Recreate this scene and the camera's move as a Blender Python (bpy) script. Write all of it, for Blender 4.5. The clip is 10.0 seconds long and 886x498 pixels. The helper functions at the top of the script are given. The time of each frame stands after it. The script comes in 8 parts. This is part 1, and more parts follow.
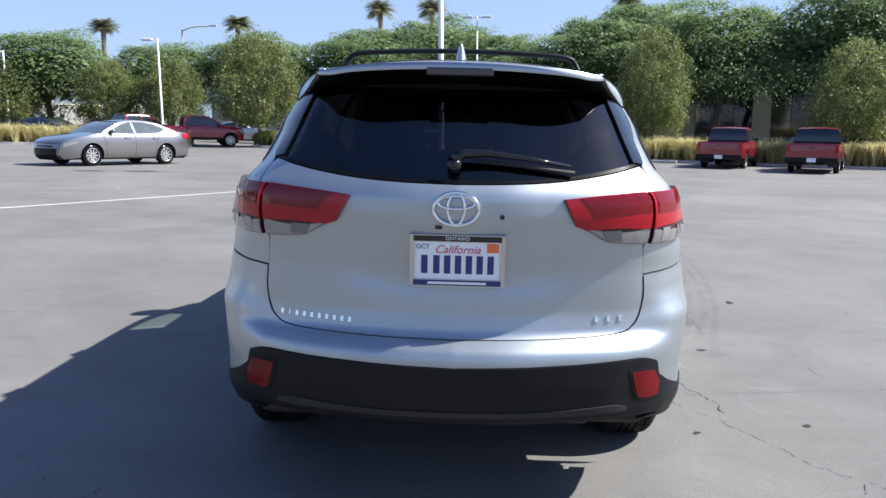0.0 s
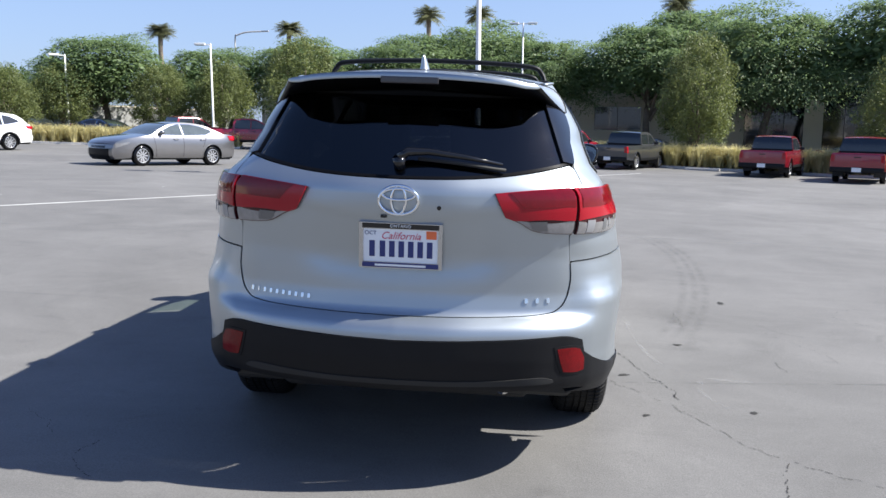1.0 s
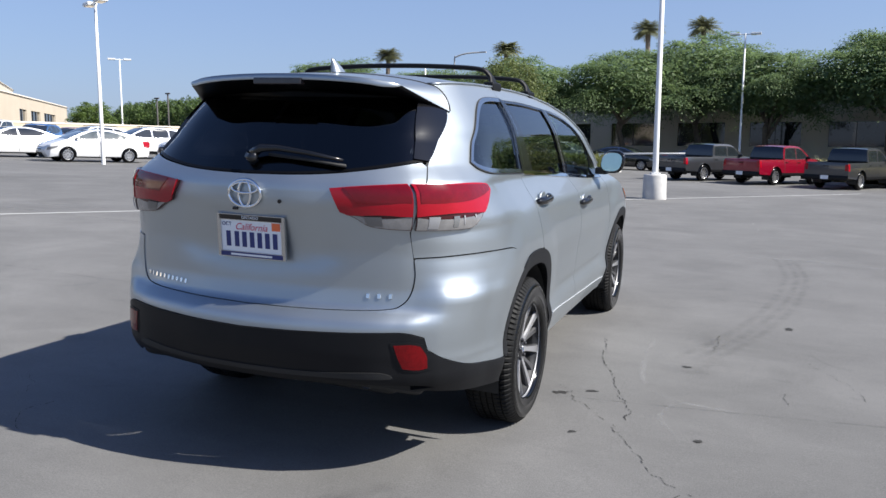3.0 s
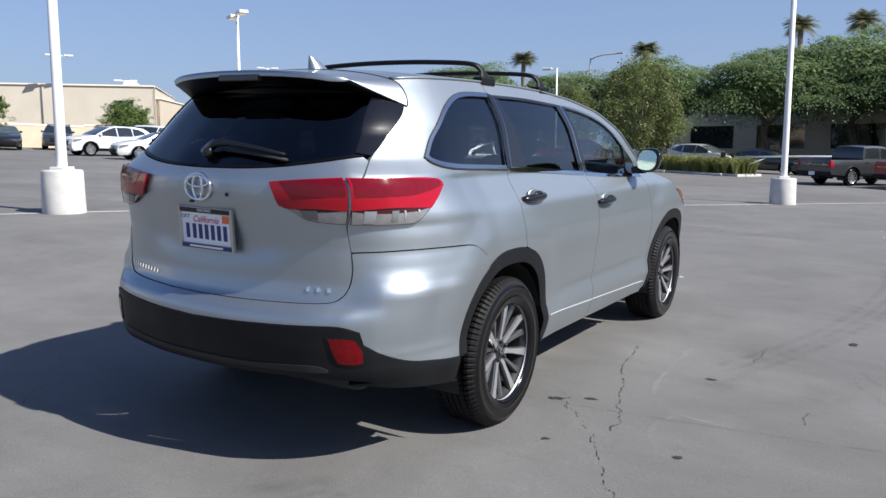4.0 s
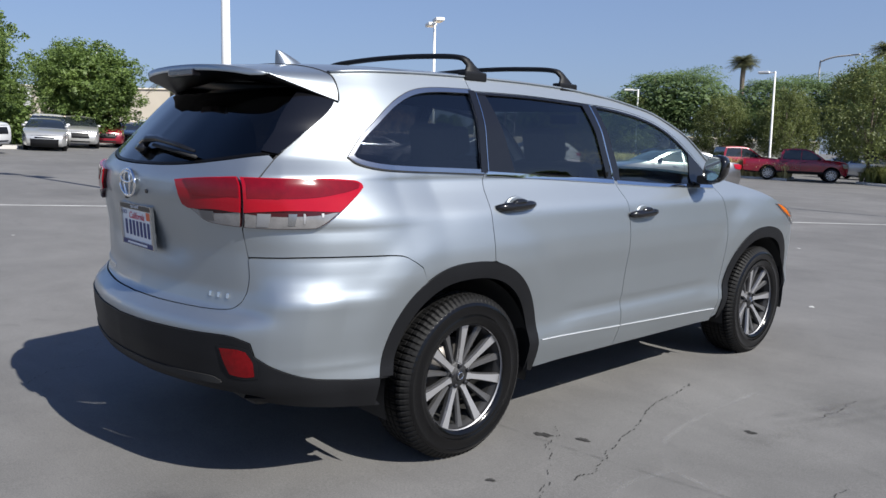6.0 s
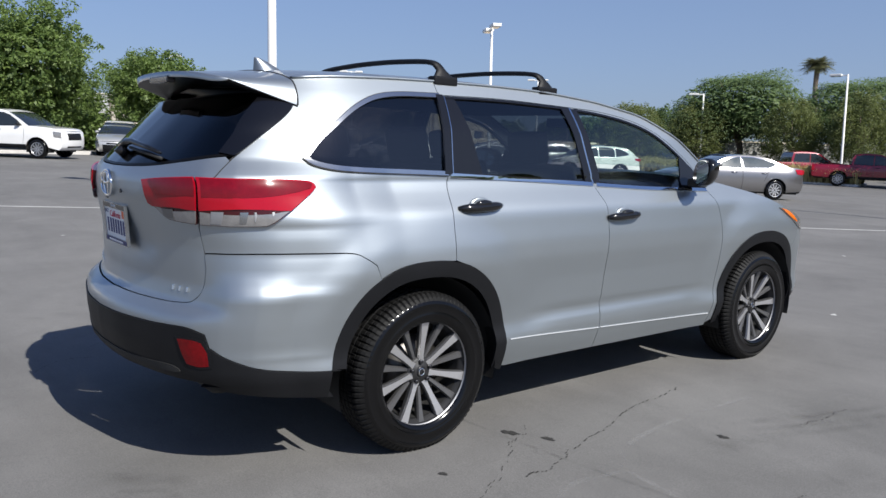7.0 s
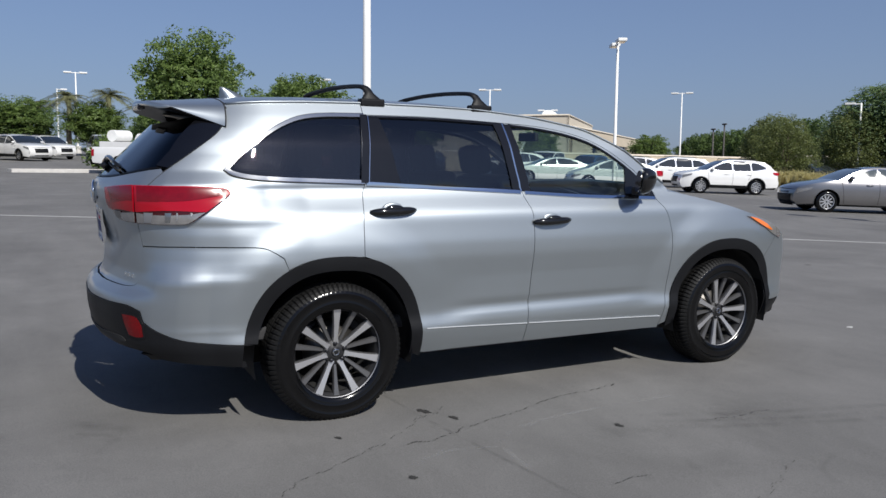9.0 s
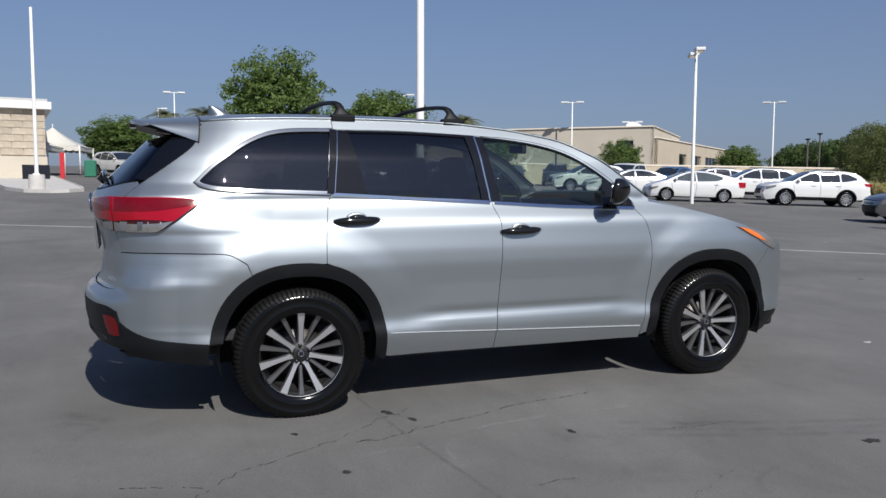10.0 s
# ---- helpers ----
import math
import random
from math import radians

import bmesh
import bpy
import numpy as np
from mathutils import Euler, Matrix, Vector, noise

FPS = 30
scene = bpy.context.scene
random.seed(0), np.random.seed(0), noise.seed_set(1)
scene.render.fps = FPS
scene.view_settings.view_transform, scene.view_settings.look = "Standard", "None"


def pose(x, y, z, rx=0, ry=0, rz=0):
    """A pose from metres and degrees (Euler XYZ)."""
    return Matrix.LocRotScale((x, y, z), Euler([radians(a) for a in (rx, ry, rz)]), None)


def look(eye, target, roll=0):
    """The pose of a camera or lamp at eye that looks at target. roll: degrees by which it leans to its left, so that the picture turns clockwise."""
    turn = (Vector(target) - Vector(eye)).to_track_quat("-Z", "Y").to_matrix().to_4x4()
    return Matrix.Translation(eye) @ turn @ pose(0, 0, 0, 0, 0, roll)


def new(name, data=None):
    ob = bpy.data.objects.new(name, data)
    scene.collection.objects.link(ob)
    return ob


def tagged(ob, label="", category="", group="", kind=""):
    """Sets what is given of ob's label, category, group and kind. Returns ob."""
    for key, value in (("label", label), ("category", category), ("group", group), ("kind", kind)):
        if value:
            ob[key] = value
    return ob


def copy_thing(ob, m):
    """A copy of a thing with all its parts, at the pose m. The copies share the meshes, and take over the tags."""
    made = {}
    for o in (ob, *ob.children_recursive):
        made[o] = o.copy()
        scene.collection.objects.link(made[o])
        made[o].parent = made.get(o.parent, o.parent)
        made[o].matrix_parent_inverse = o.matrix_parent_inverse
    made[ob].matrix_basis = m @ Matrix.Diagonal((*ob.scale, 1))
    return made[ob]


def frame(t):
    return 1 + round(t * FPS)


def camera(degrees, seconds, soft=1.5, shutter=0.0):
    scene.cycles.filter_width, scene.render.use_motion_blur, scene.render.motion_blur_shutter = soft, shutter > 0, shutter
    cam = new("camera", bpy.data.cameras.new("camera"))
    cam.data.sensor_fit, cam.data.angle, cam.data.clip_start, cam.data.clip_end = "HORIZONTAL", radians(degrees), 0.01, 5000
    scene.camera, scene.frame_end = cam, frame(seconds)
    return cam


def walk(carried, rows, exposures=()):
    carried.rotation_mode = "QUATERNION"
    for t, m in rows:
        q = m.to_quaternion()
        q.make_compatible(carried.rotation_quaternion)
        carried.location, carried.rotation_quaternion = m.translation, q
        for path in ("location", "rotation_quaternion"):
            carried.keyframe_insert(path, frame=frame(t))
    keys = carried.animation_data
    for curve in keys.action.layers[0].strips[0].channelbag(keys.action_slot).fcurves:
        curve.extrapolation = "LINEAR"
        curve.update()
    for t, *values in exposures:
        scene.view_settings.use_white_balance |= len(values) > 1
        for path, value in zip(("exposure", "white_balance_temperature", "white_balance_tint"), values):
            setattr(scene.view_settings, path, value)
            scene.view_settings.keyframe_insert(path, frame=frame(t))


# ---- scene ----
# ---- camera ----
cam = camera(59.0, 10.0)
PATH = [
    (0, (0.054, -2.558, 1.459), (0.003, -0.585, 1.138), -0.2),
    (0.5, (0.205, -2.75, 1.452), (0.106, -0.778, 1.133), -0.1),
    (1, (0.459, -2.912, 1.448), (0.288, -0.943, 1.14), 0.4),
    (1.5, (0.75, -2.864, 1.416), (0.479, -0.905, 1.121), 0.4),
    (2, (1.128, -2.816, 1.405), (0.727, -0.877, 1.123), 0.3),
    (2.5, (1.549, -2.759, 1.391), (0.988, -0.858, 1.12), 0.2),
    (3.8, (2.484, -2.301, 1.34), (1.51, -0.574, 1.08), 0.2),
    (4, (2.621, -2.222, 1.334), (1.584, -0.532, 1.077), 0.1),
    (4.5, (2.909, -1.997, 1.329), (1.74, -0.395, 1.072), 0.5),
    (5, (3.123, -1.753, 1.322), (1.842, -0.239, 1.069), 0.6),
    (5.5, (3.219, -1.47, 1.323), (1.845, -0.039, 1.072), 0.9),
    (7, (3.666, -0.943, 1.315), (2.109, 0.29, 1.079), 1.1),
    (7.5, (4.007, -0.86, 1.305), (2.402, 0.31, 1.073), 1.0),
    (8, (4.206, -0.655, 1.292), (2.548, 0.44, 1.066), 0.9),
    (8.5, (4.44, -0.43, 1.298), (2.726, 0.58, 1.084), 0.7),
    (9, (4.762, -0.236, 1.301), (2.996, 0.68, 1.102), 0.6),
    (9.5, (4.921, 0.065, 1.298), (3.105, 0.882, 1.117), 0.4),
    (10, (5.21, 0.337, 1.294), (3.349, 1.048, 1.127), 0.3),
]
walk(cam, [(t, look(eye, target, roll)) for t, eye, target, roll in PATH],
     exposures=[(0.0, 1.47), (2.5, 1.12), (5.0, 0.80), (7.5, 0.62), (10.0, 0.20)])

from mathutils import geometry

# ---- world, sun, exposure ----
SUN = Vector((1.06, 0.09, 1.0)).normalized()
SUN_EL, SUN_AZ = math.asin(SUN.z), math.atan2(SUN.x, SUN.y)
world = bpy.data.worlds.new("world")
scene.world = world
world.use_nodes = True
wn, wl = world.node_tree.nodes, world.node_tree.links
sky = wn.new("ShaderNodeTexSky")
sky.sky_type = "NISHITA"
sky.sun_disc = False
sky.sun_elevation, sky.sun_rotation = SUN_EL, SUN_AZ
sky.air_density, sky.dust_density, sky.ozone_density = 1.1, 0.9, 4.5
wn["Background"].inputs["Strength"].default_value = 0.056
haze = wn.new("ShaderNodeMix")
haze.data_type, haze.blend_type = "RGBA", "MULTIPLY"
haze.inputs["Factor"].default_value, haze.inputs["B"].default_value = 1.0, (0.98, 1.04, 1.28, 1)
wl.new(sky.outputs[0], haze.inputs["A"])
# pale summer haze, thickest at the horizon all round
up_z, low_air, veil = wn.new("ShaderNodeSeparateXYZ"), wn.new("ShaderNodeMapRange"), wn.new("ShaderNodeMix")
wl.new(wn.new("ShaderNodeTexCoord").outputs["Generated"], up_z.inputs[0])
wl.new(up_z.outputs["Z"], low_air.inputs["Value"])
low_air.inputs["From Max"].default_value = 0.62
low_air.inputs["To Min"].default_value, low_air.inputs["To Max"].default_value = 0.66, 0.0
veil.data_type = "RGBA"
veil.inputs["B"].default_value = (3.3, 4.3, 6.4, 1)
wl.new(low_air.outputs["Result"], veil.inputs["Factor"])
wl.new(haze.outputs["Result"], veil.inputs["A"])
wl.new(veil.outputs["Result"], wn["Background"].inputs[0])
sun_data = bpy.data.lights.new("sun", "SUN")
sun_data.energy, sun_data.angle, sun_data.color = 4.35, radians(0.53), (1.0, 0.967, 0.90)
sun = new("sun", sun_data)
sun.matrix_world = look(SUN * 60, (0, 0, 0))

# ---- materials ----
def mat(name, base, rough=0.5, metal=0.0, vary=0.12, scale=8.0, fine=90.0, bump=0.0, coat=0.0, spec=0.5, tint=None, per_object=0.0, sheen=0.0):
    """A principled material with variation at a coarse and a fine scale."""
    m = bpy.data.materials.new(name)
    m.use_nodes = True
    nt = m.node_tree
    b = nt.nodes["Principled BSDF"]
    tc = nt.nodes.new("ShaderNodeTexCoord")
    n1, n2 = nt.nodes.new("ShaderNodeTexNoise"), nt.nodes.new("ShaderNodeTexNoise")
    n1.inputs["Scale"].default_value, n2.inputs["Scale"].default_value = scale, fine
    n1.inputs["Detail"].default_value, n2.inputs["Detail"].default_value = 5.0, 3.0
    for n in (n1, n2):
        nt.links.new(tc.outputs["Object"], n.inputs["Vector"])
    add = nt.nodes.new("ShaderNodeMath")
    add.operation = "MULTIPLY_ADD"
    nt.links.new(n2.outputs["Fac"], add.inputs[0])
    add.inputs[1].default_value = 0.45
    nt.links.new(n1.outputs["Fac"], add.inputs[2])
    ramp = nt.nodes.new("ShaderNodeMapRange")
    ramp.inputs["From Min"].default_value, ramp.inputs["From Max"].default_value = 0.45, 1.0
    nt.links.new(add.outputs[0], ramp.inputs["Value"])
    mix = nt.nodes.new("ShaderNodeMix")
    mix.data_type = "RGBA"
    dark = [c * (1 - vary) for c in base]
    light = [min(1, c * (1 + vary)) for c in (tint or base)]
    mix.inputs["A"].default_value, mix.inputs["B"].default_value = (*dark, 1), (*light, 1)
    nt.links.new(ramp.outputs["Result"], mix.inputs["Factor"])
    colour = mix.outputs["Result"]
    if per_object:
        info = nt.nodes.new("ShaderNodeObjectInfo")
        hsv = nt.nodes.new("ShaderNodeHueSaturation")
        mr = nt.nodes.new("ShaderNodeMapRange")
        mr.inputs["To Min"].default_value, mr.inputs["To Max"].default_value = 1 - per_object, 1 + per_object
        nt.links.new(info.outputs["Random"], mr.inputs["Value"])
        nt.links.new(mr.outputs["Result"], hsv.inputs["Value"])
        nt.links.new(colour, hsv.inputs["Color"])
        colour = hsv.outputs["Color"]
    nt.links.new(colour, b.inputs["Base Color"])
    b.inputs["Roughness"].default_value, b.inputs["Metallic"].default_value = rough, metal
    b.inputs["Coat Weight"].default_value = coat
    b.inputs["Coat Roughness"].default_value = 0.04
    b.inputs["Specular IOR Level"].default_value = spec
    if bump:
        bp = nt.nodes.new("ShaderNodeBump")
        bp.inputs["Strength"].default_value, bp.inputs["Distance"].default_value = bump, 0.01
        nt.links.new(add.outputs[0], bp.inputs["Height"])
        nt.links.new(bp.outputs["Normal"], b.inputs["Normal"])
    return m


def glass_mat(name, through_tint, gloss_tint=(1, 1, 1), rough=0.0, least=0.085):
    """A thin pane: tinted straight view through, gloss by Fresnel."""
    m = bpy.data.materials.new(name)
    m.use_nodes = True
    nt = m.node_tree
    nt.nodes.remove(nt.nodes["Principled BSDF"])
    tr, gl, mx, fr, up, ad = (nt.nodes.new("ShaderNode" + k) for k in ("BsdfTransparent", "BsdfGlossy", "MixShader", "LayerWeight", "Math", "Math"))
    tr.inputs["Color"].default_value = (*through_tint, 1)
    gl.inputs["Color"].default_value, gl.inputs["Roughness"].default_value = (*gloss_tint, 1), rough
    fr.inputs["Blend"].default_value = 0.5
    up.operation, up.inputs[1].default_value = "POWER", 4.5
    ad.operation, ad.inputs[1].default_value, ad.inputs[2].default_value = "MULTIPLY_ADD", 0.9, least
    nt.links.new(fr.outputs["Facing"], up.inputs[0])
    nt.links.new(up.outputs[0], ad.inputs[0])
    nt.links.new(ad.outputs[0], mx.inputs[0])
    nt.links.new(tr.outputs[0], mx.inputs[1])
    nt.links.new(gl.outputs[0], mx.inputs[2])
    nt.links.new(mx.outputs[0], nt.nodes["Material Output"].inputs["Surface"])
    return m


M = {}
M["silver"] = mat("silver_paint", (0.385, 0.421, 0.447), 0.42, 0.88, 0.03, 2.0, 900.0, 0.0, 0.4)
M["charcoal_plastic"] = mat("charcoal_plastic", (0.0072, 0.0076, 0.009), 0.5, 0, 0.15, 6, 400, 0.08, 0, 0.2)
M["gloss_black"] = mat("gloss_black", (0.008, 0.008, 0.009), 0.12, 0, 0.1, 5, 60, 0, 0.25, 0.4)
M["matt_black"] = mat("matt_black", (0.012, 0.012, 0.012), 0.7, 0, 0.2, 6, 120, 0.1)
M["interior"] = mat("interior_cloth", (0.03, 0.03, 0.033), 0.85, 0, 0.2, 10, 300, 0.1)
M["rubber"] = mat("tyre_rubber", (0.003, 0.003, 0.0034), 0.15, 0, 0.2, 8, 200, 0.0, 0, 0.32)
M["tread"] = mat("tread_rubber", (0.0055, 0.0055, 0.0057), 0.6, 0, 0.25, 8, 200, 0.2, 0, 0.2)
M["chrome"] = mat("chrome", (0.78, 0.79, 0.80), 0.07, 1.0, 0.03, 5, 60)
M["satin_trim"] = mat("satin_bright_trim", (0.50, 0.51, 0.52), 0.22, 1.0, 0.05, 5, 60)
M["alloy"] = mat("machined_alloy", (0.64, 0.64, 0.655), 0.34, 0.85, 0.05, 5, 120, 0, 0.2)
M["rim_grey"] = mat("rim_barrel_paint", (0.03, 0.03, 0.032), 0.55, 0.4, 0.1, 5, 120)
# pale colour that stands in for sun caught by the sill crease
M["crease_highlight"] = mat("painted_crease_highlight", (0.45, 0.47, 0.49), 0.3, 0.0, 0.03)
M["alloy_mid"] = mat("satin_alloy", (0.36, 0.36, 0.37), 0.52, 0.8, 0.08, 5, 120)
M["alloy_dark"] = mat("dark_alloy_paint", (0.022, 0.022, 0.025), 0.35, 0.5, 0.1, 5, 120, 0, 0.3)
M["alloy_grey"] = mat("grey_alloy_paint", (0.15, 0.15, 0.155), 0.32, 0.7, 0.08, 5, 120, 0, 0.4)
M["disc_steel"] = mat("worn_disc_steel", (0.10, 0.095, 0.09), 0.45, 0.9, 0.2, 20, 200)
M["lamp_rim"] = mat("dark_lamp_rim", (0.05, 0.008, 0.010), 0.2, 0.2, 0.1, 4, 40)
M["red_lens"] = mat("red_lens", (0.31, 0.0025, 0.012), 0.14, 0, 0.1, 4, 40, 0, 0.3, 0.3)
M["red_deep"] = mat("dark_red_lens", (0.14, 0.0015, 0.006), 0.14, 0, 0.15, 40, 140, 0, 0.25, 0.3)
M["red_reflector"] = mat("red_reflector", (0.13, 0.002, 0.004), 0.2, 0, 0.25, 60, 200, 0.1, 0.05, 0.25)
M["clear_lens"] = mat("clear_lens_reflector", (0.24, 0.235, 0.235), 0.2, 0.4, 0.2, 30, 160, 0, 1.0)
M["fin_black"] = mat("piano_black_trim", (0.004, 0.004, 0.005), 0.16, 0, 0.1, 6, 120, 0, 0, 0.6)
M["deep_black"] = mat("deep_black_trim", (0.004, 0.004, 0.0045), 0.35, 0, 0.1, 6, 120, 0, 0, 0.12)
M["smoked_lens"] = mat("smoked_lens", (0.035, 0.03, 0.032), 0.25, 0, 0.2, 30, 160, 0, 0.4)
M["amber"] = mat("amber_lens", (0.75, 0.16, 0.01), 0.1, 0, 0.1, 20, 60, 0, 1.0)
M["glass_privacy"] = glass_mat("privacy_glass", (0.115, 0.12, 0.13))
M["glass_rear"] = glass_mat("dark_privacy_glass", (0.015, 0.017, 0.022), least=0.05)
M["glass_front"] = glass_mat("green_tinted_glass", (0.70, 0.79, 0.745))
M["glass_dark"] = mat("far_tinted_glass", (0.016, 0.020, 0.024), 0.05, 0, 0.2, 3, 20, 0, 0.6)
M["glass_light"] = mat("far_clear_glass", (0.06, 0.075, 0.08), 0.05, 0, 0.25, 3, 20, 0, 0.6)
M["mirror"] = mat("mirror_glass", (0.85, 0.86, 0.87), 0.02, 1.0, 0.01)
M["plate_white"] = mat("plate_white", (0.78, 0.79, 0.80), 0.4, 0, 0.03, 10, 60)
M["plate_blue"] = mat("plate_blue", (0.02, 0.03, 0.14), 0.5, 0, 0.05)
M["plate_red"] = mat("plate_script_red", (0.55, 0.05, 0.10), 0.5, 0, 0.05)
M["sticker_orange"] = mat("sticker_orange", (0.80, 0.16, 0.05), 0.5, 0, 0.05)
M["white_paint"] = mat("white_car_paint", (0.70, 0.70, 0.695), 0.25, 0, 0.03, 2, 50, 0, 1.0)
M["red_paint"] = mat("red_car_paint", (0.22, 0.003, 0.018), 0.25, 0.1, 0.06, 2, 50, 0, 1.0)
M["grey_paint"] = mat("grey_car_paint", (0.040, 0.042, 0.047), 0.3, 0.3, 0.06, 2, 50, 0, 1.0)
M["black_paint"] = mat("black_car_paint", (0.015, 0.016, 0.018), 0.2, 0.1, 0.06, 2, 50, 0, 1.0)
M["blue_paint"] = mat("blue_car_paint", (0.02, 0.13, 0.38), 0.25, 0.2, 0.06, 2, 50, 0, 1.0)
M["sedan_silver"] = mat("sedan_silver_paint", (0.24, 0.235, 0.24), 0.3, 0.85, 0.04, 2, 50, 0, 1.0)
M["beige_silver"] = mat("light_silver_paint", (0.5, 0.5, 0.49), 0.3, 0.5, 0.04, 2, 50, 0, 1.0)
M["pole_white"] = mat("white_pole_paint", (0.74, 0.74, 0.72), 0.45, 0, 0.08, 3, 60, 0.05)
M["pole_grey"] = mat("galvanised_pole", (0.42, 0.41, 0.40), 0.5, 0.3, 0.12, 3, 60, 0.05)
M["wood_pole"] = mat("dark_pole", (0.07, 0.065, 0.06), 0.8, 0, 0.2, 3, 60, 0.1)
M["concrete"] = mat("pale_concrete", (0.50, 0.485, 0.46), 0.85, 0, 0.14, 4, 60, 0.3)
M["stucco"] = mat("tan_stucco", (0.50, 0.43, 0.335), 0.9, 0, 0.07, 0.6, 25, 0.3)
M["stucco_light"] = mat("cream_stucco", (0.56, 0.50, 0.41), 0.9, 0, 0.07, 0.6, 25, 0.3)
M["stucco_grey"] = mat("pale_grey_wall", (0.48, 0.48, 0.47), 0.85, 0, 0.08, 0.6, 25, 0.3)
M["block_wall"] = mat("tan_block_wall", (0.52, 0.44, 0.33), 0.9, 0, 0.1, 1.2, 14, 0.4)
M["tent_white"] = mat("white_tent_fabric", (0.62, 0.60, 0.55), 0.7, 0, 0.05, 1.5, 30, 0.1)
M["stone_tan"] = mat("tan_stone_cladding", (0.46, 0.39, 0.31), 0.9, 0, 0.22, 2.5, 14, 0.6, per_object=0.12)
M["bark"] = mat("bark", (0.13, 0.105, 0.08), 0.9, 0, 0.35, 6, 40, 0.6)
M["palm_bark"] = mat("palm_bark", (0.20, 0.16, 0.12), 0.9, 0, 0.3, 8, 40, 0.6)
M["sign_green"] = mat("green_canvas", (0.02, 0.16, 0.10), 0.7, 0, 0.1)
M["sign_red"] = mat("red_banner", (0.5, 0.02, 0.03), 0.7, 0, 0.1)


def leaf_mat(name, low, high, trans=0.35):
    """Foliage: colour varies per leaf and in broad patches, with light let through."""
    m = bpy.data.materials.new(name)
    m.use_nodes = True
    nt = m.node_tree
    b = nt.nodes["Principled BSDF"]
    geo, mix = nt.nodes.new("ShaderNodeNewGeometry"), nt.nodes.new("ShaderNodeMix")
    mix.data_type = "RGBA"
    mix.inputs["A"].default_value, mix.inputs["B"].default_value = (*low, 1), (*high, 1)
    tc, n1 = nt.nodes.new("ShaderNodeTexCoord"), nt.nodes.new("ShaderNodeTexNoise")
    n1.inputs["Scale"].default_value = 0.9
    nt.links.new(tc.outputs["Object"], n1.inputs["Vector"])
    av = nt.nodes.new("ShaderNodeMath")
    av.operation = "MULTIPLY_ADD"
    nt.links.new(geo.outputs["Random Per Island"], av.inputs[0])
    av.inputs[1].default_value = 0.4
    half = nt.nodes.new("ShaderNodeMath")
    half.operation = "MULTIPLY_ADD"
    nt.links.new(n1.outputs["Fac"], half.inputs[0])
    half.inputs[1].default_value, half.inputs[2].default_value = 1.3, -0.35
    nt.links.new(half.outputs[0], av.inputs[2])
    nt.links.new(av.outputs[0], mix.inputs["Factor"])
    nt.links.new(mix.outputs["Result"], b.inputs["Base Color"])
    b.inputs["Roughness"].default_value = 0.55
    tl, ms = nt.nodes.new("ShaderNodeBsdfTranslucent"), nt.nodes.new("ShaderNodeMixShader")
    nt.links.new(mix.outputs["Result"], tl.inputs["Color"])
    ms.inputs[0].default_value = trans
    nt.links.new(b.outputs[0], ms.inputs[1])
    nt.links.new(tl.outputs[0], ms.inputs[2])
    nt.links.new(ms.outputs[0], nt.nodes["Material Output"].inputs["Surface"])
    return m


M["leaf_feather"] = leaf_mat("feathery_leaves", (0.082, 0.135, 0.060), (0.25, 0.335, 0.14), 0.55)
M["leaf_pear"] = leaf_mat("pear_leaves", (0.075, 0.10, 0.034), (0.235, 0.27, 0.088), 0.45)
M["leaf_bright"] = leaf_mat("bright_leaves", (0.065, 0.115, 0.03), (0.21, 0.29, 0.075), 0.45)
M["leaf_dark"] = leaf_mat("hedge_leaves", (0.05, 0.09, 0.025), (0.15, 0.22, 0.06), 0.4)
M["leaf_palm"] = leaf_mat("palm_fronds", (0.10, 0.11, 0.055), (0.25, 0.255, 0.125))
M["grass_dry"] = leaf_mat("dry_fountain_grass", (0.34, 0.31, 0.12), (0.72, 0.64, 0.35), 0.4)
M["grass_green"] = leaf_mat("green_fountain_grass", (0.12, 0.15, 0.04), (0.34, 0.35, 0.13), 0.4)


# ---- mesh tools ----
def to_mesh(name, verts, faces, material, smooth=True):
    me = bpy.data.meshes.new(name)
    me.from_pydata([tuple(v) for v in verts], [], faces)
    me.materials.append(material)
    if smooth:
        me.polygons.foreach_set("use_smooth", [True] * len(me.polygons))
    me.update()
    return me


def part(name, me, parent=None, label="", m=None):
    """Links a mesh, or a bmesh with its material m, as one object under its parent."""
    if isinstance(me, bmesh.types.BMesh):
        bm, me = me, bpy.data.meshes.new(name)
        bm.normal_update()
        bm.to_mesh(me)
        bm.free()
    if m is not None and not me.materials:
        me.materials.append(m)
    ob = new(name, me)
    if parent is not None:
        ob.parent = parent
    if label:
        ob["label"] = label
    return ob


def empty(name, m=None):
    ob = new(name)
    ob.empty_display_size = 0.2
    if m is not None:
        ob.matrix_world = m
    return ob


def box(bm, x0, x1, y0, y1, z0, z1, bevel=0.0, rot=None):
    g = bmesh.ops.create_cube(bm, size=1.0)["verts"]
    bmesh.ops.scale(bm, verts=g, vec=(x1 - x0, y1 - y0, z1 - z0))
    if rot is not None:
        bmesh.ops.transform(bm, verts=g, matrix=rot)
    bmesh.ops.translate(bm, verts=g, vec=((x0 + x1) / 2, (y0 + y1) / 2, (z0 + z1) / 2))
    if bevel:
        es = list({e for v in g for e in v.link_edges})
        bmesh.ops.bevel(bm, geom=es, offset=bevel, segments=3, profile=0.6, affect="EDGES")
    return g


def box_part(name, parent, m, dims, bevel=0.01, label=""):
    bm = bmesh.new()
    box(bm, *dims, bevel=bevel)
    for f in bm.faces:
        f.smooth = False
    return part(name, bm, parent, label, m)


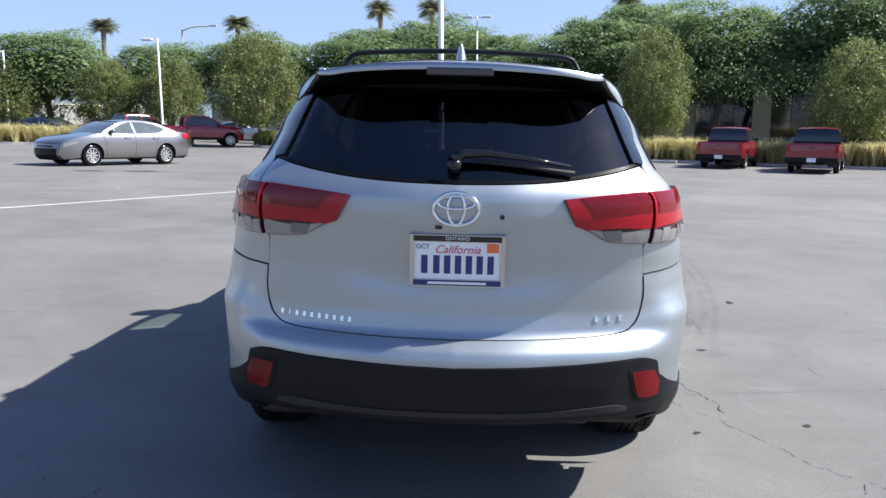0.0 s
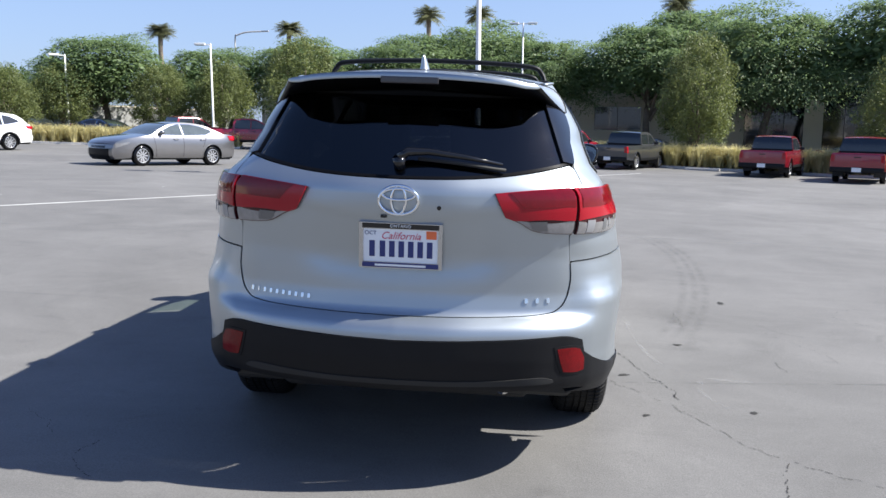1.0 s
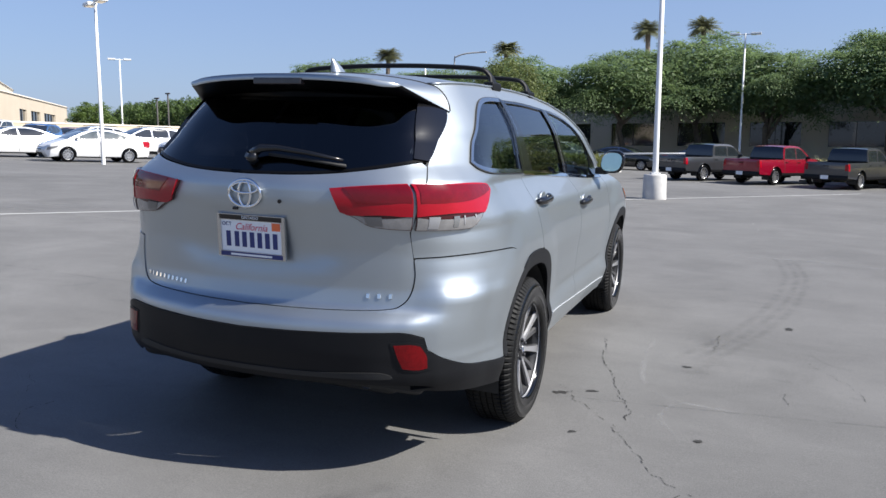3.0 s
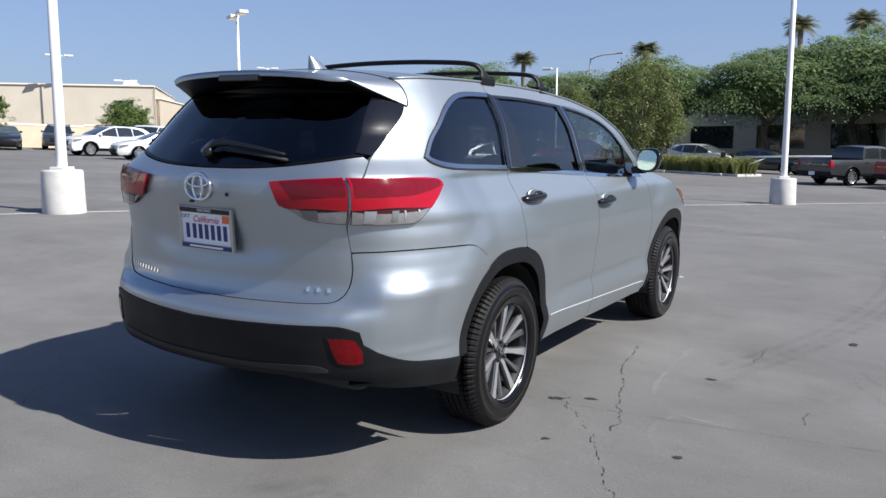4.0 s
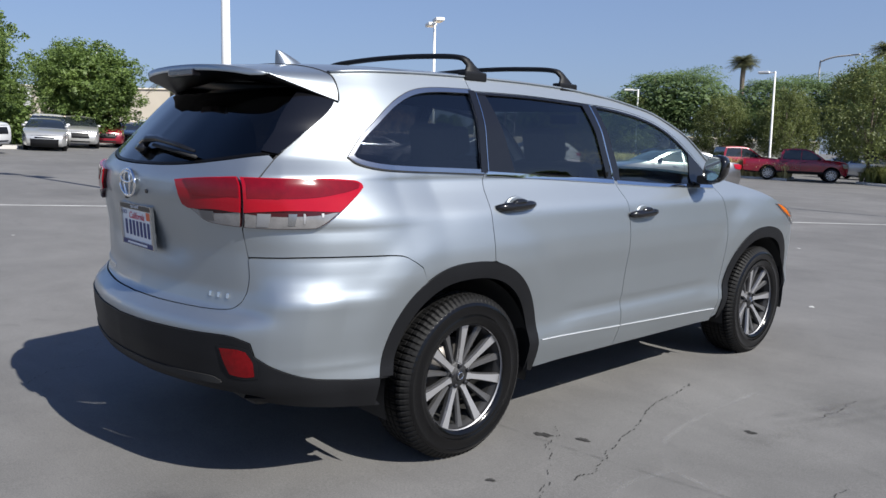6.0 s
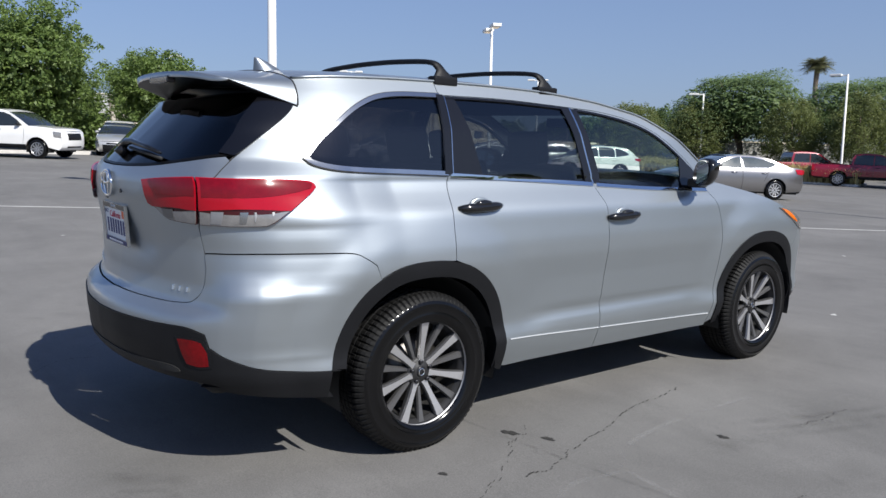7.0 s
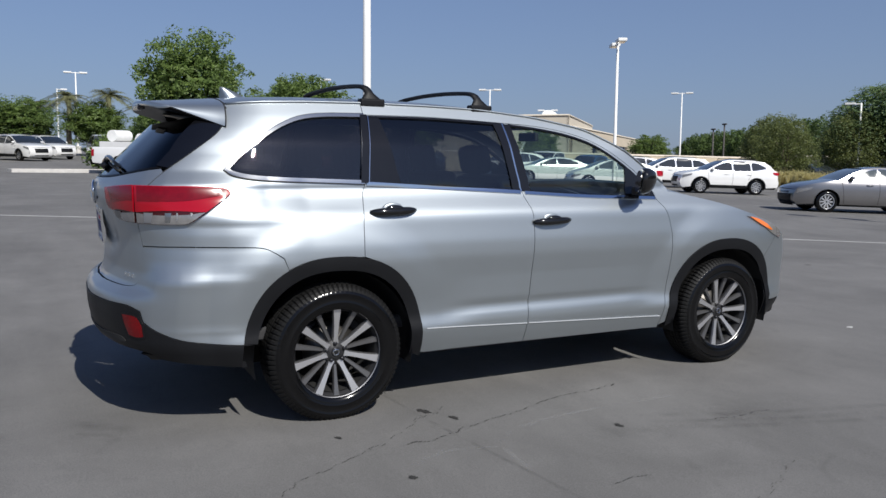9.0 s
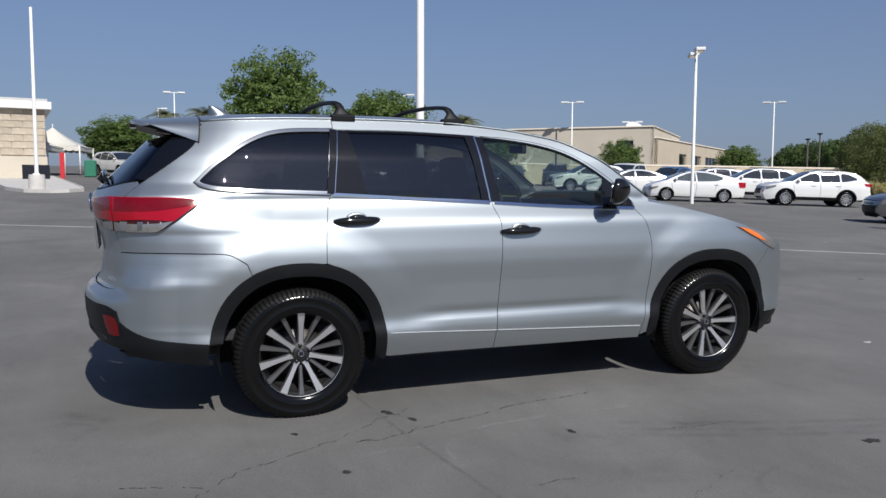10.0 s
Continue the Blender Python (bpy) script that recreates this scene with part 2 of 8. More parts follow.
def tube(pts, radius, sides=10, closed=False, flat=1.0, caps=True):
    """Vertices and faces of a tube along points; radius a number or one a point."""
    pts = [Vector(p) for p in pts]
    n = len(pts)
    rad = radius if isinstance(radius, (list, tuple)) else [radius] * n
    verts, faces = [], []
    for i, p in enumerate(pts):
        a, b = pts[(i - 1) % n] if closed or i else pts[0], pts[(i + 1) % n] if closed or i < n - 1 else pts[-1]
        d = (b - a).normalized()
        u = d.cross(Vector((0, 0, 1)))
        if u.length < 0.02:
            u = d.cross(Vector((0, 1, 0)))
        u.normalize()
        v = u.cross(d).normalized()
        for k in range(sides):
            q = 2 * math.pi * k / sides
            verts.append(p + u * math.cos(q) * rad[i] + v * math.sin(q) * rad[i] * flat)
    for i in range(n if closed else n - 1):
        for k in range(sides):
            a, b = i * sides, ((i + 1) % n) * sides
            faces.append((a + k, a + (k + 1) % sides, b + (k + 1) % sides, b + k))
    if caps and not closed:
        faces.append(tuple(range(sides))[::-1])
        faces.append(tuple((n - 1) * sides + k for k in range(sides)))
    return verts, faces


def lathe(profile, n=48, axis="x"):
    """Spins (radius, along) points round an axis."""
    verts, faces = [], []
    for i in range(n):
        a = 2 * math.pi * i / n
        for r, h in profile:
            verts.append({"x": (h, r * math.cos(a), r * math.sin(a)), "z": (r * math.cos(a), r * math.sin(a), h)}[axis])
    k = len(profile)
    for i in range(n):
        j = (i + 1) % n
        for q in range(k - 1):
            faces.append((i * k + q, j * k + q, j * k + q + 1, i * k + q + 1))
    return verts, faces


def catmull(points, n=10):
    """A smooth line through the points."""
    p = [np.array(q, float) for q in points]
    if len(p) < 3:
        return [p[0] + (p[1] - p[0]) * i / n for i in range(n)] + [p[-1]]
    p = [2 * p[0] - p[1], *p, 2 * p[-1] - p[-2]]
    out = []
    for i in range(1, len(p) - 2):
        a, b, c, d = p[i - 1:i + 3]
        for k in range(n):
            t = k / n
            out.append(0.5 * (2 * b + (c - a) * t + (2 * a - 5 * b + 4 * c - d) * t * t + (3 * b - a - 3 * c + d) * t ** 3))
    return out + [p[-2]]


def profile_of(points, sigma=0.02):
    """A function through (at, value) points, rounded off over sigma."""
    at, val = np.array(points, float).T
    lo, hi = at[0] - 0.3, at[-1] + 0.3
    g = np.linspace(lo, hi, 1200)
    v = np.interp(g, at, val)
    left, right = (val[1] - val[0]) / (at[1] - at[0]), (val[-1] - val[-2]) / (at[-1] - at[-2])
    v[g < at[0]] = val[0] + (g[g < at[0]] - at[0]) * left
    v[g > at[-1]] = val[-1] + (g[g > at[-1]] - at[-1]) * right
    k = max(1, int(3 * sigma / (g[1] - g[0])))
    w = np.exp(-0.5 * (np.arange(-k, k + 1) * (g[1] - g[0]) / sigma) ** 2)
    v = np.convolve(np.pad(v, k, mode="reflect", reflect_type="odd"), w / w.sum(), "valid")
    return lambda q: np.interp(q, g, v)


def inside(poly, pts):
    poly, pts = np.asarray(poly), np.asarray(pts)
    x, y = pts[:, 0][:, None], pts[:, 1][:, None]
    a, b = poly, np.roll(poly, -1, 0)
    cross = ((a[:, 1] > y) != (b[:, 1] > y)) & (x < (b[:, 0] - a[:, 0]) * (y - a[:, 1]) / (b[:, 1] - a[:, 1] + 1e-12) + a[:, 0])
    return cross.sum(1) % 2 == 1


def near_edge(poly, pts):
    a, b = np.asarray(poly), np.roll(np.asarray(poly), -1, 0)
    best = np.full(len(pts), 9.0)
    for p, q in zip(a, b):
        d = q - p
        t = np.clip(((pts - p) @ d) / (d @ d + 1e-12), 0, 1)
        best = np.minimum(best, np.hypot(*(pts - (p + t[:, None] * d)).T))
    return best


def tidy(poly, least=0.004):
    out = []
    for p in poly:
        if not out or np.hypot(*(np.array(p) - out[-1])) > least:
            out.append(np.array(p, float))
    if np.hypot(*(out[0] - out[-1])) < least:
        out.pop()
    return np.array(out)


def inset(poly, d):
    """Moves a closed line inwards by d."""
    p = tidy(poly)
    area = 0.5 * np.sum(p[:, 0] * np.roll(p[:, 1], -1) - np.roll(p[:, 0], -1) * p[:, 1])
    e = np.roll(p, -1, 0) - p
    nrm = np.stack([-e[:, 1], e[:, 0]], 1) / np.hypot(*e.T)[:, None] * (1 if area > 0 else -1)
    mid = nrm + np.roll(nrm, 1, 0)
    ln = np.maximum(np.sum(mid * mid, 1) / 2, 0.35)
    return p + d * mid / ln[:, None]


def sheet(name, outline, place, material, step=0.03, rim=0.012, holes=(), lift=0.0, mirrored=False, normal_to=None):
    """A panel cut along an outline of a surface. place(points) gives places; the edge turns in by rim."""
    outline = tidy(outline)
    holes = [tidy(h) for h in holes]
    lo, hi = outline.min(0), outline.max(0)
    gx, gy = np.meshgrid(np.arange(lo[0] + step / 2, hi[0], step), np.arange(lo[1] + step / 2, hi[1], step))
    pts = np.stack([gx.ravel(), gy.ravel()], 1)
    keep = inside(outline, pts) & (near_edge(outline, pts) > step * 0.35) if len(pts) else np.zeros(0, bool)
    for h in holes:
        keep &= ~inside(h, pts) & (near_edge(h, pts) > step * 0.35)
    pts = pts[keep]
    rings = [outline, *holes]
    verts2, edges, start = [], [], 0
    for r in rings:
        verts2 += [Vector(p) for p in r]
        edges += [(start + i, start + (i + 1) % len(r)) for i in range(len(r))]
        start += len(r)
    verts2 += [Vector(p) for p in pts]
    out = geometry.delaunay_2d_cdt(verts2, edges, [], 0, 1e-6)
    v2 = np.array([tuple(v) for v in out[0]])
    tri = np.array(out[2])
    mid = v2[tri].mean(1)
    ok = inside(outline, mid)
    for h in holes:
        ok &= ~inside(h, mid)
    tri = tri[ok]
    e = min(0.012, step * 0.6)
    def spots(q):
        p = place(q)
        du, dv = place(q + [e, 0]) - place(q - [e, 0]), place(q + [0, e]) - place(q - [0, e])
        n = np.cross(du, dv)
        n /= np.linalg.norm(n, axis=1)[:, None] + 1e-12
        return p, n
    P, N = spots(v2)
    if normal_to is not None and (N * normal_to).sum() < 0:
        N = -N
    face_n = np.cross(P[tri[:, 1]] - P[tri[:, 0]], P[tri[:, 2]] - P[tri[:, 0]])
    if (face_n * N[tri[:, 0]]).sum() < 0:
        tri = tri[:, ::-1]
    P = P + N * lift
    verts, faces, normals = list(P), [tuple(t) for t in tri], []
    flat_from = len(faces)
    if rim:
        for r in rings:
            p, n = spots(r)
            if normal_to is not None and (n * normal_to).sum() < 0:
                n = -n
            p = p + n * lift
            b0, k = len(verts), len(r)
            verts += list(p) + list(p - n * rim)
            faces += [(b0 + i, b0 + (i + 1) % k, b0 + k + (i + 1) % k, b0 + k + i) for i in range(k)]
    verts = np.array(verts)
    if mirrored:
        verts[:, 0] *= -1
        N = N * [-1, 1, 1]
        faces = [tuple(reversed(f)) for f in faces]
    me = to_mesh(name, verts, faces, material)
    loops = np.zeros((len(me.loops), 3))
    for poly in me.polygons:
        for li in poly.loop_indices:
            loops[li] = N[me.loops[li].vertex_index] if poly.index < flat_from else poly.normal
    me.normals_split_custom_set([tuple(v) for v in loops])
    return me

# ---- ground ----
def ground_z(x, y):
    """The lot drains: it rises to the west, and falls gently to the north beyond the car."""
    cx = 20 * math.tanh(x / 20) if x > 0 else max(x, -110)
    return -0.0266 * cx + 0.0085 * min(max(-x - 25, 0), 60) + 0.0055 * min(max(y, -20), 35) - 0.019 * min(max(y - 6, 0), 28)


LOT = radians(-30)                       # the lot's own axes
LOT_U, LOT_V = Vector((math.cos(LOT), math.sin(LOT), 0)), Vector((-math.sin(LOT), math.cos(LOT), 0))


def on_ground(x, y, lift=0.0):
    return Vector((x, y, ground_z(x, y) + lift))


def standing(x, y, heading=0.0, lift=0.0):
    """A pose on the ground, tilted with it; heading in degrees, clockwise from +y."""
    e = 0.5
    n = Vector((ground_z(x - e, y) - ground_z(x + e, y), ground_z(x, y - e) - ground_z(x, y + e), 2 * e)).normalized()
    f = Vector((math.sin(radians(heading)), math.cos(radians(heading)), 0))
    f = (f - n * f.dot(n)).normalized()
    r = f.cross(n)
    m = Matrix((r, f, n)).transposed().to_4x4()
    m.translation = on_ground(x, y, lift)
    return m


def asphalt():
    m = bpy.data.materials.new("worn_asphalt")
    m.use_nodes = True
    nt = m.node_tree
    N, L = nt.nodes, nt.links
    b = N["Principled BSDF"]
    tc = N.new("ShaderNodeTexCoord")
    def noise_at(scale, detail=5.0, rough=0.55, dist=0.0, stretch=None):
        n = N.new("ShaderNodeTexNoise")
        n.inputs["Scale"].default_value, n.inputs["Detail"].default_value = scale, detail
        n.inputs["Roughness"].default_value, n.inputs["Distortion"].default_value = rough, dist
        if stretch:
            mp = N.new("ShaderNodeMapping")
            mp.inputs["Rotation"].default_value, mp.inputs["Scale"].default_value = (0, 0, stretch[0]), (*stretch[1], 1)
            L.new(tc.outputs["Object"], mp.inputs["Vector"])
            L.new(mp.outputs[0], n.inputs["Vector"])
        else:
            L.new(tc.outputs["Object"], n.inputs["Vector"])
        return n.outputs["Fac"]
    def ranged(v, a, c, lo, hi):
        r = N.new("ShaderNodeMapRange")
        for k, q in (("From Min", a), ("From Max", c), ("To Min", lo), ("To Max", hi)):
            r.inputs[k].default_value = q
        L.new(v, r.inputs["Value"])
        return r.outputs["Result"]
    def times(a, c):
        q = N.new("ShaderNodeMath")
        q.operation = "MULTIPLY"
        L.new(a, q.inputs[0])
        L.new(c, q.inputs[1])
        return q.outputs[0]
    broad = ranged(noise_at(0.22, 5, 0.62, 0.9), 0.3, 0.7, 0.80, 1.16)
    patch = ranged(noise_at(1.1, 6, 0.66, 0.7), 0.33, 0.7, 0.88, 1.12)
    sweep = ranged(noise_at(1.0, 5, 0.65, 1.2, (radians(8), (0.35, 3.0))), 0.35, 0.7, 0.955, 1.035)
    stone = ranged(noise_at(140, 3, 0.7), 0.28, 0.72, 0.78, 1.22)
    stain = ranged(noise_at(2.3, 2, 0.5, 1.5), 0.66, 0.78, 1.0, 0.84)
    value = times(times(times(times(broad, patch), sweep), stone), stain)
    mix = N.new("ShaderNodeMix")
    mix.data_type = "RGBA"
    mix.inputs["A"].default_value, mix.inputs["B"].default_value = (0, 0, 0, 1), (0.143, 0.140, 0.136, 1)
    mix.clamp_factor = False
    L.new(value, mix.inputs["Factor"])
    L.new(mix.outputs["Result"], b.inputs["Base Color"])
    b.inputs["Roughness"].default_value = 0.82
    b.inputs["Specular IOR Level"].default_value = 0.35
    bp = N.new("ShaderNodeBump")
    bp.inputs["Strength"].default_value, bp.inputs["Distance"].default_value = 0.35, 0.006
    L.new(noise_at(110, 4, 0.7), bp.inputs["Height"])
    L.new(bp.outputs["Normal"], b.inputs["Normal"])
    return m


M["asphalt"] = asphalt()
M["line_white"] = mat("worn_white_line", (0.46, 0.455, 0.44), 0.8, 0, 0.2, 3, 60, 0.2)
M["crack"] = mat("crack_filler", (0.022, 0.021, 0.020), 0.9, 0, 0.3, 20, 90, 0.2)
M["soil"] = mat("planter_soil", (0.16, 0.12, 0.08), 0.95, 0, 0.3, 2, 30, 0.5)


def ground_sheet():
    axis = np.unique(np.concatenate([np.linspace(-30, 30, 61), np.sign(np.linspace(-1, 1, 61)) * 30 * np.exp(np.abs(np.linspace(-1, 1, 61)) * 4.4)]))
    n = len(axis)
    verts = [(x, y, ground_z(x, y)) for y in axis for x in axis]
    faces = [(j * n + i, j * n + i + 1, (j + 1) * n + i + 1, (j + 1) * n + i) for j in range(n - 1) for i in range(n - 1)]
    ob = part("ground", to_mesh("ground", verts, faces, M["asphalt"]))
    tagged(ob, "worn grey asphalt of a wide sunlit car lot", "ground", kind="structure")
    return ob


ground = ground_sheet()


def strip_on_ground(name, pts, width, material, label, category, lift=0.004, ragged=0.0, kind="", group=""):
    """A flat band along points on the ground."""
    dense = []
    for a, b in zip(pts[:-1], pts[1:]):
        k = max(1, int((Vector(b) - Vector(a)).length / 0.4)) if ragged == 0 else max(1, int((Vector(b) - Vector(a)).length / 0.02))
        dense += [Vector(a).lerp(Vector(b), i / k) for i in range(k)]
    dense.append(Vector(pts[-1]))
    verts, faces = [], []
    for i, p in enumerate(dense):
        d = (dense[min(i + 1, len(dense) - 1)] - dense[max(i - 1, 0)]).normalized()
        s = Vector((-d.y, d.x))
        if ragged:
            j = noise.noise((p.x * 9, p.y * 9, 1.0)) * ragged
            w = width * (0.55 + 0.9 * abs(noise.noise((p.x * 17, p.y * 17, 5.0))))
            p = p + s * j
        else:
            w = width
        for q in (p + s * w / 2, p - s * w / 2):
            verts.append(on_ground(q.x, q.y, lift))
    faces = [(2 * i, 2 * i + 1, 2 * i + 3, 2 * i + 2) for i in range(len(dense) - 1)]
    ob = part(name, to_mesh(name, verts, faces, material))
    return tagged(ob, label, category, group=group, kind=kind or "structure")


def dashed_crack(pts, width, ragged):
    """A crack that opens and closes along its way."""
    rnd = random.Random(int(1000 * (pts[0][0] + 7 * pts[0][1])))
    line = [Vector(q) for q in catmull(pts, 14)]
    verts, faces = [], []
    total = 0.0
    for a, b in zip(line[:-1], line[1:]):
        n = max(1, int((b - a).length / 0.018))
        d = (b - a).normalized()
        s = Vector((-d.y, d.x))
        for i in range(n):
            if rnd.random() < 0.30:
                continue
            q0, q1 = a.lerp(b, i / n), a.lerp(b, (i + rnd.uniform(.6, 1.1)) / n)
            j = s * noise.noise((q0.x * 14, q0.y * 14, 1.0)) * ragged
            w0, w1 = width * rnd.uniform(.15, .55), width * rnd.uniform(.1, .55)
            k = len(verts)
            for q, w in ((q0, w0), (q1, w1)):
                for t in (s * w, -s * w):
                    c = q + j + t
                    verts.append(on_ground(c.x, c.y, 0.003))
            faces.append((k, k + 1, k + 3, k + 2))
    ob = part("asphalt_crack", to_mesh("asphalt_crack", verts, faces, M["crack"], False))
    return tagged(ob, "thin dark broken crack in worn grey asphalt", "crack", group="asphalt cracks", kind="structure")


def wear_mat(name, colour, strength):
    """A thin film of wear: see-through at its edges and in patches."""
    m = bpy.data.materials.new(name)
    m.use_nodes = True
    nt = m.node_tree
    b = nt.nodes["Principled BSDF"]
    b.inputs["Base Color"].default_value, b.inputs["Roughness"].default_value = (*colour, 1), 0.85
    at, nz, tc = nt.nodes.new("ShaderNodeAttribute"), nt.nodes.new("ShaderNodeTexNoise"), nt.nodes.new("ShaderNodeTexCoord")
    at.attribute_name = "wear"
    nz.inputs["Scale"].default_value, nz.inputs["Detail"].default_value = 7.0, 6.0
    nt.links.new(tc.outputs["Object"], nz.inputs["Vector"])
    r = nt.nodes.new("ShaderNodeMapRange")
    r.inputs["From Min"].default_value, r.inputs["From Max"].default_value, r.inputs["To Max"].default_value = 0.35, 0.7, strength
    nt.links.new(nz.outputs["Fac"], r.inputs["Value"])
    mul = nt.nodes.new("ShaderNodeMath")
    mul.operation = "MULTIPLY"
    nt.links.new(r.outputs["Result"], mul.inputs[0])
    nt.links.new(at.outputs["Fac"], mul.inputs[1])
    tr, mx = nt.nodes.new("ShaderNodeBsdfTransparent"), nt.nodes.new("ShaderNodeMixShader")
    nt.links.new(mul.outputs[0], mx.inputs[0])
    nt.links.new(tr.outputs[0], mx.inputs[1])
    nt.links.new(b.outputs[0], mx.inputs[2])
    nt.links.new(mx.outputs[0], nt.nodes["Material Output"].inputs["Surface"])
    return m


M["wear_dark"] = wear_mat("rubber_marks", (0.035, 0.034, 0.034), 0.16)
M["wear_pale"] = wear_mat("pale_scrape", (0.36, 0.355, 0.35), 0.24)
M["wear_seam"] = wear_mat("asphalt_seam", (0.05, 0.05, 0.05), 0.25)


def wear_strip(name, pts, width, material, label, category, lift=0.0028):
    """A soft-edged band of wear on the asphalt."""
    line = [Vector(q) for q in catmull(pts, 10)]
    cols = (-1, -.55, 0, .55, 1)
    verts, fade = [], []
    n = len(line)
    for i, q in enumerate(line):
        d = (line[min(i + 1, n - 1)] - line[max(i - 1, 0)]).normalized()
        s = Vector((-d.y, d.x)) * width / 2
        end = min(1.0, i / 4, (n - 1 - i) / 4)
        for c in cols:
            t = q + s * c
            verts.append(on_ground(t.x, t.y, lift))
            fade.append((1 - abs(c)) ** .7 * end)
    k = len(cols)
    faces = [(i * k + j, i * k + j + 1, (i + 1) * k + j + 1, (i + 1) * k + j) for i in range(n - 1) for j in range(k - 1)]
    me = to_mesh(name, verts, faces, M[material])
    att = me.attributes.new("wear", "FLOAT", "POINT")
    att.data.foreach_set("value", fade)
    return tagged(part(name, me), label, category, kind="structure")


POLE_A, POLE_B = Vector((-9.24, 5.37)), Vector((-0.57, 20.2))
along = (POLE_B - POLE_A).normalized()
strip_on_ground("painted_line", [tuple(POLE_A - along * 45), tuple(POLE_B + along * 14)], 0.11, M["line_white"], "long worn white painted line on grey asphalt", "road marking")

for off in (0.0, .11, .20):
    wear_strip("tyre_mark", [(2.27 + off, 8.2), (2.33 + off, 7.2), (2.33 + off, 6.3), (2.19 + off, 5.05), (1.99 + off, 4.05), (1.75 + off, 3.2), (1.51 + off, 2.6)], .09, "wear_dark", "curved dark tyre mark on pale asphalt", "tyre mark")
wear_strip("scrape_mark", [(1.95, 1.70), (1.62, 1.74), (1.47, 1.88), (1.38, 2.15), (1.345, 2.65), (1.36, 3.2)], .05, "wear_pale", "pale curved scrape on the asphalt", "scrape")
wear_strip("scrape_mark", [(1.62, 1.76), (1.56, 1.45), (1.66, 1.20)], .05, "wear_pale", "pale curved scrape on the asphalt", "scrape")
wear_strip("asphalt_seam", [(.4, 1.50), (1.15, 1.57), (1.9, 1.68), (2.65, 1.80), (4.5, 2.1), (9, 2.7)], .035, "wear_seam", "faint straight seam in the asphalt", "seam")
wear_strip("asphalt_seam", [(-8.0, 3.4), (-5, 3.0), (-2.5, 2.9)], .04, "wear_seam", "faint straight seam in the asphalt", "seam")
wear_strip("oil_stain", [(1.62, 2.30), (1.74, 2.52), (1.90, 2.62)], .26, "wear_dark", "dark rubbed patch on the asphalt", "stain")
wear_strip("oil_stain", [(1.68, 3.0), (1.75, 3.25), (1.80, 3.4)], .22, "wear_dark", "dark rubbed patch on the asphalt", "stain")
wear_strip("oil_stain", [(.42, -.14), (.55, .02), (.70, .18)], .16, "wear_dark", "dark rubbed patch on the asphalt", "stain")
wear_strip("oil_stain", [(.25, -.55), (.45, -.50), (.60, -.42)], .14, "wear_dark", "dark rubbed patch on the asphalt", "stain")
for k in range(16):
    r = random.Random(500 + k)
    x0, y0, a = r.uniform(-14, 12), r.uniform(5, 24), r.uniform(-.3, .35)
    ln = r.uniform(2.5, 7)
    wear_strip("tyre_mark", [(x0, y0), (x0 + ln * .5 * math.cos(a), y0 + ln * .5 * math.sin(a) + r.uniform(-.3, .3)), (x0 + ln * math.cos(a), y0 + ln * math.sin(a))], r.uniform(.10, .3), "wear_dark" if r.random() < .6 else "wear_pale", "faint straight rubber streak on the asphalt", "tyre mark")
for pts, w, rag in (
    ([(1.03, 2.92), (1.07, 2.65), (1.09, 2.40), (1.20, 2.1), (1.27, 1.85), (1.37, 1.55), (1.40, 1.3)], 0.013, 0.03),
    ([(0.98, 1.75), (1.12, 1.5), (1.36, 1.2), (1.58, 0.75), (1.74, 0.58), (2.05, 0.35)], 0.008, 0.04),
    ([(1.74, 0.58), (1.66, 0.40), (1.62, 0.2)], 0.010, 0.03),
    ([(-1.38, 0.30), (-1.40, 0.17), (-1.33, 0.04), (-1.22, -0.05)], 0.012, 0.04),
    ([(1.79, 3.40), (1.77, 3.28), (1.77, 3.05), (1.75, 2.95)], 0.014, 0.03),
    ([(2.19, 2.16), (2.18, 2.05), (2.20, 1.95)], 0.013, 0.03),
    ([(2.35, 2.9), (2.55, 2.45), (2.62, 2.2)], 0.006, 0.04),
    ([(3.4, 3.9), (3.1, 3.6), (3.3, 3.2)], 0.006, 0.04),
    ([(-1.9, 0.6), (-1.7, 0.45), (-1.62, 0.35)], 0.006, 0.03),
):
    dashed_crack(pts, w * 0.6, rag)


def blot(x, y, r, stretch, turn, material, label, category, seed, holes=0.0):
    rnd = random.Random(seed)
    n = 26
    verts = [on_ground(x, y, 0.0035)]
    for i in range(n):
        a = 2 * math.pi * i / n
        q = r * (0.65 + 0.6 * rnd.random())
        px, py = q * math.cos(a) * stretch, q * math.sin(a)
        c, s = math.cos(turn), math.sin(turn)
        verts.append(on_ground(x + px * c - py * s, y + px * s + py * c, 0.0035))
    faces = [(0, 1 + i, 1 + (i + 1) % n) for i in range(n)]
    return tagged(part(category.replace(" ", "_"), to_mesh("blot", verts, faces, material)), label, category, kind="structure")


